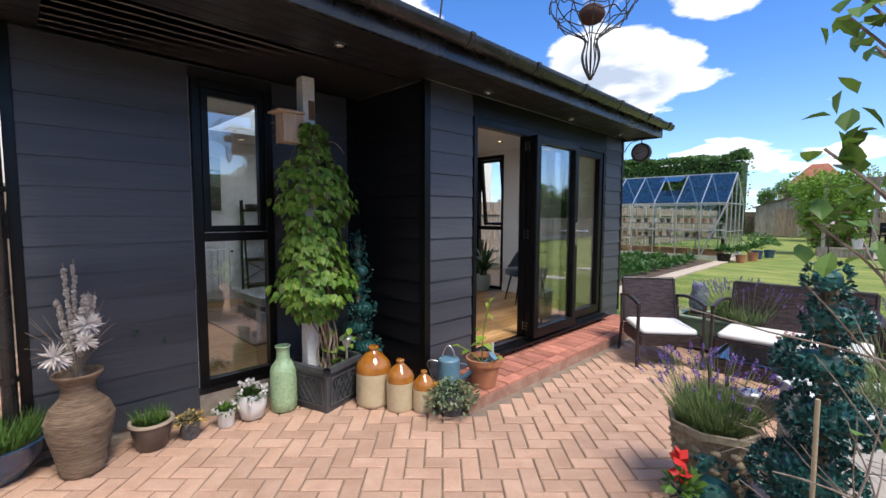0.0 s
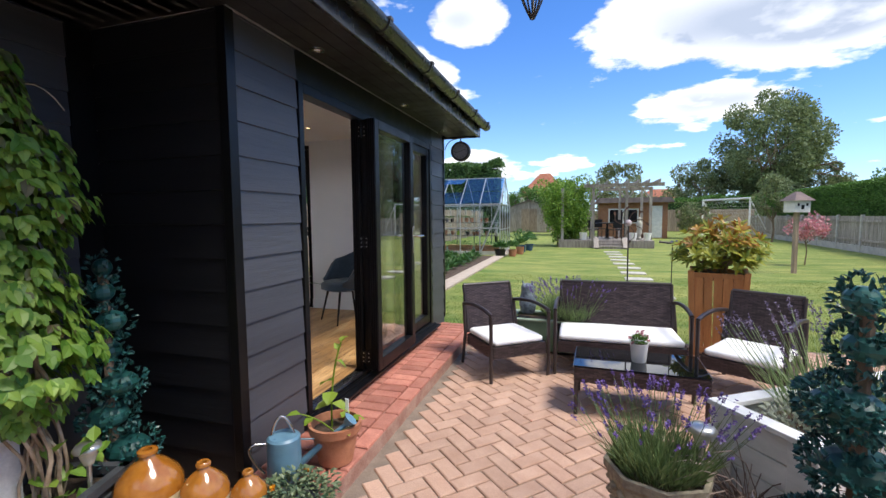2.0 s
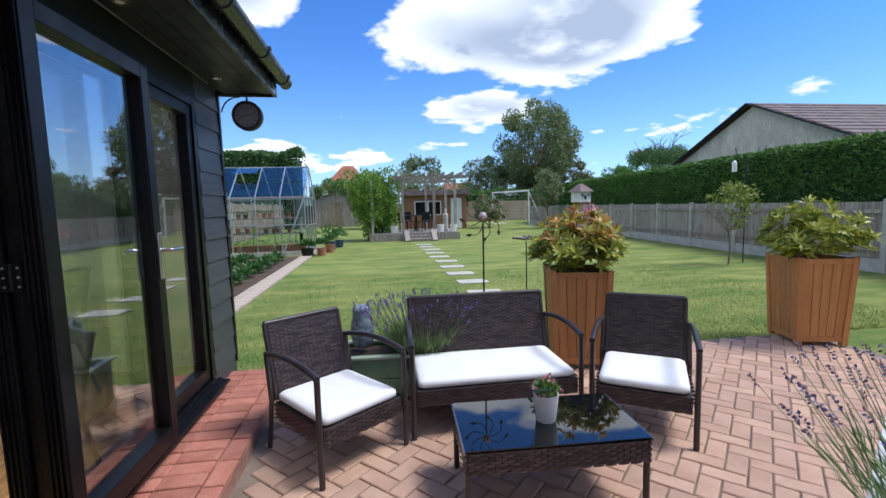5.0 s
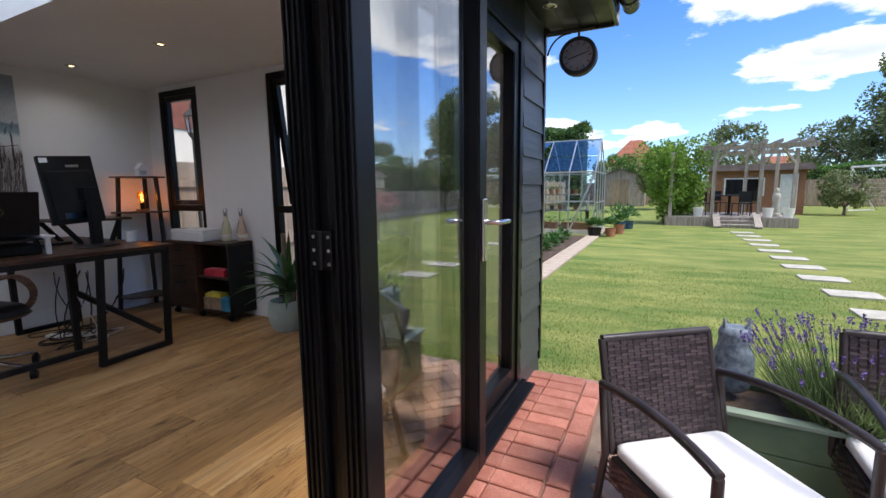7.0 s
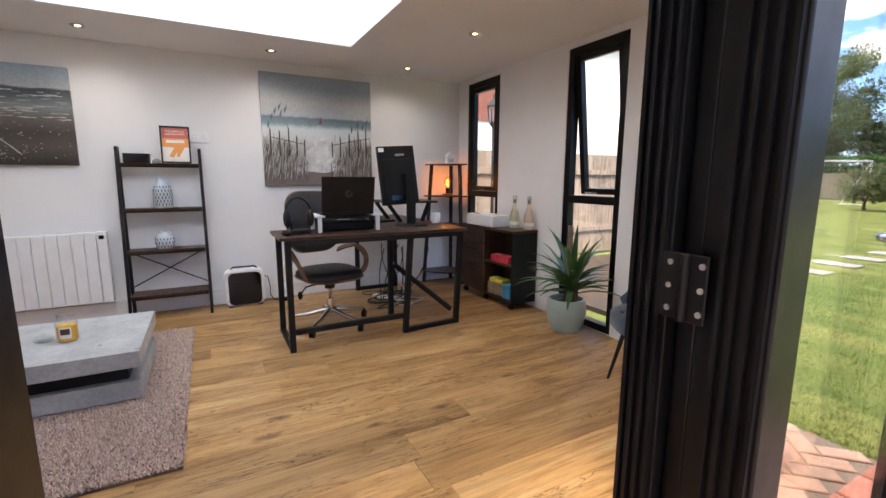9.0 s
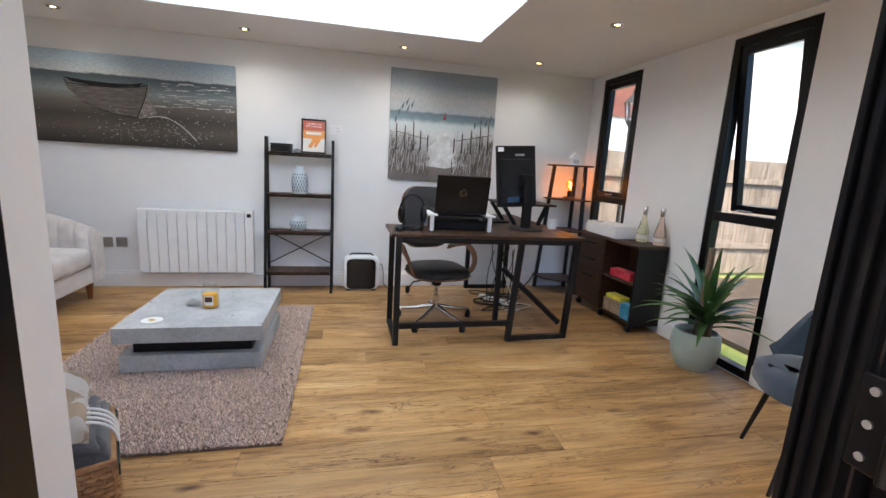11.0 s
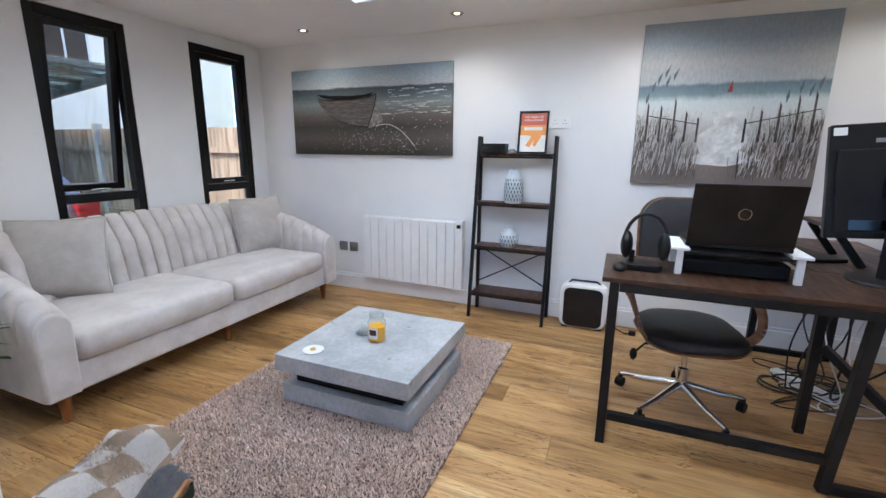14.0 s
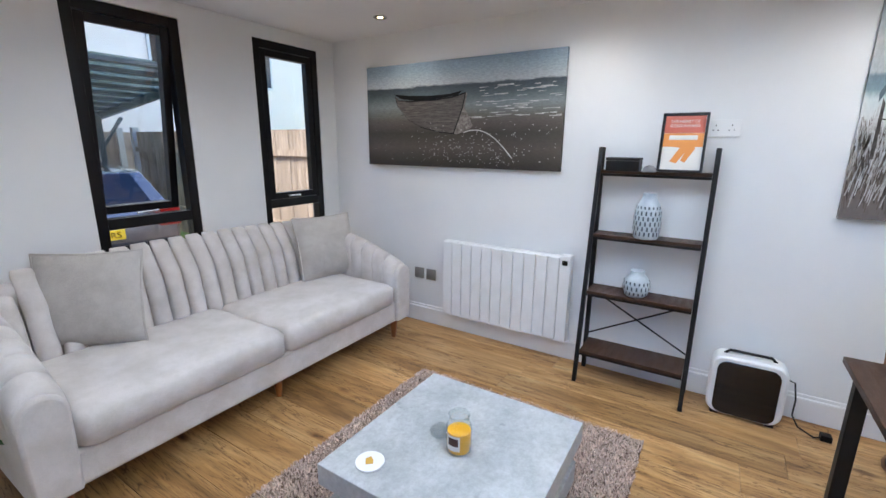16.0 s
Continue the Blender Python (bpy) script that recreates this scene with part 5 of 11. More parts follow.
SPOTS = [(-3.63, -1.24), (-3.63, 0.03), (-3.63, 1.275), (-3.63, 2.49), (-2.47, 2.51), (-1.25, 2.51), (-0.95, 1.30), (-1.25, -1.24), (-2.47, -1.24)]
for x, y in SPOTS:
    downlight(x, y)
    l = new("downlight_lamp", bpy.data.lights.new("downlight_lamp", "SPOT"))
    l.data.energy, l.data.spot_size, l.data.spot_blend, l.data.shadow_soft_size, l.data.color = LAMP_W, radians(150), 1.0, 0.05, (1.0, 0.96, 0.91)
    l.location = (x, y, CE - 0.02)
for y in (-2.0, -0.78, 0.60, 1.95, 3.15):
    downlight(0.10, y, False, CE, "recessed chrome downlight in the black soffit, unlit")

# desk: L of two boards on black frames
d = thing("corner_desk", "L-shaped desk with dark brown tops on black metal frames", "desk", (0, 0, FL))
TOPZ = 0.765
part("desk_top", Mesh().box(-2.98, 1.11, TOPZ - 0.02, -2.505, 2.49, TOPZ), WALNUT, d, bevel=0.002)
part("return_top", Mesh().box(-3.94, 1.98, TOPZ - 0.02, -2.984, 2.49, TOPZ), WALNUT, d, bevel=0.002)
b = 0.038
for a, c in (((-2.52, 1.16, 0), (-2.52, 1.16, TOPZ - 0.02)), ((-2.95, 1.16, 0), (-2.95, 1.16, TOPZ - 0.02)), ((-2.53, 1.97, 0), (-2.53, 2.02, TOPZ - 0.02)), ((-2.56, 2.42, 0), (-2.53, 2.44, TOPZ - 0.02)),
             ((-3.90, 2.03, 0), (-3.90, 2.03, TOPZ - 0.02)), ((-3.90, 2.44, 0), (-3.90, 2.44, TOPZ - 0.02)), ((-2.95, 2.02, 0), (-2.95, 2.02, TOPZ - 0.02))):
    part("leg", Mesh().bar(a, c, b, b, (1, 0, 0)), DARKMETAL, d, bevel=0.002)
for a, c in (((-2.52, 1.18, TOPZ - 0.039), (-2.52, 2.44, TOPZ - 0.039)), ((-2.52, 1.18, 0.135), (-2.53, 1.96, 0.135)), ((-2.53, 1.98, 0.02), (-2.55, 2.41, 0.02)), ((-2.94, 1.16, 0.02), (-2.53, 1.16, 0.02)),
             ((-3.89, 2.05, 0.02), (-3.89, 2.42, 0.02)), ((-2.90, 2.03, 0.45), (-2.60, 2.40, 0.10)), ((-3.90, 2.03, TOPZ - 0.04), (-2.95, 2.03, TOPZ - 0.04)), ((-3.90, 2.44, TOPZ - 0.04), (-2.56, 2.44, TOPZ - 0.04)), ((-2.95, 1.18, TOPZ - 0.04), (-2.95, 2.0, TOPZ - 0.04))):
    part("rail", Mesh().bar(a, c, b * 0.9), DARKMETAL, d, bevel=0.002)

# monitor seen from behind, turned upright on its stand
mo = thing("monitor", "black upright computer monitor seen from behind on its stand", "monitor", (-2.88, 2.18, FL + TOPZ), 8)
part("foot", Mesh().lathe([(0.135, 0), (0.137, 0.004), (0.132, 0.012), (0.03, 0.016)], 32, cap=True), BLACKPL, mo, smooth=40)
part("column", Mesh().box(-0.02, -0.035, 0.01, 0.02, 0.035, 0.42), BLACKPL, mo, bevel=0.006)
part("mount", Mesh().box(-0.09, -0.045, 0.33, -0.02, 0.045, 0.42), BLACKPL, mo, bevel=0.01)
tilt = Matrix.Translation((-0.10, -0.06, 0.40)) @ Matrix.Rotation(radians(-8), 4, "Y") @ Matrix.Rotation(radians(-12), 4, "Z") @ Matrix.Rotation(radians(2), 4, "X")
m = Mesh().box(-0.03, -0.155, -0.235, 0.012, 0.155, 0.235, tilt).box(0.012, -0.13, -0.21, 0.024, 0.13, 0.13, tilt)
part("casing", m, BLACKPL, mo, bevel=0.006)
part("screen", Mesh().box(-0.033, -0.150, -0.230, -0.0305, 0.150, 0.230, tilt), GLOSSBLK, mo)
part("maker_bars", Mesh().box(0.0245, -0.01, 0.155, 0.0255, 0.065, 0.172, tilt @ Matrix.Translation((-0.012, 0, 0))), CHROME, mo, "small grey maker's mark")
part("sticker", Mesh().box(0.0125, -0.145, 0.19, 0.0132, -0.10, 0.222, tilt), WHITEPL, mo, "white sticker")
part("vents", Mesh().box(0.0242, -0.08, -0.20, 0.0248, 0.08, -0.16, tilt), GLOSSBLK, mo)

# laptop on a riser, seen from behind
lp = thing("laptop_riser", "low white and black laptop riser on the desk", "laptop stand", (-2.82, 1.615, FL + TOPZ))
for y in (-0.21, 0.21):
    part("side_leg", Mesh().box(0.12, y - 0.014, 0.0, 0.14, y + 0.014, 0.105), WHITEPL, lp, "white leg", bevel=0.004)
    part("side_leg", Mesh().box(-0.12, y - 0.014, 0.0, -0.10, y + 0.014, 0.085), WHITEPL, lp, "white leg", bevel=0.004)
    part("leg_cap", Mesh().box(-0.13, y - 0.035, 0.105, 0.15, y + 0.035, 0.118), WHITEPL, lp, "white edge strip", bevel=0.003)
part("tray", Mesh().box(-0.125, -0.185, 0.092, 0.14, 0.185, 0.104), BLACKPL, lp, bevel=0.002)
part("shelf_box", Mesh().box(-0.12, -0.195, 0.004, 0.10, 0.195, 0.065), BLACKPL, lp, bevel=0.01)
lt = thing("laptop", "open black laptop seen from behind, standing on the riser", "laptop", (-2.82, 1.615, FL + TOPZ + 0.119))
part("keyboard_base", Mesh().box(-0.16, -0.19, 0.0, 0.10, 0.19, 0.018), BLACKPL, lt, bevel=0.003)
lid = Matrix.Translation((0.10, 0, 0.018)) @ Matrix.Rotation(radians(12), 4, "Y")
part("lid", Mesh().box(-0.006, -0.19, 0.0, 0.004, 0.19, 0.255, lid), BLACKPL, lt, bevel=0.004)
ringm = Mesh()
ringm.tube([lid @ Vector((0.005, 0.022 * math.cos(a), 0.135 + 0.022 * math.sin(a))) for a in (math.tau * i / 24 for i in range(25))], 0.0012, 5)
part("round_badge", ringm, CHROME, lt, "thin grey ring badge")

# second laptop, headset, mouse on the desk
lt2 = thing("laptop", "open silver-grey laptop on the desk beside the monitor", "laptop", (-3.35, 2.02, FL + TOPZ), -70)
part("keyboard_base", Mesh().box(-0.12, -0.16, 0.0, 0.12, 0.16, 0.016), BLACKPL, lt2, bevel=0.003)
lid = Matrix.Translation((0.12, 0, 0.016)) @ Matrix.Rotation(radians(20), 4, "Y")
part("lid", Mesh().box(-0.006, -0.16, 0.0, 0.004, 0.16, 0.22, lid), GLOSSBLK, lt2, bevel=0.003)
hs = thing("headset", "black over-ear headset resting on its dock", "headset", (-2.72, 1.27, FL + TOPZ))
part("dock", Mesh().prism(rounded(0.12, 0.15, 0.03, 4), 0.0, 0.028), BLACKPL, hs, bevel=0.004)
part("headband", Mesh().tube([(0.0, 0.085 * math.cos(a), 0.13 + 0.115 * math.sin(a)) for a in (math.pi * i / 16 for i in range(17))], 0.008, 8), BLACKPL, hs, "padded black headband", smooth=60)
for y in (-0.075, 0.075):
    part("ear_cup", Mesh().ball((0, y, 0.105), 0.048, 0.026, 0.062, 16, 10), BLACKPL, hs, smooth=60)
part("stand_arm", Mesh().tube([(0.0, -0.05, 0.02), (0.0, -0.05, 0.08)], 0.012, 8), BLACKPL, hs)
ms = thing("mouse", "small black computer mouse on the desk corner", "mouse", (-2.66, 1.175, FL + TOPZ))
part("shell", Mesh().ball((0, 0, 0.012), 0.05, 0.030, 0.022, 16, 8), BLACKPL, ms, smooth=60)
mg = thing("white_mug", "white mug on the desk", "mug", (-2.95, 2.44, FL + TOPZ))
part("cup", Mesh().lathe([(0.030, 0), (0.036, 0.004), (0.038, 0.08), (0.035, 0.08), (0.033, 0.01)], 24, cap=True), WHITEPL, mg, smooth=50)
rs = thing("monitor_riser", "dark brown raised shelf on slanting black legs at the desk's back", "riser shelf", (-3.28, 2.42, FL + TOPZ))
part("board", Mesh().box(-0.24, -0.36, 0.165, 0.22, 0.10, 0.183), WALNUT, rs, bevel=0.002)
for x in (-0.16, 0.14):
    part("slanting_leg", Mesh().bar((x, -0.34, 0.165), (x, -0.22, 0.0), 0.022, 0.03), DARKMETAL, rs)
    part("slanting_leg", Mesh().bar((x, 0.05, 0.165), (x, -0.02, 0.0), 0.022, 0.03), DARKMETAL, rs)
cb = thing("desk_cables", "tangle of black and white cables hanging under the desk", "cables", (0, 0, 0))
r = random.Random(11)
for k, (ma, zz) in enumerate([(CABLE, 0.0)] * 7 + [(WHITEPL, 0.0)] * 2):
    y0 = r.uniform(2.05, 2.4)
    pts = [Vector((-3.2 + r.uniform(-0.3, 0.2), y0, 0.94)), Vector((-3.25 + r.uniform(-0.2, 0.2), y0 + r.uniform(-0.1, 0.1), 0.55))]
    x, y = -3.3 + r.uniform(-0.3, 0.1), y0 + r.uniform(-0.1, 0.1)
    for i in range(9):
        pts.append(Vector((x + 0.13 * math.cos(i * 1.3 + k), y + 0.16 * math.sin(i * 1.7 + k * 2) + 0.02 * i * (1 if k % 2 else -1), FL + 0.006 + 0.05 * abs(math.sin(i * 2.1 + k)) * (1 if i < 4 else 0.1))))
    sm = []
    for a, bb, c in zip(pts, pts[1:], pts[2:]):
        sm += arc((a + bb) / 2, bb, (bb + c) / 2, 4)[:-1]
    part("cable", Mesh().tube(sm, 0.0042 if k % 3 else 0.0055, 6), ma, cb, smooth=70)
t2 = thing("power_strip", "white power strip on the floor under the desk", "power strip", (-3.45, 2.18, FL), 35)
part("body", Mesh().box(-0.16, -0.028, 0, 0.16, 0.028, 0.035), WHITEPL, t2, bevel=0.006)

# office chair
oc = thing("office_chair", "office chair with black seat, bent wood arms and chrome star base", "office chair", (-2.96, 1.52, FL), 12)
for k in range(5):
    a = math.tau * k / 5 + 0.35
    tip = Vector((0.30 * math.cos(a), 0.30 * math.sin(a), 0.075))
    part("base_arm", Mesh().tube([(0.02 * math.cos(a), 0.02 * math.sin(a), 0.13), tip * 0.6 + Vector((0, 0, 0.045)), tip], [0.020, 0.016, 0.011], 10), CHROMEB, oc, "chrome base arm", smooth=60)
    cs = part("castor", Mesh().tube([(tip.x - 0.012, tip.y - 0.012, 0.027), (tip.x + 0.012, tip.y + 0.012, 0.027)], 0.027, 14).box(tip.x - 0.010, tip.y - 0.010, 0.03, tip.x + 0.010, tip.y + 0.010, 0.075), BLACKPL, oc, "black twin castor", smooth=40)
part("gas_lift", Mesh().lathe([(0.026, 0.10), (0.026, 0.22), (0.016, 0.225), (0.016, 0.33)], 16), CHROMEB, oc, smooth=40)
part("lift_collar", Mesh().lathe([(0.038, 0.30), (0.040, 0.36)], 16), BLACKPL, oc)
rings = [[(p[0], p[1], z) for p in rounded(0.50 - 2 * k, 0.46 - 2 * k, 0.16, 6)] for z, k in ((0.375, 0.05), (0.385, 0.01), (0.40, 0.0))]
part("seat_shell", Mesh().loft(rings), CURVEDPLY, oc, "bent walnut seat shell", smooth=50)
rings = [[(p[0], p[1], z) for p in rounded(0.48 - 2 * k, 0.44 - 2 * k, 0.15, 6)] for z, k in ((0.401, 0.0), (0.43, 0.0), (0.45, 0.02), (0.457, 0.06))]
part("seat_pad", Mesh().loft(rings), BLACKLEATHER, oc, smooth=60)
bk = Matrix.Translation((-0.22, 0, 0.44)) @ Matrix.Rotation(radians(-8), 4, "Y")
rings = []
for x, k in ((-0.03, 0.04), (-0.02, 0.0), (0.02, 0.0), (0.035, 0.03)):
    rings.append([tuple(bk @ Vector((x + 0.35 * (p[0]) ** 2, p[0], 0.36 + p[1]))) for p in rounded(0.40 - 2 * k, 0.48 - 2 * k, 0.12, 6)])
part("backrest", Mesh().loft(rings), BLACKLEATHER, oc, smooth=60)
rings = []
for x, k in ((-0.045, 0.01), (-0.033, 0.0)):
    rings.append([tuple(bk @ Vector((x + 0.35 * (p[0]) ** 2, p[0], 0.36 + p[1]))) for p in rounded(0.42 - 2 * k, 0.50 - 2 * k, 0.13, 6)])
part("back_shell", Mesh().loft(rings), CURVEDPLY, oc, "bent walnut back shell", smooth=50)
for sy in (-1, 1):
    pts = [Vector((-0.25, sy * 0.20, 0.55)), Vector((-0.15, sy * 0.27, 0.60)), Vector((0.02, sy * 0.285, 0.585)), Vector((0.12, sy * 0.27, 0.50)), Vector((0.10, sy * 0.235, 0.41)), Vector((0.02, sy * 0.15, 0.375))]
    sm = [pts[0]]
    for a, bb, c in zip(pts, pts[1:], pts[2:]):
        sm += arc((a + bb) / 2, bb, (bb + c) / 2, 5)
    mm = Mesh()
    for a, bb in zip(sm, sm[1:]):
        if (bb - a).length > 1e-4:
            mm.bar(a, bb + (bb - a) * 0.1, 0.014, 0.050, (1, 0, 0))
    part("bent_arm", mm, CURVEDPLY, oc, "bent walnut arm")
part("lever", Mesh().tube([(0.0, -0.02, 0.35), (0.02, -0.20, 0.34), (0.03, -0.24, 0.30)], 0.006, 6).ball((0.03, -0.25, 0.285), 0.018, 0.018, 0.032), BLACKPL, oc, smooth=60)

# corner ladder shelf with the lit bulb
cs = thing("corner_shelf", "small black corner shelf with dark boards and slanting legs", "shelf", (-3.80, 3.0, FL))
for a, c in (((-0.14, -0.20, 0), (-0.10, -0.12, 1.29)), ((0.16, 0.12, 0), (0.10, 0.11, 1.29)), ((-0.14, 0.14, 0), (-0.14, 0.14, 1.29))):
    part("post", Mesh().bar(a, c, 0.03, 0.03, (1, 0, 0)), DARKMETAL, cs, bevel=0.002)
for z, k in ((0.14, 1.25), (0.65, 1.1), (0.96, 1.05), (1.295, 1.0)):
    part("shelf", Mesh().prism([(-0.16 * k, -0.17 * k), (0.02 * k, -0.15 * k), (0.15 * k, 0.04), (0.17 * k, 0.16), (-0.16 * k, 0.16)], z - 0.014, z), WALNUT, cs)
lm = thing("bulb_lamp", "bare amber filament bulb on a round wooden base, lit", "lamp", (-3.80, 3.02, FL + 0.96))
part("wooden_base", Mesh().lathe([(0.055, 0), (0.055, 0.022)], 24), LEGWOOD, lm)
part("bulb_holder", Mesh().lathe([(0.020, 0.022), (0.020, 0.08)], 16), BLACKPL, lm)
AMBER = glow("amber_filament", (1.0, 0.42, 0.08), 30.0)
part("bulb", Mesh().lathe([(0.014, 0.08), (0.020, 0.10), (0.038, 0.135), (0.040, 0.155), (0.030, 0.185), (0.008, 0.198)], 20), glass("amber_glass", (1.0, 0.66, 0.25)), lm, smooth=60)
part("filament", Mesh().tube([(0.008 * math.cos(i), 0.008 * math.sin(i), 0.10 + 0.006 * i) for i in range(12)], 0.0025, 6), AMBER, lm, "glowing filament")
l = new("bulb_light", bpy.data.lights.new("bulb_light", "POINT"))
l.data.energy, l.data.color, l.data.shadow_soft_size = 0.4, (1.0, 0.42, 0.14), 0.04
l.location = (-3.80, 3.02, FL + 0.96 + 0.145)
hh = thing("house_ornament", "small white wooden house ornament on the top shelf", "ornament", (-3.78, 3.03, FL + 1.295))
part("walls", Mesh().prism([(-0.045, 0), (0.045, 0), (0.045, 0.07), (0.0, 0.12), (-0.045, 0.07)], -0.03, 0.03, "x"), WHITEPL, hh)
part("slats", Mesh().box(0.0301, -0.03, 0.02, 0.032, 0.03, 0.026).box(0.0301, -0.03, 0.034, 0.032, 0.03, 0.040).box(0.0301, -0.03, 0.048, 0.032, 0.03, 0.054), MID, hh, "grey slats")
part("roof", Mesh().bar((0, -0.052, 0.066), (0, 0.0, 0.124), 0.068, 0.006, (0, 0, 1)).bar((0, 0.052, 0.066), (0, 0.0, 0.124), 0.068, 0.006, (0, 0, 1)), SKIRT, hh)

# drawer cabinet on castors
cb = thing("filing_cabinet", "dark brown cabinet with three drawers and open shelves on castors", "cabinet", (0, 0, FL))
x0, x1, y0, y1, H = -3.44, -2.58, 2.99, 3.15, 0.70
y1 = 3.25
part("cabinet_top", Mesh().box(x0 - 0.005, y0 - 0.01, H - 0.022, x1 + 0.005, y1, H), WALNUT, cb, bevel=0.002)
part("side_panel", Mesh().box(x1 - 0.018, y0, 0.06, x1, y1, H - 0.023), BLACKPL, cb, "black side panel")
part("side_panel", Mesh().box(x0, y0 + 0.018, 0.06, x0 + 0.016, y1, H - 0.023), WALNUT, cb)
part("divider", Mesh().box(x0 + 0.40, y0, 0.06, x0 + 0.416, y1, H - 0.023), WALNUT, cb)
part("bottom", Mesh().box(x0 + 0.017, y0 + 0.018, 0.06, x1 - 0.019, y1, 0.078), WALNUT, cb)
part("shelf", Mesh().box(x0 + 0.417, y0 + 0.01, 0.37, x1 - 0.019, y1, 0.386), WALNUT, cb)
part("back_panel", Mesh().box(x0 + 0.017, y1 - 0.012, 0.08, x1 - 0.019, y1 - 0.002, H - 0.025), WALNUT, cb)
for z0, z1 in ((0.085, 0.375), (0.381, 0.525), (0.531, 0.672)):
    dd = part("drawer", Mesh().box(x0 + 0.004, y0, z0, x0 + 0.396, y0 + 0.016, z1), WALNUT, cb, bevel=0.002)
    zc = z1 - 0.055
    part("drawer_handle", Mesh().box(x0 + 0.13, y0 - 0.022, zc - 0.008, x0 + 0.27, y0 - 0.012, zc + 0.008).box(x0 + 0.13, y0 - 0.013, zc - 0.006, x0 + 0.145, y0 - 0.001, zc + 0.006).box(x0 + 0.255, y0 - 0.013, zc - 0.006, x0 + 0.27, y0 - 0.001, zc + 0.006), DARKMETAL, dd)
for x in (x0 + 0.05, x0 + 0.42, x1 - 0.05):
    part("castor", Mesh().tube([(x - 0.012, y0 + 0.03, 0.026), (x + 0.012, y0 + 0.03, 0.026)], 0.026, 14).box(x - 0.008, y0 + 0.02, 0.03, x + 0.008, y0 + 0.04, 0.059), BLACKPL, cb)
pr = thing("printer", "low white printer on top of the cabinet", "printer", (-3.14, 3.11, FL + H), 0)
part("body", Mesh().prism(rounded(0.46, 0.23, 0.02, 4), 0.0, 0.085), WHITEPL, pr, bevel=0.008)
part("lid", Mesh().prism(rounded(0.45, 0.22, 0.02, 4), 0.086, 0.102), WHITEPL, pr, bevel=0.004)
part("display", Mesh().box(-0.17, -0.06, 0.1021, -0.10, -0.02, 0.105), GLOSSBLK, pr)


def bottle(x, y, tint, label):
    b = thing("sparkling_bottle", label, "bottle", (x, y, FL + H), 0, "bottles on the cabinet")
    gl = mat("bottle_tint", tint, 0.05, trans=1.0, spec=0.6)
    part("bottle_body", Mesh().lathe([(0.030, 0), (0.043, 0.004), (0.046, 0.03), (0.044, 0.09), (0.030, 0.15), (0.016, 0.20), (0.0145, 0.245), (0.017, 0.25)], 28), gl, b, smooth=60)
    part("foil", Mesh().lathe([(0.0155, 0.225), (0.0175, 0.252), (0.018, 0.285), (0.010, 0.292)], 20), CHROME, b, "crimped silver foil", smooth=50)
    part("paper_label", Mesh().lathe([(0.0465, 0.035), (0.0462, 0.062)], 28, cap=False), PAPER, b, "small oval paper label")


bottle(-2.78, 3.15, (0.92, 0.90, 0.62), "clear sparkling wine bottle with pale wine and silver foil")
bottle(-2.63, 3.19, (0.97, 0.74, 0.58), "clear sparkling wine bottle with rose wine and foil")
for nm, bx, colr, lab, cat_ in (("red_packet", (-2.96, 3.03, 0.386, -2.72, 3.13, 0.45), (0.45, 0.02, 0.04), "crumpled red packet on the cabinet shelf", "packet"), ("cardboard_box", (-2.99, 3.02, 0.078, -2.78, 3.14, 0.19), (0.30, 0.22, 0.14), "open brown cardboard box on the cabinet's floor", "box"),
                               ("yellow_packet", (-2.98, 3.03, 0.191, -2.80, 3.13, 0.225), (0.6, 0.5, 0.04), "yellow packet lying on a cardboard box", "packet"), ("blue_box", (-2.76, 3.02, 0.078, -2.66, 3.12, 0.20), (0.03, 0.25, 0.42), "blue and white box standing in the cabinet", "box")):
    o = thing(nm, lab, cat_, ((bx[0] + bx[3]) / 2, (bx[1] + bx[4]) / 2, FL + bx[2]), 6)
    hx, hy, hz = (bx[3] - bx[0]) / 2, (bx[4] - bx[1]) / 2, bx[5] - bx[2]
    part("body", Mesh().box(-hx, -hy, 0.0, hx, hy, hz), mat(nm + "_card", colr, 0.5, var=tuple(min(1, v * 1.6 + 0.03) for v in colr), scale=14), o, bevel=0.006)
    part("flap", Mesh().box(-hx * 0.8, -hy * 0.7, hz + 0.0005, hx * 0.2, hy * 0.5, hz + 0.006), mat(nm + "_flap", tuple(min(1, v * 1.4 + 0.1) for v in colr), 0.6), o)

# yucca in a sage pot
SAGE = mat("sage_ceramic", (0.32, 0.40, 0.36), 0.35, var=(0.38, 0.46, 0.42), scale=6)
YUC = leafy("yucca_leaf", (0.03, 0.10, 0.035), (0.10, 0.20, 0.06), 0.15, 0.4)
BARK = mat("bark", (0.12, 0.085, 0.06), 0.9, var=(0.24, 0.18, 0.13), scale=14, bump=1.0, bump_scale=50, stretch=(1, 1, 0.3))


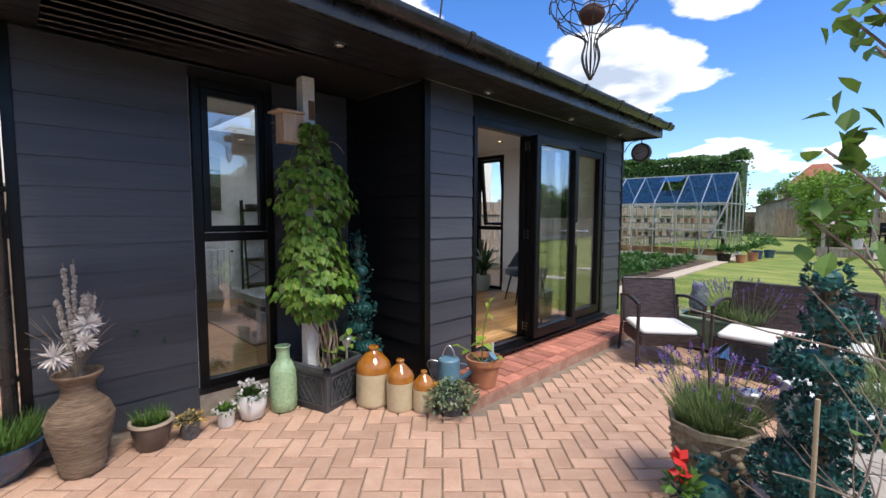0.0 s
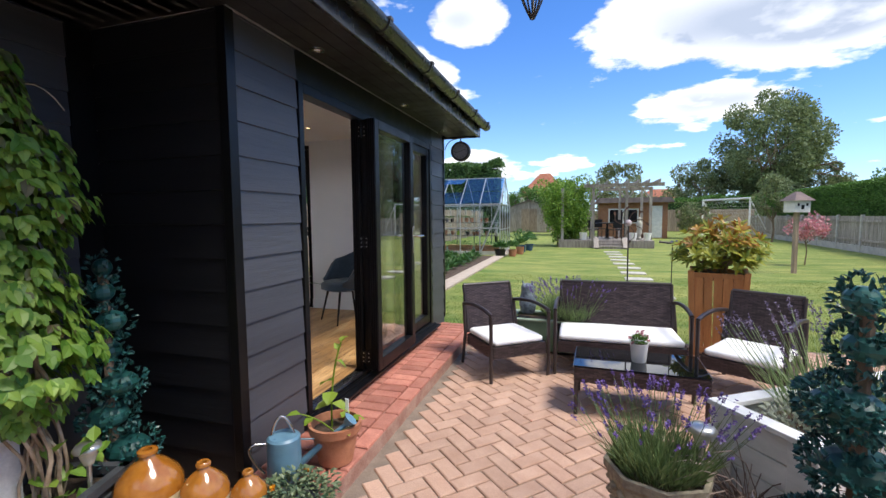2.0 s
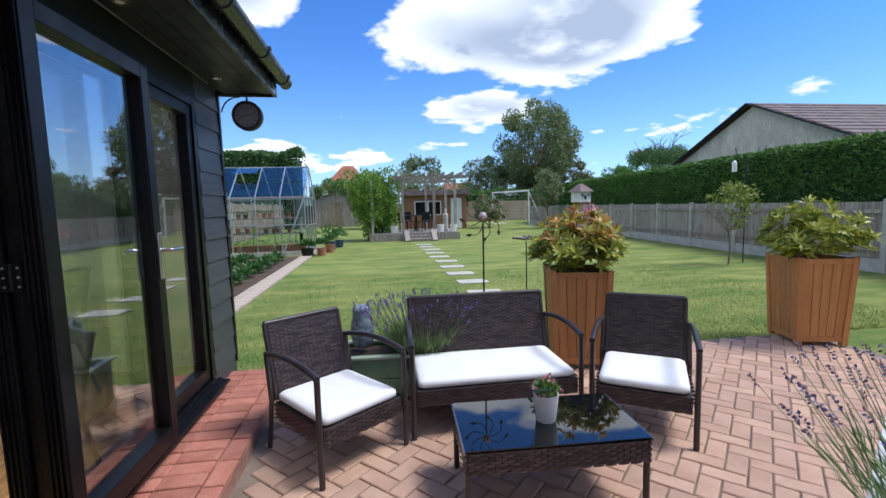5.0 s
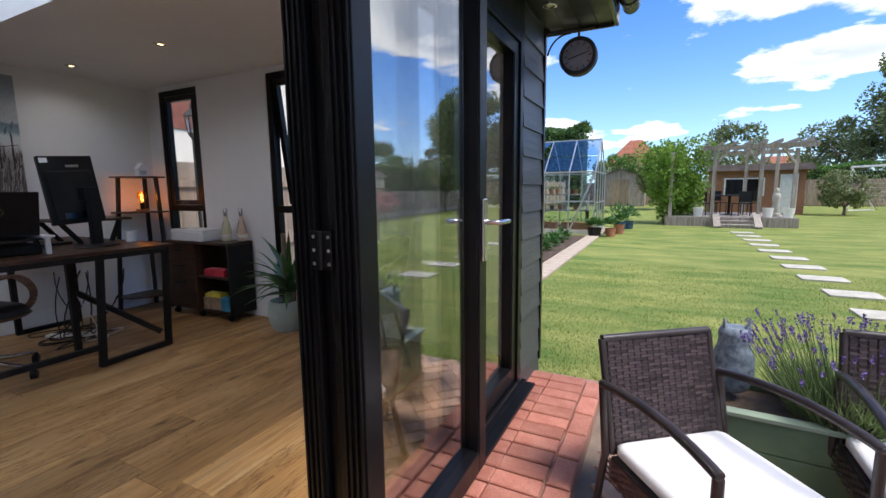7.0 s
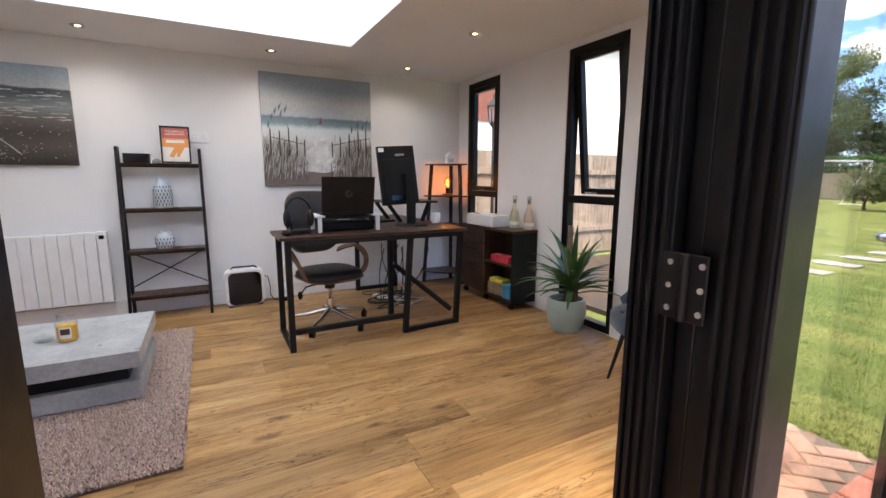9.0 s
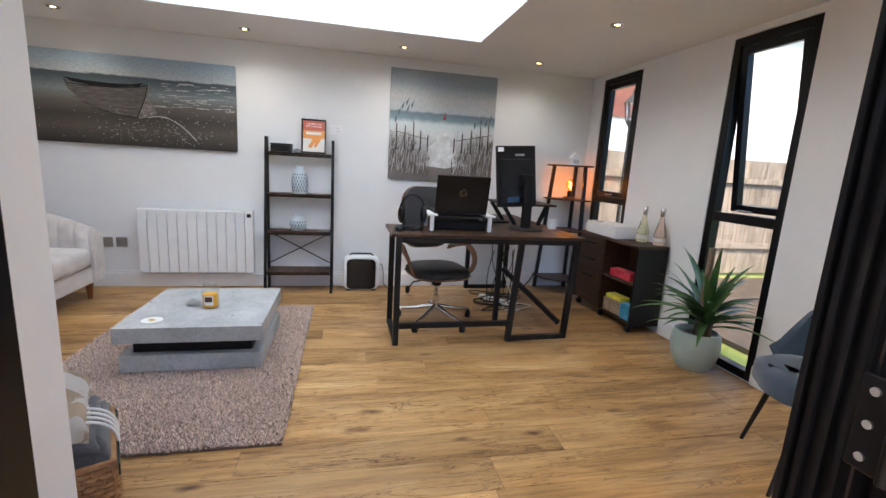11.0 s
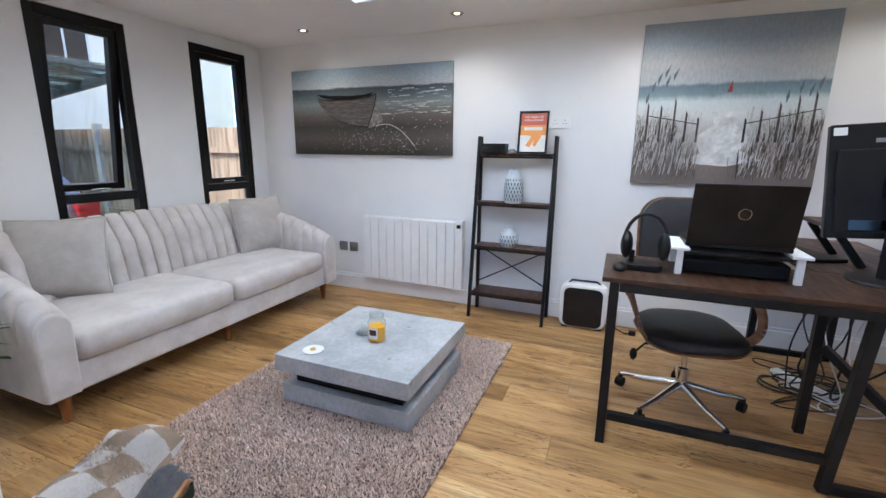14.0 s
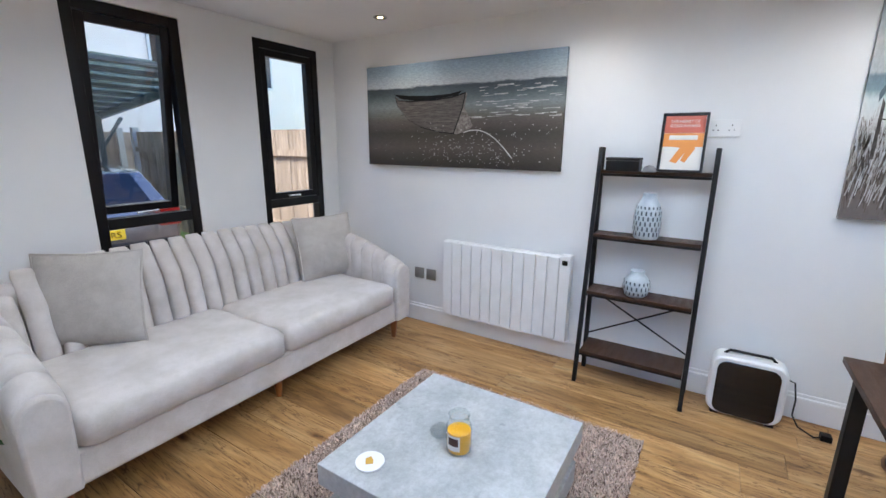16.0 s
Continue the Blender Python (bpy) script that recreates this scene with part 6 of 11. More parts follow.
def yucca(loc, label, h=0.55, n=34, pot=(0.15, 0.27), seed=2, length=0.52):
    y = thing("yucca_plant", label, "potted plant", loc)
    R, HH = pot
    part("pot", Mesh().lathe([(R * 0.72, 0), (R * 0.95, HH * 0.25), (R * 1.08, HH * 0.6), (R * 1.02, HH * 0.92), (R * 0.94, HH), (R * 0.86, HH), (R * 0.85, HH * 0.85)], 36), SAGE, y, "sage green glazed pot", smooth=50)
    part("soil", Mesh().lathe([(R * 0.84, HH * 0.84), (R * 0.3, HH * 0.88)], 20), SOIL, y)
    r = random.Random(seed)
    part("cane", Mesh().tube([(0, 0, HH * 0.8), (0.01, 0.0, HH + h * 0.4), (0.0, 0.01, HH + h)], [0.026, 0.022, 0.02], 10), BARK, y, "cut woody cane", smooth=60)
    part("short_cane", Mesh().tube([(0.05, 0.03, HH * 0.8), (0.06, 0.03, HH + 0.10)], [0.022, 0.02], 10), BARK, y, smooth=60)
    m = Mesh()
    for i in range(n):
        a = i * 2.399 + r.uniform(-0.3, 0.3)
        el = radians(r.uniform(8, 75))
        L = length * r.uniform(0.6, 1.0)
        base = Vector((0.03, 0.02, HH + r.uniform(0.02, 0.14)))
        pts, w = [], 0.023
        d = Vector((math.cos(a) * math.cos(el), math.sin(a) * math.cos(el), math.sin(el)))
        side = Vector((-math.sin(a), math.cos(a), 0))
        p = base.copy()
        vs, segs = [], 7
        for k in range(segs + 1):
            f = k / segs
            ww = w * (1 - f ** 2.2) * (0.6 + 0.8 * min(f * 4, 1)) * 0.8 + 0.0005
            vs += [p - side * ww + Vector((0, 0, ww * 0.4)), p, p + side * ww + Vector((0, 0, ww * 0.4))]
            p = p + d * L / segs
            d = (d + Vector((0, 0, -0.16 * (0.4 + f)))).normalized()
        fs = []
        for k in range(segs):
            o = 3 * k
            fs += [(o, o + 1, o + 4, o + 3), (o + 1, o + 2, o + 5, o + 4)]
        m.add(vs, fs)
    ob = part("leaves", m, YUC, y, "long narrow pointed leaves", smooth=60, kind="stuff", fix=False)
    return y


yucca((-2.02, 3.08, FL), "yucca with spiky leaves in a sage green pot on the floor", n=62, pot=(0.138, 0.25), length=0.50)
yucca((-1.30, -1.55, FL), "yucca with long arching leaves beside the sofa", h=0.7, n=44, pot=(0.16, 0.28), seed=9, length=0.62)

# blue tub chair
BLUE = mat("blue_grey_velvet", (0.022, 0.045, 0.075), 0.85, var=(0.04, 0.07, 0.105), scale=7, sheen=0.4, bump=0.2, bump_scale=300)
bc = thing("tub_chair", "blue-grey upholstered tub chair on thin black legs", "chair", (-0.98, 2.77, FL), -124)
vs, fs = [], []
na, nz = 26, 8
for side, th in ((0, 0.0), (1, 0.035)):
    for i in range(na + 1):
        a = radians(-125 + 250 * i / na)
        back = math.cos(a / 1.25) ** 2
        e = min(1.0, (125 - abs(math.degrees(a))) / 42)
        top = 0.47 + 0.22 * e * e * (3 - 2 * e) + 0.15 * back ** 1.5
        for k in range(nz + 1):
            f = k / nz
            z = 0.40 + (top - 0.40) * f
            rr = 0.245 + 0.07 * f ** 0.8 - th
            vs.append((-rr * math.cos(a) * 0.95, rr * math.sin(a), z))
W_ = (nz + 1)
o2 = (na + 1) * W_
for i in range(na):
    for k in range(nz):
        a = i * W_ + k
        fs += [(a, a + 1, a + W_ + 1, a + W_), (o2 + a, o2 + a + W_, o2 + a + W_ + 1, o2 + a + 1)]
    a = i * W_ + nz
    fs.append((a, o2 + a, o2 + a + W_, a + W_))
for a, b_ in ((0, 1), (na * W_, -1)):
    for k in range(nz):
        q = (a + k, o2 + a + k, o2 + a + k + 1, a + k + 1)
        fs.append(q)
part("shell", Mesh().add(vs, fs), BLUE, bc, smooth=60)
rings = [[(p[0] + 0.02, p[1], z) for p in rounded(0.50 - 2 * k, 0.46 - 2 * k, 0.18, 6)] for z, k in ((0.36, 0.05), (0.38, 0.0), (0.44, 0.0), (0.465, 0.03), (0.47, 0.09))]
part("seat", Mesh().loft(rings), BLUE, bc, smooth=60)
for sx, sy in ((1, 1), (1, -1), (-1, 1), (-1, -1)):
    part("leg", Mesh().tube([(sx * 0.15, sy * 0.15, 0.37), (sx * 0.22, sy * 0.21, 0.0)], [0.014, 0.008], 10), DARKMETAL, bc, smooth=60)

# basket with a folded throw, and a checked blanket
WICK = mat("willow", (0.28, 0.13, 0.05), 0.7, var=(0.45, 0.25, 0.11), scale=20, island=0.25)
bk = thing("wicker_basket", "square brown wicker basket with a dark cloth lining", "basket", (-1.42, -0.01, FL), 25)
X0, X1, Y0, Y1 = 0.0, 0.355, -0.23, 0.0
r = random.Random(4)
m = Mesh()
for j in range(15):
    z = 0.01 + j * 0.0165
    for (ax, ay), (bx_, by_) in (((X0, Y1), (X1, Y1)), ((X0, Y0), (X0, Y1)), ((X1, Y1), (X1, Y0))):
        L = math.hypot(bx_ - ax, by_ - ay)
        k = max(2, int(L / 0.035))
        pts = []
        for i in range(k * 2 + 1):
            f = i / (k * 2)
            ox = 0.006 * math.cos(math.pi * i + j * math.pi)
            nx, ny = (by_ - ay) / L, -(bx_ - ax) / L
            pts.append((ax + (bx_ - ax) * f - nx * ox, ay + (by_ - ay) * f - ny * ox, z))
        m.tube(pts, 0.0085, 5)
part("weave", m, WICK, bk, smooth=60)
m = Mesh()
for i in range(21):
    m.tube([(X0 + (X1 - X0) * i / 20, Y1, 0.0), (X0 + (X1 - X0) * i / 20, Y1, 0.25)], 0.005, 5)
for i in range(10):
    for x in (X0, X1):
        m.tube([(x, Y0 + (Y1 - Y0) * i / 9, 0.0), (x, Y0 + (Y1 - Y0) * i / 9, 0.25)], 0.005, 5)
part("stakes", m, WICK, bk)
LINING = mat("dark_green_cloth", (0.012, 0.03, 0.022), 0.85)
part("lining", Mesh().box(X0 - 0.014, Y0, 0.215, X0 - 0.009, Y1 + 0.012, 0.255).box(X0, Y1 + 0.012, 0.215, X1, Y1 + 0.017, 0.255).box(X0, Y0, 0.01, X1, Y0 + 0.01, 0.25), LINING, bk, "dark green cloth lining")
part("rim", Mesh().tube([(X0, Y0, 0.262), (X0, Y1, 0.262), (X1, Y1, 0.262), (X1, Y0, 0.262)], 0.012, 8), WICK, bk, smooth=60)
CHAR = mat("charcoal_knit", (0.045, 0.047, 0.055), 0.95, var=(0.08, 0.082, 0.09), scale=30, bump=1.0, bump_scale=130, sheen=0.3)
th = thing("folded_throw", "folded charcoal knitted throw lying on the basket", "blanket", (-1.42, -0.02, FL + 0.270), 25)


def cloth(x0, x1, y0, y1, z, thick, seed, amp=0.008):
    rr = random.Random(seed)
    nx, ny = 22, 16
    ph = [rr.uniform(0, 6) for _ in range(4)]
    vs, fs = [], []
    for lay in (0, 1):
        for i in range(nx + 1):
            for j in range(ny + 1):
                u, v = i / nx, j / ny
                e = min(u, 1 - u, v, 1 - v)
                q = min(1, e * 9) ** 0.5
                w = amp * (math.sin(u * 9 + ph[0]) + math.sin(v * 7 + ph[1] + u * 4)) + noise.noise(Vector((u * 4, v * 4, seed))) * amp * 1.5
                vs.append((x0 + (x1 - x0) * u, y0 + (y1 - y0) * v, z + (thick * q + w if lay else -thick * (1 - q) * 0.3 + w * 0.5)))
    o = (nx + 1) * (ny + 1)
    for i in range(nx):
        for j in range(ny):
            a = i * (ny + 1) + j
            fs += [(o + a, o + a + ny + 1, o + a + ny + 2, o + a + 1), (a, a + 1, a + ny + 2, a + ny + 1)]
    edge = [i * (ny + 1) for i in range(nx + 1)] + [nx * (ny + 1) + j for j in range(1, ny + 1)] + [i * (ny + 1) + ny for i in range(nx - 1, -1, -1)] + [j for j in range(ny - 1, 0, -1)]
    for a, b_ in zip(edge, edge[1:] + edge[:1]):
        fs.append((a, b_, o + b_, o + a))
    return Mesh().add(vs, fs)


part("lower_fold", cloth(-0.03, 0.355, -0.24, 0.005, 0.0, 0.04, 1), CHAR, th, smooth=80)
part("upper_fold", cloth(-0.02, 0.355, -0.24, -0.02, 0.040, 0.028, 2), CHAR, th, smooth=80)
CHECK = bpy.data.materials.new("checked_fleece")
CHECK.use_nodes = True
n_, l_ = CHECK.node_tree.nodes, CHECK.node_tree.links
tc, mp, ck = n_.new("ShaderNodeTexCoord"), n_.new("ShaderNodeMapping"), n_.new("ShaderNodeTexChecker")
mp.inputs["Rotation"].default_value = (0, 0, radians(22))
l_.new(tc.outputs["Object"], mp.inputs[0])
ns = n_.new("ShaderNodeTexNoise")
ns.inputs["Scale"].default_value = 60
va = n_.new("ShaderNodeVectorMath")
va.operation = "MULTIPLY_ADD"
va.inputs[1].default_value = (0.02, 0.02, 0)
l_.new(ns.outputs["Color"], va.inputs[0])
l_.new(mp.outputs[0], va.inputs[2])
l_.new(va.outputs[0], ck.inputs["Vector"])
ck.inputs["Scale"].default_value = 10.0
ck.inputs["Color1"].default_value, ck.inputs["Color2"].default_value = (0.82, 0.77, 0.73, 1), (0.50, 0.37, 0.26, 1)
l_.new(ck.outputs[0], n_["Principled BSDF"].inputs["Base Color"])
n_["Principled BSDF"].inputs["Roughness"].default_value = 0.95
bp = n_.new("ShaderNodeBump")
ns2 = n_.new("ShaderNodeTexNoise")
ns2.inputs["Scale"].default_value, ns2.inputs["Detail"].default_value = 120, 6
bp.inputs["Strength"].default_value, bp.inputs["Distance"].default_value = 1.0, 0.01
l_.new(ns2.outputs["Fac"], bp.inputs["Height"])
l_.new(bp.outputs[0], n_["Principled BSDF"].inputs["Normal"])
bl = thing("checked_blanket", "fluffy cream and beige checked blanket on the folded throw", "blanket", (-1.42, -0.035, FL + 0.345), 25)
part("fold", cloth(-0.10, 0.345, -0.25, -0.03, 0.0, 0.055, 3, 0.012), CHECK, bl, smooth=80)
fz = Mesh()
for i in range(1800):
    u, v = r.uniform(-0.10, 0.345), r.uniform(-0.25, -0.03)
    a = r.uniform(0, 6.28)
    e = min(1, min(u + 0.10, 0.345 - u, v + 0.25, -0.03 - v) * 12 + 0.05) ** 0.5
    p = Vector((u, v, 0.055 * e + 0.005))
    fz.add([p, p + Vector((0.004, 0, 0)), p + Vector((0.008 * math.cos(a), 0.008 * math.sin(a), 0.014))], [(0, 1, 2)])
part("fleece", fz, CHECK, bl, kind="stuff", fix=False)
m = Mesh()
for k in range(4):
    x, y = 0.20 + 0.03 * k, -0.035
    m.tube(arc((x, y, 0.03), (x + 0.03, y + 0.07, 0.03), (x - 0.04, y + 0.075, -0.08), 8), 0.0045, 6)
part("tassel_cord", m, WHITEPL, bl, "white twisted tassel cord", smooth=60)

# ---- on the patio ----
RATTAN = bpy.data.materials.new("brown_rattan")
RATTAN.use_nodes = True
n_, l_ = RATTAN.node_tree.nodes, RATTAN.node_tree.links
b_ = n_["Principled BSDF"]
b_.inputs["Roughness"].default_value = 0.42
oi = n_.new("ShaderNodeNewGeometry")
rp = n_.new("ShaderNodeValToRGB")
rp.color_ramp.elements[0].color, rp.color_ramp.elements[1].color = (0.028, 0.019, 0.020, 1), (0.085, 0.060, 0.062, 1)
l_.new(oi.outputs["Random Per Island"], rp.inputs[0])
l_.new(rp.outputs[0], b_.inputs["Base Color"])
BROWNM = mat("dark_brown_metal", (0.030, 0.022, 0.022), 0.35, var=(0.045, 0.035, 0.035), scale=8)
CUSH = mat("white_seat_cloth", (0.78, 0.78, 0.78), 0.9, var=(0.83, 0.83, 0.84), scale=5, bump=0.3, bump_scale=200, fine=0.04)


def weave(m, origin, u, v, w, h, cell=0.012, depth=0.004, seed=1):
    """A woven panel: over-and-under flat strands."""
    origin, u, v = Vector(origin), Vector(u), Vector(v)
    nrm = u.cross(v).normalized()
    rows = max(2, int(h / cell))
    cols = max(2, int(w / (cell * 2.4)))
    cw, ch = w / cols, h / rows
    for j in range(rows):
        for i in range(cols):
            if (i + j) % 2:
                continue
            a = origin + u * (i * cw - cw * 0.38) + v * (j * ch + ch * 0.06)
            wv, hv = u * cw * 1.76, v * ch * 0.88
            mid = nrm * depth
            x0 = origin
            q = [a, a + wv * 0.5 + mid, a + wv, a + hv, a + wv * 0.5 + hv + mid, a + wv + hv]
            lim = []
            for p in q:
                d = (p - x0).dot(u)
                lim.append(p - u * (d - min(max(d, 0), w)))
            m.add(lim, [(0, 1, 4, 3), (1, 2, 5, 4)])


def rattan_seat(name, label, cat_, loc, rz, W, group=""):
    """Local: x across, +y the back. W: width over the arms."""
    s = thing(name, label, cat_, loc, rz, group)
    D, SH, BH, AH = 0.56, 0.30, 0.735, 0.575
    hw = W / 2
    inner = hw - 0.035
    # frame legs and arms
    for sx in (-1, 1):
        x = sx * (hw - 0.012)
        part("front_leg", Mesh().tube([(x, -D / 2, 0), (x, -D / 2, AH - 0.01)], 0.016, 8), BROWNM, s, smooth=50)
        part("back_leg", Mesh().tube([(x * 0.99, D / 2 + 0.03, 0), (x * 0.985, D / 2 - 0.03, SH), (x * 0.96, D / 2 + 0.02, AH)], 0.015, 8), BROWNM, s, smooth=50)
        part("arm", Mesh().tube(arc((x, -D / 2 - 0.005, AH - 0.005), (x, -D / 2 + 0.25, AH + 0.065), (x * 0.96, D / 2 + 0.02, AH - 0.005), 10), 0.017, 8), BROWNM, s, smooth=60)
    # back panel leans back
    lean = Vector((0, 0.24, 1)).normalized()
    bw = inner * 2 - 0.02
    o = Vector((bw / 2, D / 2 - 0.045, SH + 0.0))
    bh = (BH - SH) / lean.z
    m = Mesh()
    weave(m, o, (-1, 0, 0), lean, bw, bh, seed=2)
    m2 = Mesh()
    weave(m2, Vector((-bw / 2, D / 2 - 0.020, SH)), (1, 0, 0), lean, bw, bh)
    part("backrest_weave", m, RATTAN, s, kind="stuff", fix=False)
    part("backrest_rear_weave", m2, RATTAN, s, kind="stuff", fix=False)
    top = o + lean * bh
    m = Mesh().tube([(-bw / 2, top.y + 0.012, top.z), (bw / 2, top.y + 0.012, top.z)], 0.017, 8)
    m.tube([(-bw / 2, o.y + 0.012, o.z), (-bw / 2, top.y + 0.012, top.z)], 0.015, 8).tube([(bw / 2, o.y + 0.012, o.z), (bw / 2, top.y + 0.012, top.z)], 0.015, 8)
    part("backrest_frame", m, BROWNM, s, smooth=50)
    m = Mesh()
    rot = Matrix.Translation((0, D / 2 - 0.026, SH)) @ Matrix.Rotation(-math.atan(0.24), 4, "X")
    m.box(-bw / 2, -0.002, 0, bw / 2, 0.002, bh, rot)
    part("backrest_core", m, BROWNM, s)
    # apron round the seat
    az = SH - 0.10
    m = Mesh()
    weave(m, (-inner, -D / 2 - 0.002, az), (1, 0, 0), (0, 0, 1), inner * 2, 0.10)
    for sx in (-1, 1):
        weave(m, (sx * (inner + 0.012), -D / 2 if sx > 0 else D / 2 - 0.03, az), (0, 1 if sx > 0 else -1, 0), (0, 0, 1), D - 0.03, 0.10)
    part("seat_apron", m, RATTAN, s, kind="stuff", fix=False)
    m = Mesh().box(-inner, -D / 2 + 0.004, az, inner, D / 2 - 0.04, SH - 0.004)
    part("seat_frame", m, BROWNM, s, bevel=0.004)
    rings = []
    k0 = inner - 0.012
    for z, k in ((SH, 0.012), (SH + 0.012, 0.0), (SH + 0.038, 0.0), (SH + 0.050, 0.014), (SH + 0.054, 0.05)):
        rings.append([(p[0], p[1], z) for p in rounded(2 * (k0 - k), D - 0.05 - 2 * k, 0.035, 4, 0, -0.012)])
    part("seat_pad", Mesh().loft(rings), CUSH, s, "white seat pad", smooth=60)
    return s


c1 = rattan_seat("garden_armchair", "brown rattan armchair with white seat pad by the brick step", "garden chair", (0.95, 2.19, 0), 38, 0.585, "rattan garden furniture")
rattan_seat("garden_armchair", "brown rattan armchair with white seat pad by the slatted planter", "garden chair", (2.87, 2.15, 0), -34, 0.585, "rattan garden furniture")
rattan_seat("garden_sofa", "dark brown rattan two-seat sofa with a white seat pad", "garden sofa", (1.93, 2.46, 0), 0, 1.09, "rattan garden furniture")

# low table with a black glass top
t = thing("garden_table", "dark brown rattan coffee table with a black glass top", "garden table", (1.99, 1.615, 0), -3)
tw, td, th_ = 0.42, 0.235, 0.352
m = Mesh()
for o, u, w in (((-tw, -td, 0.235), (1, 0, 0), 2 * tw), ((tw, td, 0.235), (-1, 0, 0), 2 * tw), ((tw, -td, 0.235), (0, 1, 0), 2 * td), ((-tw, td, 0.235), (0, -1, 0), 2 * td)):
    weave(m, o, u, (0, 0, 1), w, 0.105)
part("apron", m, RATTAN, t, kind="stuff", fix=False)
part("table_frame", Mesh().box(-tw + 0.004, -td + 0.004, 0.24, tw - 0.004, td - 0.004, 0.338), BROWNM, t)
for sx in (-1, 1):
    for sy in (-1, 1):
        part("leg", Mesh().tube([(sx * (tw - 0.015), sy * (td - 0.015), 0), (sx * (tw - 0.015), sy * (td - 0.015), 0.24)], 0.015, 8), BROWNM, t, smooth=50)
BGLASS = mat("black_glass", (0.004, 0.005, 0.006), 0.02, spec=0.6, coat=0.4)
part("glass_top", Mesh().box(-tw, -td, 0.346, tw, td, 0.352), BGLASS, t, "black mirror-like glass top", bevel=0.001)
part("edge_trim", Mesh().bar((-tw - 0.003, -td, 0.343), (-tw - 0.003, td, 0.343), 0.008, 0.014).bar((tw + 0.003, -td, 0.343), (tw + 0.003, td, 0.343), 0.008, 0.014), mat("grey_trim", (0.30, 0.30, 0.32), 0.3, 1.0), t)

WHITECER = mat("white_glazed_pot", (0.78, 0.78, 0.77), 0.35, var=(0.72, 0.72, 0.70), scale=9)


def tuft(m, c, n, length, spread, width, r, up=0.7, simple=True, fold=0.2, droop=0.1):
    c = Vector(c)
    for i in range(n):
        d = rand_dir(r)
        d.z = abs(d.z) * up + 0.15
        d.normalize()
        p = c + Vector((d.x, d.y, d.z * 0.7)) * spread * r.random() ** 0.4
        v, f = leaf_verts(p, (d + rand_dir(r) * 0.5), Vector((0, 0, 1)) + rand_dir(r) * 0.4, length * r.uniform(0.6, 1.1), width * r.uniform(0.7, 1.1), fold, droop, simple)
        m.add(v, f)


def blooms(m, pts, size, r):
    for p in pts:
        p = Vector(p)
        for k in range(7):
            d = rand_dir(r)
            v, f = leaf_verts(p, d, rand_dir(r), size, size * 0.8, 0.1, 0, True)
            m.add(v, f)


GREEN = leafy("fresh_leaf", (0.05, 0.13, 0.02), (0.14, 0.26, 0.045), 0.3)
DEEP = leafy("deep_leaf", (0.025, 0.07, 0.015), (0.08, 0.15, 0.035), 0.2)
PINK = leafy("pink_petal", (0.50, 0.14, 0.20), (0.75, 0.42, 0.45), 0.2)
WHITEP = leafy("white_petal", (0.72, 0.68, 0.66), (0.82, 0.78, 0.76), 0.2)
YELLOWP = leafy("yellow_petal", (0.60, 0.36, 0.05), (0.75, 0.6, 0.2), 0.2)
REDP = leafy("red_petal", (0.55, 0.015, 0.02), (0.70, 0.04, 0.03), 0.2)


def potted(name, label, loc, prof, potmat, potlabel, leaf_mat, n, length, spread, width, seed, petals=None, npet=0, psize=0.012, soil=0.8, lift=0.0, group="", simple=True, up=0.7):
    g = thing(name, label, "potted plant", loc, 0, group)
    r = random.Random(seed)
    part("pot", Mesh().lathe(prof, 32), potmat, g, potlabel, smooth=45)
    top = max(z for _, z in prof)
    rr = prof[-1][0]
    part("soil", Mesh().lathe([(rr * 0.98, top * soil + 0.001), (rr * 0.3, top * soil + 0.006)], 16), SOIL, g)
    m = Mesh()
    tuft(m, (0, 0, top * soil + lift), n, length, spread, width, r, up, simple)
    part("leaves", m, leaf_mat, g, kind="stuff", fix=False)
    if petals:
        m = Mesh()
        pts = []
        for i in range(npet):
            d = rand_dir(r)
            d.z = abs(d.z)
            pts.append(Vector((0, 0, top * soil + lift)) + d * (spread + length * 0.75) * r.uniform(0.75, 1.0))
        blooms(m, pts, psize, r)
        part("flowers", m, petals, g, kind="stuff", fix=False)
    return g


cyl_pot = lambda r0, r1, h: [(r0, 0), (r0 + 0.003, 0.004), (r1, h), (r1 - 0.006, h), (r1 - 0.008, h * 0.8)]
potted("table_plant", "small pink flowering plant in a white pot on the glass table", (2.0, 1.605, 0.352), cyl_pot(0.045, 0.062, 0.135), WHITECER, "plain white tapered pot", GREEN, 260, 0.035, 0.055, 0.012, 3, PINK, 9, 0.020, 0.85, 0.03)

# jars along the recessed wall
GREENCER = mat("crackled_green_glaze", (0.24, 0.40, 0.22), 0.35, var=(0.40, 0.52, 0.33), scale=40, amount=0.5, bump=0.8, bump_scale=60, fine=0.2)
j = thing("green_jar", "tall green crackle-glazed ceramic jar", "jar", (-0.52, -0.885, 0))
part("body", Mesh().lathe([(0.075, 0), (0.088, 0.01), (0.091, 0.08), (0.090, 0.27), (0.084, 0.31), (0.060, 0.345), (0.047, 0.365), (0.043, 0.42), (0.047, 0.445), (0.055, 0.455), (0.050, 0.462), (0.036, 0.455), (0.034, 0.40)], 36), GREENCER, j, smooth=50)
STONE = mat("cream_stoneware", (0.50, 0.42, 0.27), 0.3, var=(0.58, 0.50, 0.34), scale=9, fine=0.05, coat=0.4)
AMBERG = mat("amber_glaze", (0.30, 0.105, 0.012), 0.15, var=(0.42, 0.17, 0.03), scale=12, coat=0.8)
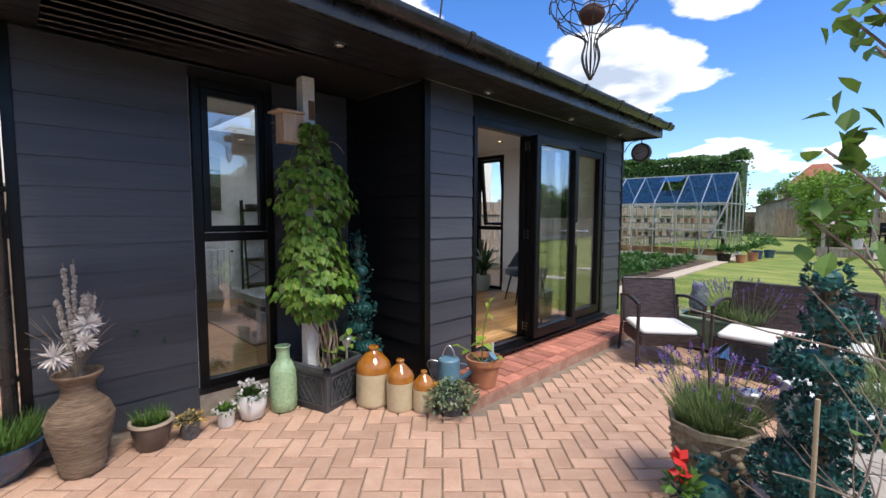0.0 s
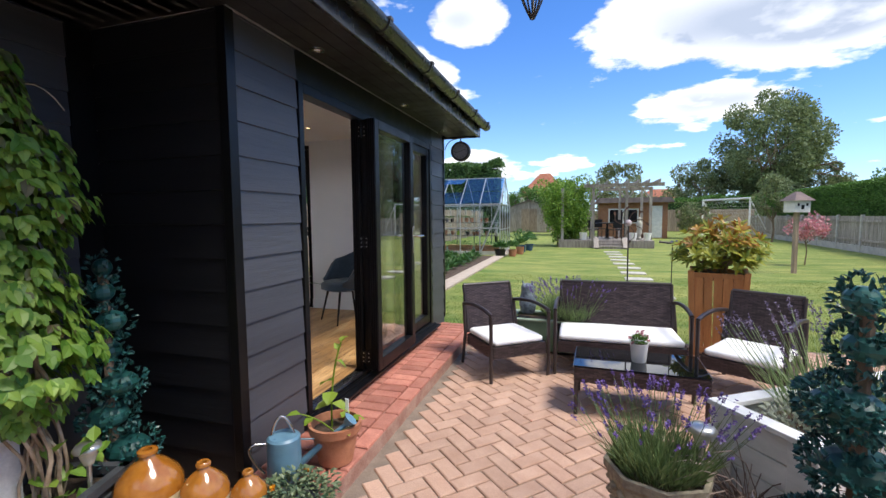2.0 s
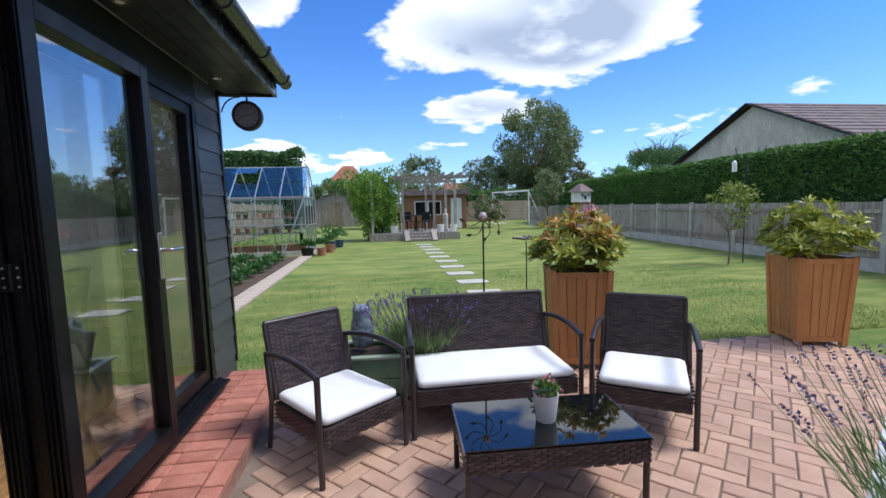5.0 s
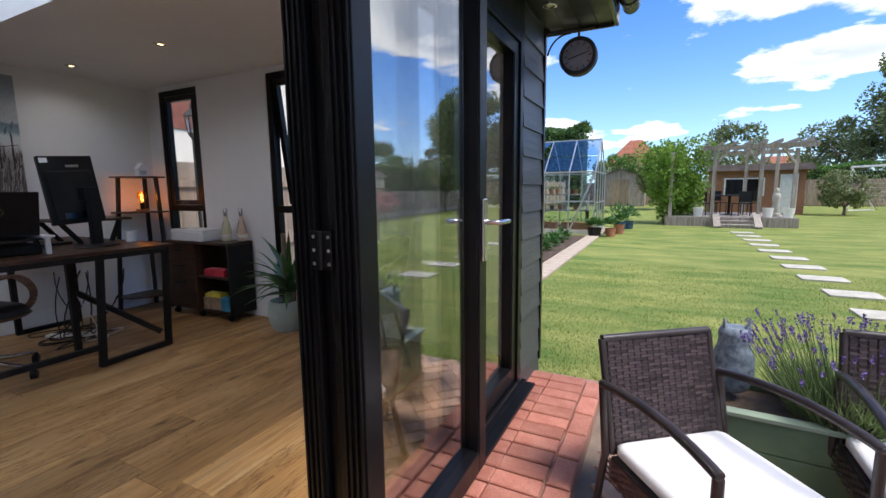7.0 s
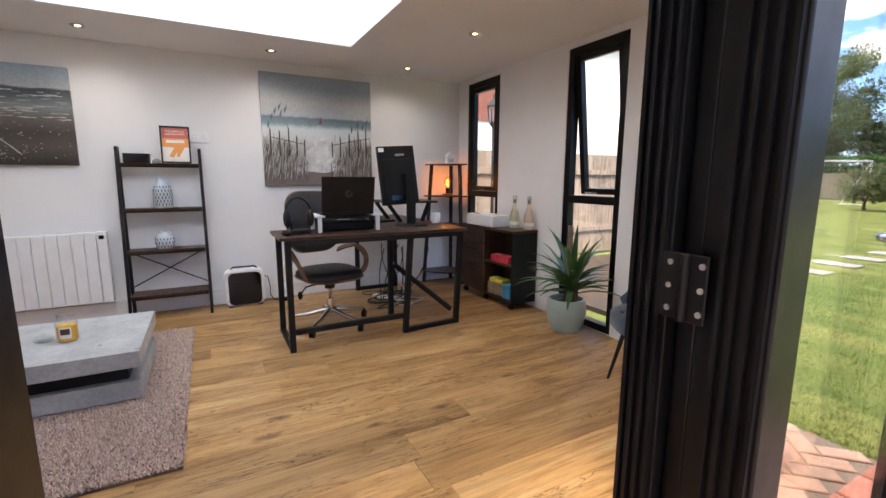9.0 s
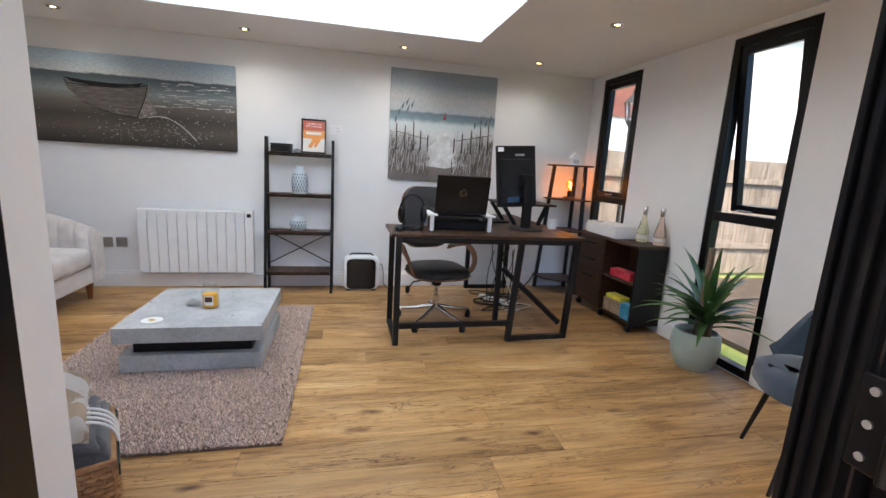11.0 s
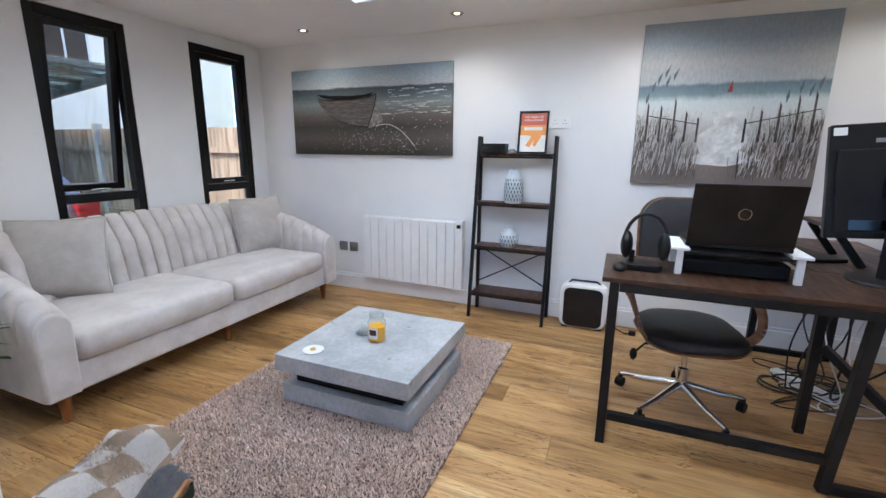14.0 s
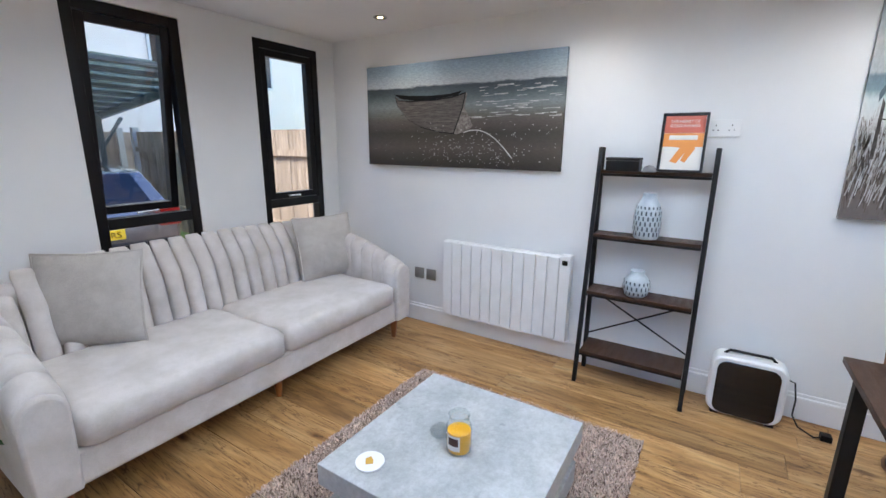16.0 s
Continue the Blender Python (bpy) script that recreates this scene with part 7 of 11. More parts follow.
for x, y, s, lab in ((-0.165, -0.365, 1.0, "large"), (0.045, -0.285, 0.83, "middle-sized"), (0.185, -0.185, 0.66, "small")):
    g = thing("stoneware_flagon", lab + " cream stoneware flagon with an amber glazed shoulder", "flagon", (x, y, 0), 0, "stoneware flagons")
    R, H = 0.128 * s, 0.425 * s
    if s < 0.9:
        R = 0.118 * s
        H = 0.43 * s
    part("lower_body", Mesh().lathe([(R * 0.92, 0), (R * 0.97, 0.008), (R, H * 0.08), (R, H * 0.60)], 36), STONE, g, smooth=50)
    part("shoulder", Mesh().lathe([(R * 1.003, H * 0.57), (R * 1.003, H * 0.66), (R * 0.88, H * 0.74), (R * 0.50, H * 0.86), (R * 0.27, H * 0.91), (R * 0.22, H * 0.945), (R * 0.30, H * 0.955), (R * 0.30, H * 0.985), (R * 0.24, H), (R * 0.14, H * 0.995), (R * 0.13, H * 0.93)], 36), AMBERG, g, "amber glazed shoulder and neck", smooth=50)

# lead-look planter with climber, trellis post and bird box
LEAD = mat("lead_grey_planter", (0.040, 0.045, 0.052), 0.5, var=(0.075, 0.08, 0.09), scale=7, bump=0.3, bump_scale=100, rough_var=0.1)
pl = thing("lead_planter", "square dark grey planter with raised lattice pattern", "planter", (-0.44, -0.60, 0), 0)
PR = 17


def frustum(h0, h1, z0, z1, k=0.0):
    return [[(sx * (h + 0.0), sy * (h + 0.0), z) for sx, sy in ((-1, -1), (1, -1), (1, 1), (-1, 1))] for h, z in ((h0, z0), (h1, z1))]


R_ = Matrix.Rotation(radians(PR), 4, "Z")


def rotm(m, M=R_):
    m.v = [tuple(M @ Vector(p)) for p in m.v]
    return m


m = Mesh().loft(frustum(0.165, 0.195, 0.0, 0.30), cap=False)
m.loft([[(sx * h, sy * h, z) for sx, sy in ((-1, -1), (1, -1), (1, 1), (-1, 1))] for h, z in ((0.165, 0.001), (0.01, 0.001))], cap=False)
part("body", rotm(m), LEAD, pl)
m = Mesh()
for a in range(4):
    rr = Matrix.Rotation(math.pi / 2 * a, 4, "Z")
    m.add([tuple(rr @ Vector(p)) for p in Mesh().box(-0.212, -0.212, 0.295, 0.212, -0.175, 0.33).v], Mesh().box(0, 0, 0, 1, 1, 1).f)
    for k in range(-3, 4):
        for s in (-1, 1):
            x0, x1, z0, z1 = k * 0.055 - 0.055 * s, k * 0.055 + 0.055 * s, 0.055, 0.245
            x0, x1 = max(-0.135, min(0.135, x0)), max(-0.135, min(0.135, x1))
            if abs(x1 - x0) < 0.03:
                continue
            yo = lambda z: -0.166 - 0.03 * z / 0.30 - 0.002
            b2 = Mesh().bar((x0, yo(z0), z0), (x1, yo(z1), z1), 0.007, 0.010, (0, 1, 0))
            m.add([tuple(rr @ Vector(p)) for p in b2.v], b2.f)
    for (xa, za), (xb, zb) in (((-0.14, 0.05), (0.14, 0.05)), ((-0.145, 0.25), (0.145, 0.25)), ((-0.14, 0.05), (-0.145, 0.25)), ((0.14, 0.05), (0.145, 0.25))):
        b2 = Mesh().bar((xa, -0.166 - 0.03 * za / 0.30 - 0.003, za), (xb, -0.166 - 0.03 * zb / 0.30 - 0.003, zb), 0.010, 0.012, (0, 1, 0))
        m.add([tuple(rr @ Vector(p)) for p in b2.v], b2.f)
part("raised_lattice", rotm(m), LEAD, pl)
part("soil", rotm(Mesh().box(-0.185, -0.185, 0.26, 0.185, 0.185, 0.275)), SOIL, pl)
PAINTW = mat("weathered_white_paint", (0.56, 0.57, 0.57), 0.7, var=(0.68, 0.68, 0.67), scale=8, bump=0.3, bump_scale=80, fine=0.1)
po = thing("white_post", "weathered white painted square post carrying the climber", "post", (-0.47, -0.70, 0))
part("post", Mesh().box(-0.045, -0.045, 0.28, 0.045, 0.045, 2.32), PAINTW, po, bevel=0.004)
part("rust_stain_plate", Mesh().box(0.0452, -0.005, 2.03, 0.048, 0.040, 2.16), mat("rusty_plate", (0.14, 0.08, 0.05), 0.9), po, "rusty metal plate")
NEWWOOD = mat("pale_pine", (0.42, 0.30, 0.20), 0.75, var=(0.52, 0.40, 0.29), scale=6, stretch=(6, 6, 0.8), bump=0.3, bump_scale=60)
bb = thing("bird_box", "small pale wooden bird box on the white post", "bird box", (-0.47, -0.82, 1.86))
part("box", Mesh().box(-0.055, -0.075, 0.0, 0.055, 0.072, 0.19), NEWWOOD, bb, bevel=0.003)
part("front_lip", Mesh().box(0.056, -0.075, 0.0, 0.066, 0.02, 0.13), NEWWOOD, bb, bevel=0.002)
part("roof", Mesh().box(-0.075, -0.12, 0.192, 0.085, 0.072, 0.206), NEWWOOD, bb, bevel=0.002)

VINE = leafy("vine_leaf", (0.085, 0.22, 0.025), (0.32, 0.48, 0.08), 0.45, 0.45)
VINED = leafy("vine_leaf_reddish", (0.10, 0.075, 0.03), (0.10, 0.14, 0.04), 0.3, 0.5)


def vine(loc, seed=5):
    g = thing("virginia_creeper", "leafy green climber hanging over the white post", "climbing plant", loc)
    r = random.Random(seed)
    m, m2 = Mesh(), Mesh()
    for i in range(1500):
        f = r.random()
        z = 0.66 + 1.34 * f
        wid = (0.27 if f < 0.62 else 0.27 - 0.45 * (f - 0.62)) * (0.9 + 0.22 * math.sin(z * 9.0) + 0.1 * math.sin(z * 23.0))
        wid *= 1.0 if f > 0.12 else 0.55 + f * 3.6
        a = r.uniform(-1.0, 1.0) * math.pi
        rad = wid * r.uniform(0.45, 1.05)
        p = Vector((math.cos(a) * rad * 0.75 + 0.06, math.sin(a) * rad - 0.02, z))
        if p.x < -0.22:
            p.x = -0.22
        out = Vector((math.cos(a) * 0.8 + 0.35, math.sin(a), 0)).normalized()
        # hanging leaflets in threes
        big = r.uniform(0.045, 0.082)
        for k in (-0.7, 0.0, 0.7):
            d = (out * 0.55 + Vector((0, 0, -0.75)) + Vector((-out.y, out.x, 0)) * k + rand_dir(r) * 0.25)
            v, fc = leaf_verts(p, d, out + Vector((0, 0, 0.5)), big * (1.0 if k == 0 else 0.8), big * 0.55, 0.12, 0.12)
            (m2 if f > 0.80 and r.random() < 0.35 or r.random() < 0.08 else m).add(v, fc)
    part("leaves", m, VINE, g, "bright green lobed leaves", kind="stuff", fix=False)
    part("reddish_leaves", m2, VINED, g, "reddish young leaves", kind="stuff", fix=False)
    m = Mesh()
    for i in range(15):
        x0, y0 = 0.06 + r.uniform(-0.05, 0.07), 0.06 + r.uniform(-0.06, 0.06)
        pts = [Vector((x0, y0, 0.272))]
        for k in range(1, 7):
            pts.append(Vector((x0 + r.uniform(-0.05, 0.05), y0 - 0.012 * k + r.uniform(-0.05, 0.05), 0.272 + k * 0.12)))
        sm = [pts[0]]
        for a, b, c in zip(pts, pts[1:], pts[2:]):
            sm += arc((a + b) / 2, b, (b + c) / 2, 3)[:-1]
        m.tube(sm, r.uniform(0.004, 0.009), 6)
    for i in range(8):
        a = r.uniform(0, 6.28)
        m.tube(arc((0.0, 0.0, 1.75), (0.12 * math.cos(a), 0.15 * math.sin(a), 2.0), (0.22 * math.cos(a), 0.28 * math.sin(a), 1.75 + r.uniform(-0.1, 0.25)), 8), 0.0025, 4)
    part("stems", m, mat("pale_stem", (0.36, 0.29, 0.21), 0.8, var=(0.24, 0.17, 0.11), scale=20), g, "pale twisting stems", smooth=60, kind="stuff")
    m = Mesh()
    for i in range(22):
        v, fc = leaf_verts((r.uniform(0.05, 0.2), r.uniform(0.0, 0.22), r.uniform(0.30, 0.55)), rand_dir(r) + Vector((0.4, 0, 0)), (0, 0, 1), 0.07, 0.05)
        m.add(v, fc)
    part("low_leaves", m, VINE, g, kind="stuff", fix=False)
    return g


vine((-0.47, -0.66, 0))
sl = mat("solar_lamp_metal", (0.55, 0.56, 0.55), 0.3, 0.8, var=(0.42, 0.42, 0.40), scale=20)


def solar_lamp(loc, h):
    g = thing("solar_lamp", "small stake solar lamp with a domed metal cap", "garden lamp", loc, 0, "solar stake lamps")
    part("stake", Mesh().tube([(0, 0, 0), (0, 0, h - 0.08)], 0.009, 8), sl, g)
    part("lens", Mesh().lathe([(0.018, h - 0.08), (0.030, h - 0.045), (0.031, h - 0.02)], 20), mat("frosted_plastic", (0.55, 0.55, 0.45), 0.4), g, smooth=50)
    part("cap", Mesh().lathe([(0.050, h - 0.022), (0.052, h - 0.012), (0.042, h + 0.002), (0.008, h + 0.008)], 24), sl, g, smooth=50)


solar_lamp((-0.31, -0.50, 0.27), 0.22)
solar_lamp((2.03, 0.13, 0.0), 0.585)

# twisted topiaries
TEAL = leafy("artificial_box_leaf", (0.006, 0.042, 0.042), (0.035, 0.15, 0.135), 0.05, 0.35)


def topiary(name, label, loc, rings, seed, leafsize, n_scale, potmat, potprof, turn=0.0):
    """Spiral topiary: tiers of leaves that grow wider to the foot."""
    g = thing(name, label, "topiary", loc)
    r = random.Random(seed)
    m = Mesh()
    for (z, rad, h, ox, oy) in rings:
        core = Mesh().ball((ox, oy, z), rad * 0.70, rad * 0.70, h * 0.34, 12, 8)
        m.add(core.v, core.f)
        n = int(n_scale * rad * rad * 2000)
        for i in range(n):
            d = rand_dir(r)
            p = Vector((ox + d.x * rad * 0.92, oy + d.y * rad * 0.92, z + d.z * h * 0.55))
            out = Vector((d.x, d.y, d.z * 1.1 + 0.55)).normalized()
            for k in range(3):
                q = (out + rand_dir(r) * 0.75).normalized()
                v, f = leaf_verts(p, q, out, leafsize * r.uniform(0.7, 1.1), leafsize * 0.42, 0.2, 0.05)
                m.add(v, f)
    part("leaves", m, TEAL, g, "dark blue-green glossy leaves", kind="stuff", fix=False)
    part("stem", Mesh().tube([(0, 0, 0.02), (0, 0, rings[-1][0])], 0.02, 8), BARK, g)
    part("pot", Mesh().lathe(potprof, 28), potmat, g, smooth=45)
    return g


TERRA = mat("terracotta", (0.34, 0.13, 0.065), 0.8, var=(0.46, 0.20, 0.11), scale=8, bump=0.2, bump_scale=120, fine=0.1)
STONEPOT = mat("mossy_stone_pot", (0.20, 0.17, 0.13), 0.9, var=(0.33, 0.30, 0.22), scale=12, bump=0.8, bump_scale=60, fine=0.25)
topiary("spiral_topiary", "tall dark blue-green spiral topiary in a stone pot", (2.30, -0.28, 0), [(0.30, 0.13, 0.16, 0.03, 0.0), (0.48, 0.165, 0.16, -0.035, -0.02), (0.69, 0.145, 0.15, 0.02, 0.01), (0.87, 0.12, 0.14, -0.03, 0.0), (1.03, 0.09, 0.13, 0.018, 0.01), (1.16, 0.062, 0.12, -0.012, 0.0)], 3, 0.026, 14.0, STONEPOT, cyl_pot(0.13, 0.18, 0.22))
topiary("spiral_topiary", "slim dark blue-green spiral topiary in the recess by the wall", (-0.45, -0.30, 0), [(0.34, 0.13, 0.18, 0.05, 0.03), (0.50, 0.115, 0.16, -0.02, 0.0), (0.65, 0.11, 0.15, 0.03, 0.02), (0.80, 0.095, 0.15, -0.02, 0.0), (0.94, 0.085, 0.14, 0.02, 0.01), (1.07, 0.07, 0.13, -0.01, 0.0), (1.18, 0.055, 0.12, 0.0, 0.0)], 4, 0.030, 5.0, TERRA, cyl_pot(0.10, 0.13, 0.24))
topiary("low_topiary", "low dark blue-green topiary ball in a stone pot by the lavender", (2.00, -0.36, 0), [(0.30, 0.13, 0.22, 0, 0)], 6, 0.04, 3.5, STONEPOT, cyl_pot(0.10, 0.13, 0.19))

# lavender
LAVLEAF = leafy("lavender_leaf", (0.10, 0.17, 0.06), (0.24, 0.32, 0.13), 0.25)
LAVFL = leafy("lavender_flower", (0.08, 0.045, 0.22), (0.22, 0.14, 0.42), 0.1)
LAVG = leafy("faded_lavender_flower", (0.10, 0.08, 0.16), (0.22, 0.18, 0.28), 0.1)


def lavender(parent, c, R, H, n, nf, seed, fl, stems=LAVLEAF, lean=(0, 0), spike=0.035):
    r = random.Random(seed)
    m, f = Mesh(), Mesh()
    c = Vector(c)
    for i in range(n):
        a, rr = r.uniform(0, math.tau), R * r.random() ** 0.5
        b = c + Vector((math.cos(a) * rr * 0.5, math.sin(a) * rr * 0.5, 0))
        d = Vector((math.cos(a) * rr / R * 0.65 + lean[0], math.sin(a) * rr / R * 0.65 + lean[1], 1)).normalized()
        L = H * r.uniform(0.45, 0.85)
        v, fc = leaf_verts(b + d * L * r.uniform(0.0, 0.55), d + rand_dir(r) * 0.35, rand_dir(r), L * 0.42, 0.006, 0, 0.1, True)
        m.add(v, fc)
    for i in range(nf):
        a, rr = r.uniform(0, math.tau), R * r.random() ** 0.5
        b = c + Vector((math.cos(a) * rr * 0.5, math.sin(a) * rr * 0.5, 0))
        d = Vector((math.cos(a) * rr / R * 0.75 + lean[0] + r.uniform(-0.15, 0.15), math.sin(a) * rr / R * 0.75 + lean[1] + r.uniform(-0.15, 0.15), 1)).normalized()
        L = H * r.uniform(0.85, 1.2)
        tip = b + d * L
        m.tube([b + d * L * 0.3, tip], 0.0013, 3, cap=False)
        for k in range(5):
            p = tip + d * (k * spike / 5)
            for q in range(3):
                v, fc = leaf_verts(p, d * 0.6 + rand_dir(r) * 0.8, rand_dir(r), 0.011, 0.008, 0, 0, True)
                f.add(v, fc)
    part("foliage", m, stems, parent, kind="stuff", fix=False)
    part("flower_spike", f, fl, parent, "purple flower spikes", kind="stuff", fix=False)


lp = thing("lavender_pot", "lavender in flower in a cobbled stone-effect pot", "potted plant", (1.885, 0.16, 0))
part("pot", Mesh().lathe([(0.11, 0), (0.125, 0.02), (0.19, 0.34), (0.205, 0.36), (0.205, 0.39), (0.185, 0.39), (0.175, 0.30)], 8), STONEPOT, lp, "octagonal mossy stone-effect pot")
m = Mesh()
r = random.Random(7)
for j in range(7):
    z = 0.03 + 0.045 * j
    rad = 0.125 + 0.062 * z / 0.34
    for i in range(15):
        a = math.tau * (i + 0.5 * (j % 2)) / 15 + r.uniform(-0.05, 0.05)
        rr = rad * (math.cos(math.pi / 8) / math.cos((a % (math.pi / 4)) - math.pi / 8))
        m.ball((rr * math.cos(a), rr * math.sin(a), z), 0.026, 0.026, 0.019, 6, 4)
part("cobbles", m, STONEPOT, lp, "raised rounded cobbles", smooth=60, kind="stuff")
part("soil", Mesh().lathe([(0.17, 0.33), (0.05, 0.34)], 16), SOIL, lp)
lavender(lp, (0, 0, 0.33), 0.24, 0.32, 2200, 120, 5, LAVFL)

# raised white trough with faded lavender and grasses
tr = thing("raised_bed", "raised white painted timber trough full of lavender and herbs", "raised planter", (2.095, 0.324, 0), -57)
GREYW = mat("white_trough_paint", (0.58, 0.59, 0.58), 0.65, var=(0.70, 0.70, 0.69), scale=6, bump=0.2, bump_scale=60, stretch=(1, 1, 3))
L_, D_ = 0.43, 1.12
for x, y in ((0.06, 0.06), (L_ - 0.06, 0.06), (0.06, D_ - 0.06), (L_ - 0.06, D_ - 0.06)):
    part("leg", Mesh().box(x - 0.05, y - 0.05, 0, x + 0.05, y + 0.05, 0.60), GREYW, tr, bevel=0.004)
for k in (0, 1, 2):
    z = 0.30 + 0.10 * k
    part("side_board", Mesh().box(0.11, 0.02, z, L_ - 0.11, 0.045, z + 0.095).box(0.11, D_ - 0.045, z, L_ - 0.11, D_ - 0.02, z + 0.095), GREYW, tr, bevel=0.003)
    part("end_board", Mesh().box(0.02, 0.11, z, 0.045, D_ - 0.11, z + 0.095).box(L_ - 0.045, 0.11, z, L_ - 0.02, D_ - 0.11, z + 0.095), GREYW, tr, bevel=0.003)
part("rim", Mesh().box(0, 0, 0.601, L_, 0.07, 0.622).box(0, D_ - 0.07, 0.601, L_, D_, 0.622).box(0, 0.07, 0.601, 0.07, D_ - 0.07, 0.622).box(L_ - 0.07, 0.07, 0.601, L_, D_ - 0.07, 0.622), GREYW, tr, bevel=0.003)
part("soil", Mesh().box(0.046, 0.046, 0.45, L_ - 0.046, D_ - 0.046, 0.54), SOIL, tr)
h = thing("tall_lavender", "loose tall lavender with faded grey-purple spikes in the trough", "plant", (2.095, 0.324, 0.54), -57)
lavender(h, (0.25, 0.46, 0), 0.42, 0.40, 900, 95, 8, LAVG, lean=(-0.12, 0.1), spike=0.05)
part("herb_clump", (lambda m, r: (tuft(m, (0.22, 0.2, 0.0), 420, 0.03, 0.16, 0.014, r), m)[1])(Mesh(), random.Random(4)), leafy("grey_herb", (0.20, 0.24, 0.17), (0.36, 0.38, 0.29), 0.2), h, kind="stuff", fix=False)

# grasses and dry stems beside the trough
gr = thing("grass_clump", "clump of dark arching ornamental grass by the trough", "plant", (2.20, 0.10, 0))
r = random.Random(12)
m = Mesh()
for i in range(120):
    a, L = r.uniform(0, 6.28), r.uniform(0.35, 0.62)
    b = Vector((r.uniform(-0.06, 0.06), r.uniform(-0.06, 0.06), 0.0))
    o = Vector((math.cos(a), math.sin(a), 0))
    pts = arc(b, b + Vector((0, 0, L)) + o * 0.05, b + o * L * 0.55 + Vector((0, 0, L * r.uniform(0.5, 1.0))), 5)
    m.tube(pts, [0.0022] * 5 + [0.0006], 3, cap=False)
part("blades", m, leafy("dry_grass", (0.10, 0.06, 0.05), (0.34, 0.28, 0.24), 0.1), gr, kind="stuff", fix=False)

# flowering creeper with red flowers at the near corner, and a shrub that leans into view
rf = thing("red_flowering_plant", "green leaved plant with bright red flowers beside the lavender pot", "plant", (1.92, -0.55, 0))
r = random.Random(3)
m = Mesh()
tuft(m, (0.05, 0.05, 0.22), 90, 0.06, 0.10, 0.04, r, simple=False)
tuft(m, (0.02, 0.05, 0.36), 30, 0.06, 0.06, 0.04, r, simple=False)
m.tube([(0.03, 0.05, 0), (0.04, 0.04, 0.30), (0.02, 0.06, 0.44)], 0.004, 5)
part("leaves", m, GREEN, rf, kind="stuff", fix=False)
m = Mesh()
for c, s in (((0.0, 0.08, 0.46), 0.05), ((0.01, 0.06, 0.42), 0.045), ((0.10, 0.0, 0.24), 0.045), ((0.02, -0.06, 0.12), 0.05)):
    blooms(m, [c], s, r)
part("red_flowers", m, REDP, rf, "bright red flowers", kind="stuff", fix=False)


def limb(m, p, d, L, rad, depth, r, tips, bend=0.35):
    pts, q, dd = [p], p.copy(), d.copy()
    n = 5
    for i in range(n):
        dd = (dd + rand_dir(r) * bend * 0.35).normalized()
        q = q + dd * L / n
        pts.append(q.copy())
    m.tube(pts, [rad * (1 - 0.45 * i / n) for i in range(n + 1)], 6 if rad > 0.02 else 5, cap=False)
    if depth == 0:
        tips.append((q, dd))
        tips.append((pts[3], dd))
        return
    for k in range(r.choice((2, 3))):
        nd = (dd + rand_dir(r) * 0.85).normalized()
        limb(m, pts[r.choice((3, 4, 5))], nd, L * r.uniform(0.6, 0.8), rad * 0.55, depth - 1, r, tips, bend)


sh = thing("leaning_shrub", "sprawling shrub with bare grey stems and round green leaves", "shrub", (2.62, -0.98, 0))
r = random.Random(21)
m, tips = Mesh(), []
for k in range(9):
    d = Vector((r.uniform(-0.28, 0.35), r.uniform(-0.3, 0.5), 1)).normalized()
    limb(m, Vector((r.uniform(-0.12, 0.12), r.uniform(-0.08, 0.2), 0)), d, r.uniform(0.45, 0.75), 0.009, 2, r, tips)
for tx, ty, tz in ((-0.28, -0.08, 1.75), (-0.24, -0.10, 1.68), (-0.27, -0.04, 1.80), (-0.22, -0.06, 1.60), (-0.30, -0.14, 1.50), (-0.24, -0.13, 1.44), (-0.31, -0.10, 1.36)):
    m.tube(arc((r.uniform(-0.05, 0.1), r.uniform(-0.05, 0.1), 0.0), (0.12 + tx * 0.2, ty * 0.5, tz * 0.8), (tx, ty, tz), 10), 0.0028, 5)
    for q in range(5):
        tips.append((Vector((tx + r.uniform(-0.04, 0.07), ty + r.uniform(-0.04, 0.06), tz + r.uniform(-0.05, 0.05))), rand_dir(r)))
part("stems", m, mat("grey_stem", (0.26, 0.22, 0.18), 0.85, var=(0.14, 0.10, 0.08), scale=25), sh, "bare grey twisting stems", smooth=60, kind="stuff")
m = Mesh()
for p, d in tips:
    if p.z > 1.2 and p.x > -0.36 or r.random() < 0.06:
        for k in range(2):
            v, f = leaf_verts(p + rand_dir(r) * 0.04, d + rand_dir(r), (0, 0, 1), r.uniform(0.035, 0.065), 0.036, 0.15, 0.1)
            m.add(v, f)
part("leaves", m, GREEN, sh, "rounded mid-green leaves", kind="stuff", fix=False)
ca = thing("bamboo_cane", "pale bamboo cane standing among the stems", "cane", (2.31, -0.70, 0))
part("cane", Mesh().tube([(0, 0, 0), (0.005, 0.0, 0.3), (0.0, 0.01, 0.88)], 0.006, 8), mat("bamboo", (0.36, 0.30, 0.20), 0.6, var=(0.46, 0.40, 0.28), scale=12), ca, smooth=60)

# pots under the recessed wall
BLUEG = mat("blue_glazed_bowl", (0.012, 0.045, 0.13), 0.2, var=(0.03, 0.09, 0.20), scale=9, coat=0.6)
BROWNP = mat("brown_glazed_pot", (0.07, 0.05, 0.045), 0.35, var=(0.12, 0.09, 0.075), scale=8)
DARKP = mat("speckled_blue_pot", (0.03, 0.04, 0.06), 0.3, var=(0.12, 0.13, 0.15), scale=40)
GRASSP = leafy("chive_green", (0.04, 0.12, 0.02), (0.14, 0.24, 0.05), 0.2)


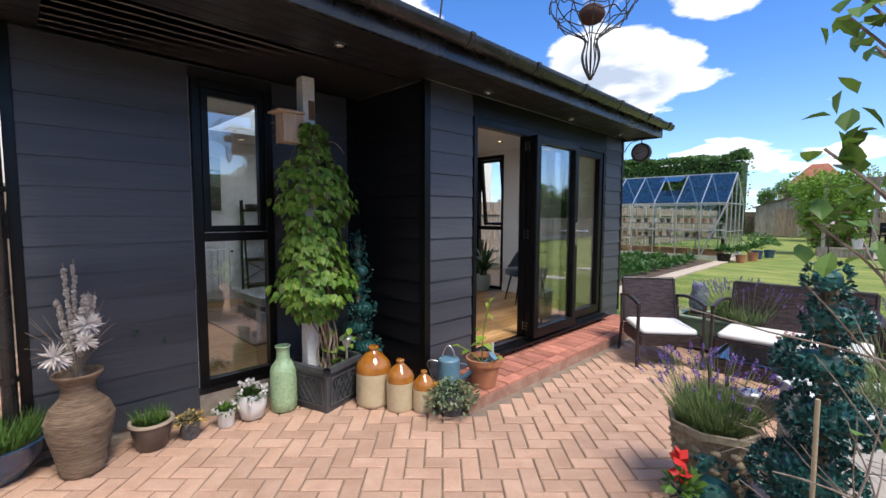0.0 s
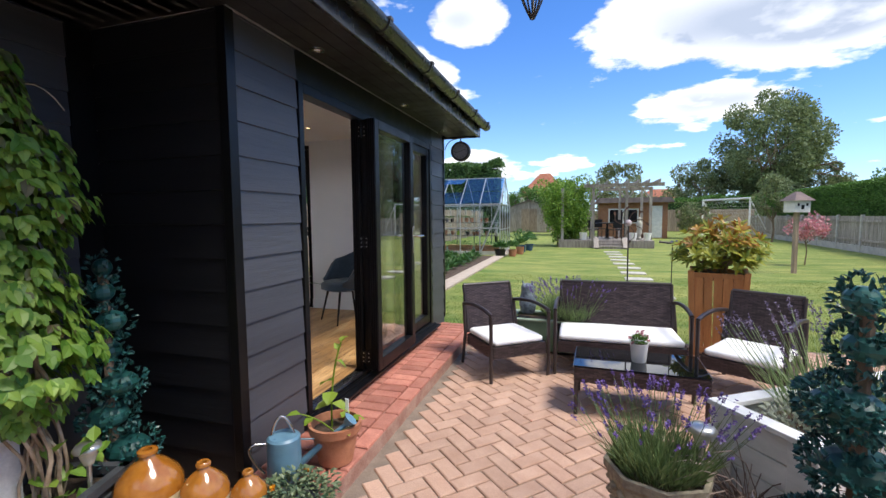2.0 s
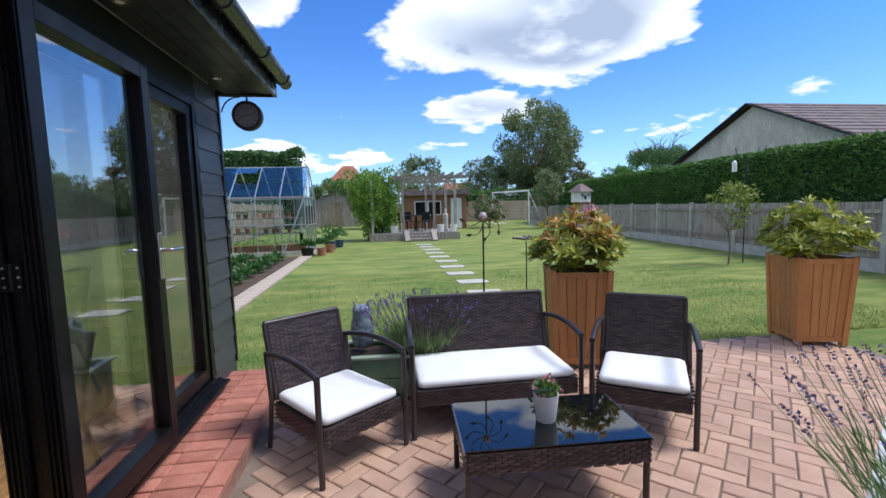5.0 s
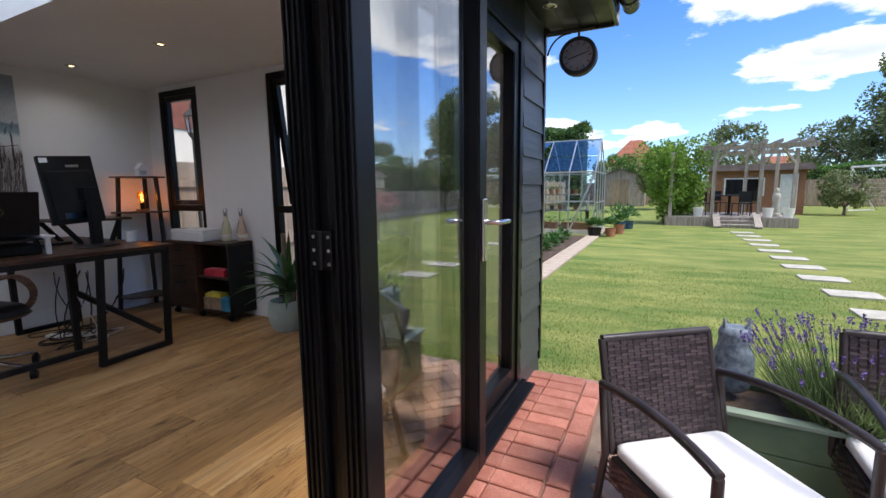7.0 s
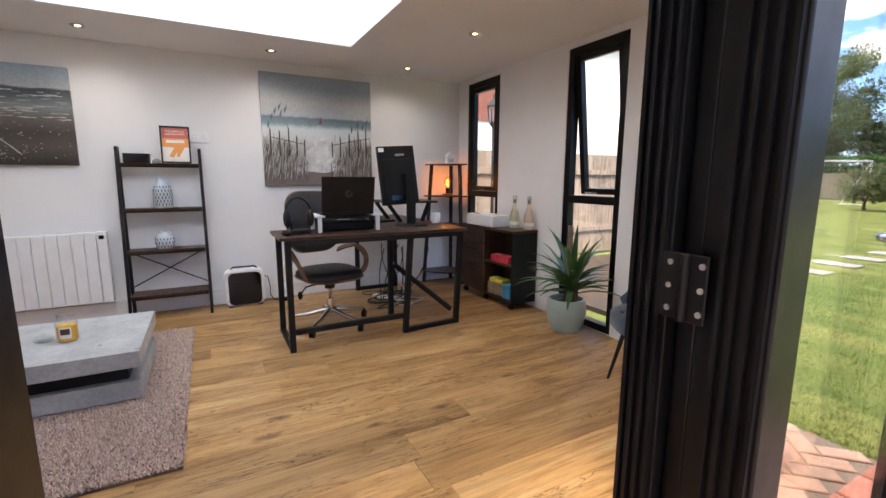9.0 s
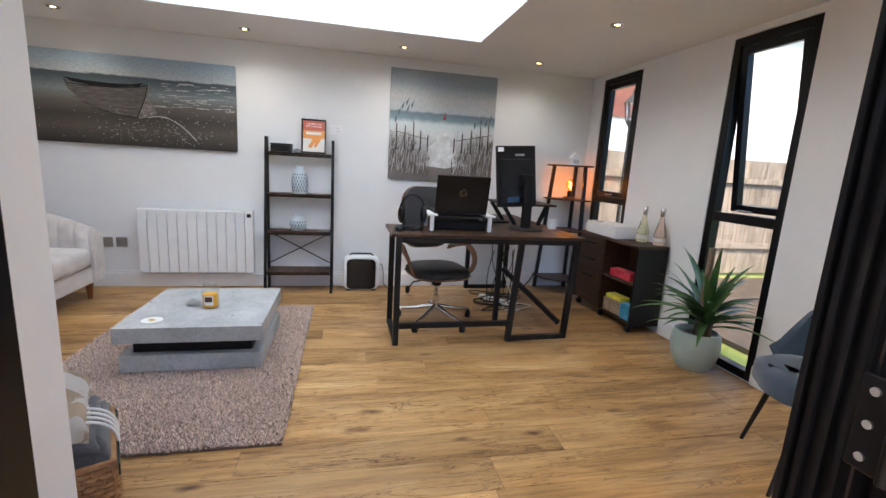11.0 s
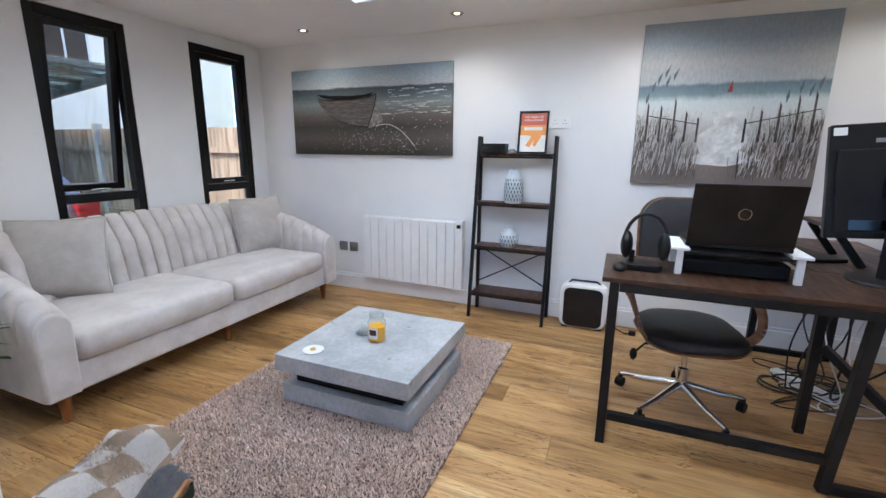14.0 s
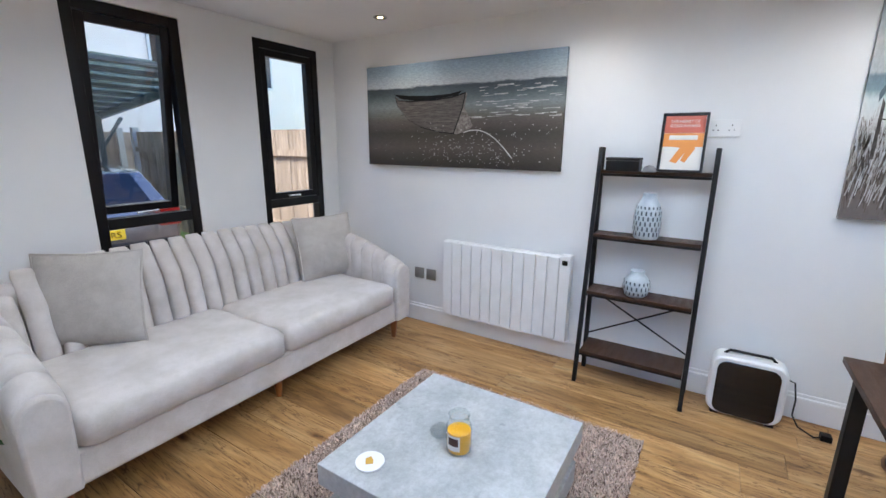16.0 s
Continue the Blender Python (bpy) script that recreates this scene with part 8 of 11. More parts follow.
def grassy(parent, R, z, h, n, seed):
    r = random.Random(seed)
    m = Mesh()
    for i in range(n):
        a, rr = r.uniform(0, 6.28), R * r.random() ** 0.5
        b = Vector((rr * math.cos(a), rr * math.sin(a), z))
        v, f = leaf_verts(b, Vector((math.cos(a) * 0.4 * rr / R, math.sin(a) * 0.4 * rr / R, 1)) + rand_dir(r) * 0.25, rand_dir(r), h * r.uniform(0.6, 1.1), 0.004, 0, 0.25, True)
        m.add(v, f)
    part("blades", m, GRASSP, parent, kind="stuff", fix=False)


g = thing("blue_bowl", "wide blue glazed bowl of fine green thrift", "potted plant", (-0.77, -2.33, 0))
part("bowl", Mesh().lathe([(0.11, 0), (0.13, 0.01), (0.20, 0.11), (0.225, 0.19), (0.235, 0.20), (0.215, 0.20), (0.20, 0.15)], 36), BLUEG, g, smooth=50)
part("soil", Mesh().lathe([(0.20, 0.16), (0.05, 0.17)], 20), SOIL, g)
grassy(g, 0.17, 0.16, 0.19, 1500, 3)
g = thing("brown_pot", "brown glazed pot of chives with a pale rim", "potted plant", (-0.57, -1.67, 0))
part("pot", Mesh().lathe([(0.065, 0), (0.075, 0.01), (0.105, 0.12), (0.108, 0.15)], 32), BROWNP, g, smooth=50)
part("rim", Mesh().lathe([(0.108, 0.15), (0.118, 0.158), (0.115, 0.172), (0.098, 0.170), (0.095, 0.14)], 32), mat("pale_rim", (0.40, 0.33, 0.26), 0.5), g, "pale rim", smooth=50)
part("soil", Mesh().lathe([(0.095, 0.145), (0.02, 0.15)], 16), SOIL, g)
grassy(g, 0.075, 0.145, 0.11, 260, 5)
potted("small_flower_pot", "small speckled blue pot of little yellow flowers", (-0.55, -1.475, 0), cyl_pot(0.045, 0.062, 0.11), DARKP, "speckled dark blue pot", leafy("dry_pinkish_leaf", (0.16, 0.15, 0.06), (0.34, 0.24, 0.12), 0.2), 240, 0.03, 0.075, 0.014, 6, YELLOWP, 14, 0.014)
potted("small_flower_pot", "small white pot of pale flowers", (-0.55, -1.265, 0), cyl_pot(0.045, 0.055, 0.11), WHITECER, "plain white pot", GREEN, 180, 0.04, 0.06, 0.014, 7, WHITEP, 16, 0.014, group="white pots")
potted("white_flower_pot", "round white pot of white pansies", (-0.54, -1.10, 0), [(0.05, 0), (0.07, 0.012), (0.092, 0.09), (0.096, 0.13), (0.092, 0.175), (0.084, 0.176), (0.082, 0.15)], WHITECER, "glossy white rounded pot", DEEP, 300, 0.05, 0.085, 0.022, 8, WHITEP, 26, 0.026, group="white pots")
g = thing("wicker_vase", "tall brown woven vase of dried stems and pale silk flowers", "vase", (-0.545, -1.99, 0))
WV = mat("woven_seagrass", (0.13, 0.085, 0.055), 0.85, var=(0.25, 0.175, 0.12), scale=18, bump=0.6, bump_scale=120, stretch=(1, 1, 4), island=0.15)
prof = [(0.085, 0.0), (0.098, 0.02), (0.115, 0.12), (0.142, 0.24), (0.148, 0.30), (0.128, 0.36), (0.078, 0.42), (0.070, 0.46), (0.080, 0.50), (0.108, 0.535)]
pr2 = []
for (r0, z0), (r1, z1) in zip(prof, prof[1:]):
    k = max(1, int((z1 - z0) / 0.0075))
    for i in range(k):
        f = i / k
        pr2 += [(r0 + (r1 - r0) * f, z0 + (z1 - z0) * f), (r0 + (r1 - r0) * (f + 0.5 / k) + 0.0035, z0 + (z1 - z0) * (f + 0.5 / k))]
pr2 += [(0.112, 0.54), (0.110, 0.548), (0.095, 0.545), (0.065, 0.47)]
part("woven_body", Mesh().lathe(pr2, 40, wobble=0.012, seed=3), WV, g, smooth=30)
r = random.Random(31)
m, m2, m3 = Mesh(), Mesh(), Mesh()
for (dx, dy, h, fat) in ((-0.05, -0.03, 1.12, 0.016), (-0.02, 0.01, 1.14, 0.016), (-0.12, -0.06, 0.93, 0.020), (-0.03, 0.05, 0.96, 0.020), (0.02, 0.06, 0.97, 0.020), (0.0, 0.09, 0.96, 0.018), (0.03, 0.03, 0.90, 0.018)):
    a, b = Vector((0, 0, 0.45)), Vector((dx, dy, h))
    m.tube([a, a.lerp(b, 0.5) + Vector((dx * 0.1, dy * 0.1, 0)), b], 0.004, 5)
    for k in range(26):
        p = a.lerp(b, 0.42 + 0.55 * k / 26)
        m2.ball(p + rand_dir(r) * 0.004, fat * r.uniform(0.6, 1.0), None, fat * 0.7, 6, 4)
for i in range(26):
    aa = r.uniform(0, 6.28)
    m.tube(arc((0, 0, 0.5), (0.05 * math.cos(aa), 0.05 * math.sin(aa), 0.68), (r.uniform(0.08, 0.2) * math.cos(aa), r.uniform(0.1, 0.22) * math.sin(aa), r.uniform(0.65, 0.92)), 6), 0.0016, 4)
for c, s in (((0.06, -0.09, 0.66), 0.095), ((0.05, 0.045, 0.80), 0.085), ((0.08, 0.03, 0.72), 0.07)):
    for k in range(70):
        d = rand_dir(r)
        d.x = abs(d.x)
        v, f = leaf_verts(Vector(c), d, rand_dir(r), s * r.uniform(0.7, 1.0), 0.012, 0.1, 0.05)
        m3.add(v, f)
part("stems", m, mat("dry_stem", (0.20, 0.16, 0.13), 0.8), g, "thin dry stems", smooth=60)
part("seed_heads", m2, mat("dried_seed_head", (0.42, 0.38, 0.34), 0.9, var=(0.26, 0.22, 0.20), scale=40, island=0.2), g, "beaded grey seed heads", kind="stuff")
part("silk_flowers", m3, WHITEP, g, "pale spiky silk flowers", kind="stuff", fix=False)

# watering can, terracotta pot and trailing plant on and by the step
ZB = 0.092
BLUECAN = mat("blue_painted_metal", (0.13, 0.26, 0.36), 0.35, var=(0.10, 0.20, 0.28), scale=7, rough_var=0.1)
w = thing("watering_can", "blue metal watering can with a long spout", "watering can", (0.17, 0.085, ZB), -8)
part("body", Mesh().lathe([(0.082, 0), (0.085, 0.004), (0.083, 0.10), (0.080, 0.205), (0.070, 0.215), (0.03, 0.217)], 32), BLUECAN, w, smooth=40)
part("spout", Mesh().tube([(0.03, 0.075, 0.03), (0.13, 0.12, 0.13), (0.24, 0.19, 0.235)], [0.022, 0.016, 0.011], 12), BLUECAN, w, smooth=60)
part("rose", Mesh().tube([(0.235, 0.187, 0.228), (0.262, 0.203, 0.262)], [0.010, 0.038], 16), BLUECAN, w, smooth=40)
part("spout_brace", Mesh().tube([(0.06, 0.055, 0.18), (0.17, 0.145, 0.165)], 0.004, 6), BLUECAN, w)
part("back_handle", Mesh().tube(arc((-0.05, -0.07, 0.19), (-0.13, -0.19, 0.24), (-0.06, -0.075, 0.04), 10), 0.007, 8), CHROME, w, "pale metal handle", smooth=60)
part("top_handle", Mesh().tube(arc((-0.05, -0.03, 0.215), (-0.02, 0.0, 0.40), (0.03, 0.04, 0.215), 8), 0.008, 8), CHROME, w, "pale metal top handle", smooth=60)
g = thing("terracotta_pot", "terracotta pot with a tall leggy seedling", "potted plant", (0.34, 0.29, ZB))
part("pot", Mesh().lathe([(0.085, 0), (0.09, 0.004), (0.122, 0.17), (0.136, 0.172), (0.140, 0.215), (0.125, 0.217), (0.116, 0.16)], 36), TERRA, g, smooth=40)
part("soil", Mesh().lathe([(0.118, 0.175), (0.03, 0.18)], 20), SOIL, g)
LIME = leafy("lime_leaf", (0.22, 0.36, 0.03), (0.36, 0.48, 0.08), 0.4)
m = Mesh()
stem = arc((-0.02, 0.0, 0.175), (-0.04, 0.02, 0.45), (0.03, 0.03, 0.64), 8)
m.tube(stem, 0.005, 6)
m.tube(arc((0.02, -0.04, 0.175), (-0.05, -0.06, 0.25), (-0.11, -0.14, 0.30), 5), 0.004, 6)
part("stem", m, LIME, g, smooth=60)
m = Mesh()
r = random.Random(2)
for p, d, s in ((stem[4], (-1, 0.2, -0.2), 0.10), (stem[3], (0.3, -1, -0.1), 0.10), (stem[2], (1, 0.3, -0.3), 0.11), (stem[2], (-0.6, -0.8, 0.1), 0.09), (stem[6], (0.8, 0.4, -0.5), 0.07), (stem[7], (-0.4, 0.2, 0.8), 0.05), (stem[8], (0.6, 0.3, 0.8), 0.05), (stem[8], (0.0, 0.5, 0.6), 0.04),
                (Vector((-0.11, -0.14, 0.30)), (-0.7, -0.6, 0.3), 0.07), (Vector((-0.07, -0.10, 0.27)), (-0.2, -1, -0.1), 0.06), (Vector((0.05, 0.05, 0.20)), (0.8, 0.2, 0.3), 0.09), (Vector((0.06, -0.03, 0.19)), (0.7, -0.5, 0.2), 0.08), (Vector((0.0, 0.07, 0.2)), (0.1, 0.9, 0.3), 0.07)):
    v, f = leaf_verts(p, d, (0, 0, 1), s, s * 0.85, 0.12, 0.25)
    m.add(v, f)
part("leaves", m, LIME, g, "lime green heart-shaped leaves", fix=False)
part("label_stick", Mesh().box(0.045, 0.03, 0.17, 0.065, 0.034, 0.33), WHITEPL, g, "white plastic plant label")
g = thing("trailing_plant", "trailing variegated plant spilling over a small dark pot", "potted plant", (0.36, -0.085, 0.0))
part("pot", Mesh().lathe(cyl_pot(0.07, 0.095, 0.14), 28), DARKP, g, smooth=40)
m = Mesh()
r = random.Random(14)
for i in range(520):
    a = r.uniform(0, 6.28)
    rr = r.random() ** 0.6 * 0.19
    z = 0.17 - 0.9 * max(0, rr - 0.09) * r.uniform(0.2, 1.4)
    v, f = leaf_verts((rr * math.cos(a), rr * math.sin(a), max(0.012, z + r.uniform(-0.02, 0.04))), rand_dir(r) + Vector((math.cos(a), math.sin(a), 0)), (0, 0, 1), 0.034, 0.020)
    m.add(v, f)
part("leaves", m, leafy("variegated_leaf", (0.03, 0.075, 0.035), (0.26, 0.32, 0.17), 0.15), g, "small variegated leaves", kind="stuff", fix=False)
m = Mesh()
blooms(m, [(0.0, 0.09, 0.21), (-0.05, -0.1, 0.22)], 0.02, r)
part("orange_flower", m, leafy("orange_petal", (0.6, 0.2, 0.01), (0.8, 0.4, 0.02), 0.2), g, kind="stuff", fix=False)

# slatted cedar planters with shrubs
CEDAR = mat("orange_cedar", (0.37, 0.145, 0.045), 0.6, var=(0.52, 0.25, 0.09), scale=5, amount=0.6, stretch=(8, 8, 0.6), bump=0.25, bump_scale=40, obj_random=0.12, fine=0.12)
PIERIS = leafy("pieris_leaf", (0.10, 0.17, 0.02), (0.50, 0.50, 0.07), 0.35, 0.4)
PIERISR = leafy("pieris_copper_leaf", (0.26, 0.09, 0.02), (0.55, 0.33, 0.06), 0.35, 0.4)


def cedar_planter(loc, rz, label, seed, copper, S=0.50, H=0.84):
    g = thing("cedar_planter", label, "planter", loc, rz, "cedar planters")
    h0, h1 = S / 2 * 0.86, S / 2
    nb = 5
    for a in range(4):
        rr = Matrix.Rotation(math.pi / 2 * a, 4, "Z")
        for k in range(nb):
            m = Mesh()
            u0, u1 = -1 + 2 * k / nb, -1 + 2 * (k + 1) / nb
            gq = 0.012
            ring = []
            for h, z in ((h0, 0.07), (h1, H - 0.05)):
                w = h - 0.045
                ring.append([(w * u0 + gq * 0.25, -h + 0.006, z), (w * u1 - gq * 0.25, -h + 0.006, z), (w * u1 - gq * 0.25, -h + 0.024, z), (w * u0 + gq * 0.25, -h + 0.024, z)])
            m.loft([[tuple(rr @ Vector(p)) for p in q] for q in ring])
            part("slat", m, CEDAR, g)
        m = Mesh().loft([[tuple(rr @ Vector(p)) for p in ((-h - 0.006, -h - 0.006, z), (-h + 0.045, -h - 0.006, z), (-h + 0.045, -h + 0.045, z), (-h - 0.006, -h + 0.045, z))] for h, z in ((h0, 0.0), (h1, H))])
        part("corner_post", m, CEDAR, g, bevel=0.003)
        for z, hh in ((0.05, 0.05), (H - 0.05, 0.05)):
            h = h0 + (h1 - h0) * z / H
            m = Mesh().box(-h + 0.047, -h - 0.002, z - 0.01, h - 0.047, -h + 0.030, z + hh - 0.012)
            m.v = [tuple(rr @ Vector(p)) for p in m.v]
            part("rail", m, CEDAR, g, bevel=0.002)
    part("soil", Mesh().box(-h1 + 0.03, -h1 + 0.03, H - 0.09, h1 - 0.03, h1 - 0.03, H - 0.05), SOIL, g)
    q = thing("pieris_shrub", ("bushy yellow-green shrub with copper tips" if copper else "bushy yellow-green shrub") + " in a cedar planter", "shrub", (loc[0], loc[1], H - 0.05), rz, "shrubs in cedar planters")
    r = random.Random(seed)
    m, tips = Mesh(), []
    for k in range(9):
        limb(m, Vector((r.uniform(-0.08, 0.08), r.uniform(-0.08, 0.08), 0)), Vector((r.uniform(-0.9, 0.9), r.uniform(-0.9, 0.9), 1.0)).normalized(), 0.20, 0.010, 1, r, tips)
    part("branches", m, BARK, q, smooth=60)
    ml, mr = Mesh(), Mesh()
    for i in range(250):
        d = rand_dir(r)
        d.z = abs(d.z) - 0.35 * r.random()
        c = Vector((d.x * 0.40, d.y * 0.38, 0.20 + d.z * 0.34)) * r.uniform(0.55, 1.08)
        if noise.noise(c * 5.0 + Vector((seed, 0, 0))) < -0.22:
            continue
        top = c.z > 0.30
        out = (Vector((d.x, d.y, 0)) * 0.8 + Vector((0, 0, 0.8)) + rand_dir(r) * 0.35).normalized()
        s, big = out.orthogonal().normalized(), r.uniform(0.8, 1.15)
        t_ = out.cross(s)
        for k in range(9):
            a = math.tau * k / 9 + r.uniform(-0.25, 0.25)
            ld = out * r.uniform(0.15, 0.9) + (s * math.cos(a) + t_ * math.sin(a))
            v, f = leaf_verts(c, ld, out, big * r.uniform(0.075, 0.115), 0.030, 0.15, 0.05)
            (mr if copper and top and r.random() < 0.55 else ml).add(v, f)
    part("leaves", ml, PIERIS, q, "narrow yellow-green leaves in whorls", kind="stuff", fix=False)
    if copper:
        part("copper_leaves", mr, PIERISR, q, "copper young leaves", kind="stuff", fix=False)


cedar_planter((2.93, 3.24, 0), -15, "tall orange cedar slatted planter behind the garden sofa", 5, True)
cedar_planter((5.36, 3.30, 0), -15, "tall orange cedar slatted planter at the patio's edge", 6, False)

# green trough with lavender and an owl behind the sofa
GPAINT = mat("sage_green_paint", (0.13, 0.22, 0.13), 0.6, var=(0.17, 0.27, 0.16), scale=6, bump=0.15, bump_scale=60)
g = thing("green_trough", "low sage green painted wooden trough behind the garden seats", "planter", (1.42, 2.92, 0), -3)
for k in (0, 1):
    part("front_board", Mesh().box(-0.48, -0.21, 0.03 + 0.15 * k, 0.48, -0.188, 0.175 + 0.15 * k), GPAINT, g, bevel=0.003)
    part("back_board", Mesh().box(-0.48, 0.188, 0.03 + 0.15 * k, 0.48, 0.21, 0.175 + 0.15 * k), GPAINT, g, bevel=0.003)
    part("end_board", Mesh().box(-0.50, -0.187, 0.03 + 0.15 * k, -0.481, 0.187, 0.175 + 0.15 * k).box(0.481, -0.187, 0.03 + 0.15 * k, 0.50, 0.187, 0.175 + 0.15 * k), GPAINT, g, bevel=0.003)
part("top_rim", Mesh().box(-0.52, -0.23, 0.327, 0.52, -0.17, 0.347).box(-0.52, 0.17, 0.327, 0.52, 0.23, 0.347).box(-0.52, -0.17, 0.327, -0.46, 0.17, 0.347).box(0.46, -0.17, 0.327, 0.52, 0.17, 0.347), mat("pale_green_rim", (0.30, 0.38, 0.28), 0.6), g, bevel=0.003)
part("soil", Mesh().box(-0.46, -0.187, 0.20, 0.46, 0.187, 0.30).box(-0.48, -0.18, 0.0, 0.48, 0.18, 0.03), SOIL, g)
h = thing("lavender_bush", "full lavender bush with purple spikes in the green trough", "plant", (1.52, 2.92, 0.30))
lavender(h, (0, 0, 0), 0.42, 0.38, 4200, 170, 9, LAVFL)
OWL = mat("blue_grey_resin", (0.09, 0.12, 0.16), 0.5, var=(0.26, 0.32, 0.38), scale=30, bump=0.8, bump_scale=60)
o = thing("owl_figure", "blue-grey garden owl figure standing on the trough", "figurine", (1.08, 2.98, 0.347))
m = Mesh().lathe([(0.055, 0), (0.075, 0.02), (0.092, 0.10), (0.088, 0.17), (0.072, 0.225), (0.068, 0.25), (0.072, 0.285), (0.060, 0.315), (0.02, 0.325)], 24)
m.tube([(-0.035, -0.02, 0.29), (-0.055, -0.03, 0.36)], [0.022, 0.003], 8).tube([(0.035, -0.02, 0.29), (0.055, -0.03, 0.36)], [0.022, 0.003], 8)
part("figure", m, OWL, o, smooth=60)

# clock on a bracket at the far corner
IRON = mat("black_iron", (0.02, 0.02, 0.022), 0.5, var=(0.04, 0.038, 0.035), scale=20)
ck = thing("outdoor_clock", "round black outdoor clock hanging from an iron bracket", "clock", (0.19, YRO + 0.09, 2.19), 0)
RC = 0.112
ring = [(RC, -0.035), (RC + 0.008, -0.03), (RC + 0.008, 0.03), (RC, 0.035), (RC - 0.018, 0.035), (RC - 0.018, 0.028)]
m = Mesh().lathe([(RC - 0.018, -0.025), (RC - 0.018, -0.035), (RC, -0.035), (RC + 0.008, -0.028), (RC + 0.008, 0.028), (RC, 0.035), (RC - 0.018, 0.035), (RC - 0.018, 0.025)], 40)
m.v = [tuple(Matrix.Rotation(radians(90), 4, "X") @ Vector(p)) for p in m.v]
part("case", m, IRON, ck, smooth=40)
FACE = mat("grey_clock_face", (0.22, 0.22, 0.23), 0.5, var=(0.28, 0.28, 0.29), scale=12)
m = Mesh().tube([(0, -0.0285, 0), (0, 0.0285, 0)], RC - 0.012, 40)
part("face", m, FACE, ck)
m = Mesh()
for k in range(12):
    a = math.tau * k / 12
    for y in (-0.0295,):
        m.bar((0.068 * math.sin(a), y, 0.068 * math.cos(a)), (0.088 * math.sin(a), y, 0.088 * math.cos(a)), 0.005, 0.001, (0, 1, 0))
part("hour_marks", m, IRON, ck)
part("clock_pointers", Mesh().bar((0.012, -0.031, 0.003), (-0.062, -0.031, -0.016), 0.006, 0.001, (0, 1, 0)).bar((-0.01, -0.032, -0.002), (0.075, -0.032, 0.02), 0.005, 0.001, (0, 1, 0)), IRON, ck, "thin black clock pointers")
m = Mesh().tube([(0, 0, RC), (0, 0, 0.165)], 0.008, 8)
m.tube([(-0.19, -0.05, 0.158), (0.10, 0.0, 0.165)], 0.008, 6)
m.tube(arc((-0.19, -0.05, 0.02), (-0.16, -0.03, 0.15), (-0.05, 0, 0.155), 8), 0.006, 6)
m.tube([(-0.205, -0.06, 0.0), (-0.205, -0.06, 0.19)], 0.010, 6)
m.tube([(RC * math.cos(a), 0, RC * math.sin(a) + 0.0) for a in (-0.3, 0, 0.3)], 0.006, 6)
part("bracket", m, IRON, ck, "scrolled iron bracket", smooth=50)

# hanging wire basket
hb = thing("hanging_wire_basket", "black wire hanging ornament basket with a dark nest", "hanging basket", (1.42, -0.28, 2.0))
part("hanging_arm", Mesh().tube([(-0.99, 0, 0.56), (-0.94, 0, 0.85), (0, 0, 0.85), (0, 0, 0.60)], 0.006, 8), IRON, hb, "black iron hanging arm")
m = Mesh()
for k in range(12):
    a = math.tau * k / 12
    c, s = math.cos(a), math.sin(a)
    pts = [(0.005 * c, 0.005 * s, 0.0), (0.03 * c, 0.03 * s, 0.05), (0.045 * c, 0.045 * s, 0.11), (0.02 * c, 0.02 * s, 0.17), (0.05 * c, 0.05 * s, 0.20), (0.15 * c, 0.15 * s, 0.26), (0.19 * c, 0.19 * s, 0.33), (0.17 * c, 0.17 * s, 0.42), (0.08 * c, 0.08 * s, 0.52), (0.0, 0.0, 0.60)]
    pv = [Vector(p) for p in pts]
    sm = [pv[0]]
    for a_, b_2, c_ in zip(pv, pv[1:], pv[2:]):
        sm += arc((a_ + b_2) / 2, b_2, (b_2 + c_) / 2, 3)[:-1]
    m.tube(sm, 0.0028, 5)
for rr, z in ((0.15, 0.26), (0.19, 0.33), (0.17, 0.42)):
    m.tube([(rr * math.cos(math.tau * k / 30), rr * math.sin(math.tau * k / 30), z + 0.012 * math.sin(k * 2.1)) for k in range(31)], 0.003, 5)
part("wire_cage", m, IRON, hb, "looped black wires", smooth=60, kind="stuff")
part("nest", Mesh().ball((0, 0, 0.29), 0.06, 0.06, 0.045), mat("brown_nest", (0.06, 0.03, 0.025), 0.9), hb, smooth=60)
part("hook_rod", Mesh().tube([(0, 0, 0.60), (0, 0, 0.85)], 0.004, 6), IRON, hb)

# ---- the garden beyond ----
TIMBER = mat("weathered_timber", (0.23, 0.20, 0.175), 0.85, var=(0.40, 0.36, 0.32), scale=4, stretch=(6, 6, 0.5), bump=0.5, bump_scale=40, obj_random=0.18, fine=0.2)
BROWNT = mat("brown_fence_timber", (0.22, 0.165, 0.12), 0.85, var=(0.37, 0.29, 0.225), scale=4, stretch=(6, 6, 0.5), bump=0.5, bump_scale=40, obj_random=0.18, fine=0.2)
CONC = mat("pale_concrete", (0.40, 0.39, 0.37), 0.9, var=(0.50, 0.49, 0.46), scale=6, bump=0.2, bump_scale=60)
SLAB = mat("stone_slab", (0.42, 0.40, 0.34), 0.9, var=(0.54, 0.52, 0.46), scale=6, bump=0.3, bump_scale=80, fine=0.12)
ALU = mat("aluminium_bar", (0.55, 0.57, 0.58), 0.35, 0.7)
RENDERW = mat("cream_render", (0.85, 0.76, 0.67), 0.9, var=(0.88, 0.81, 0.73), scale=2, bump=0.1, bump_scale=50)
BARNW = mat("stained_barn_render", (0.44, 0.385, 0.285), 0.95, var=(0.82, 0.75, 0.60), scale=1.6, amount=0.6, bump=0.6, bump_scale=12, stretch=(1, 1, 0.45), fine=0.2)
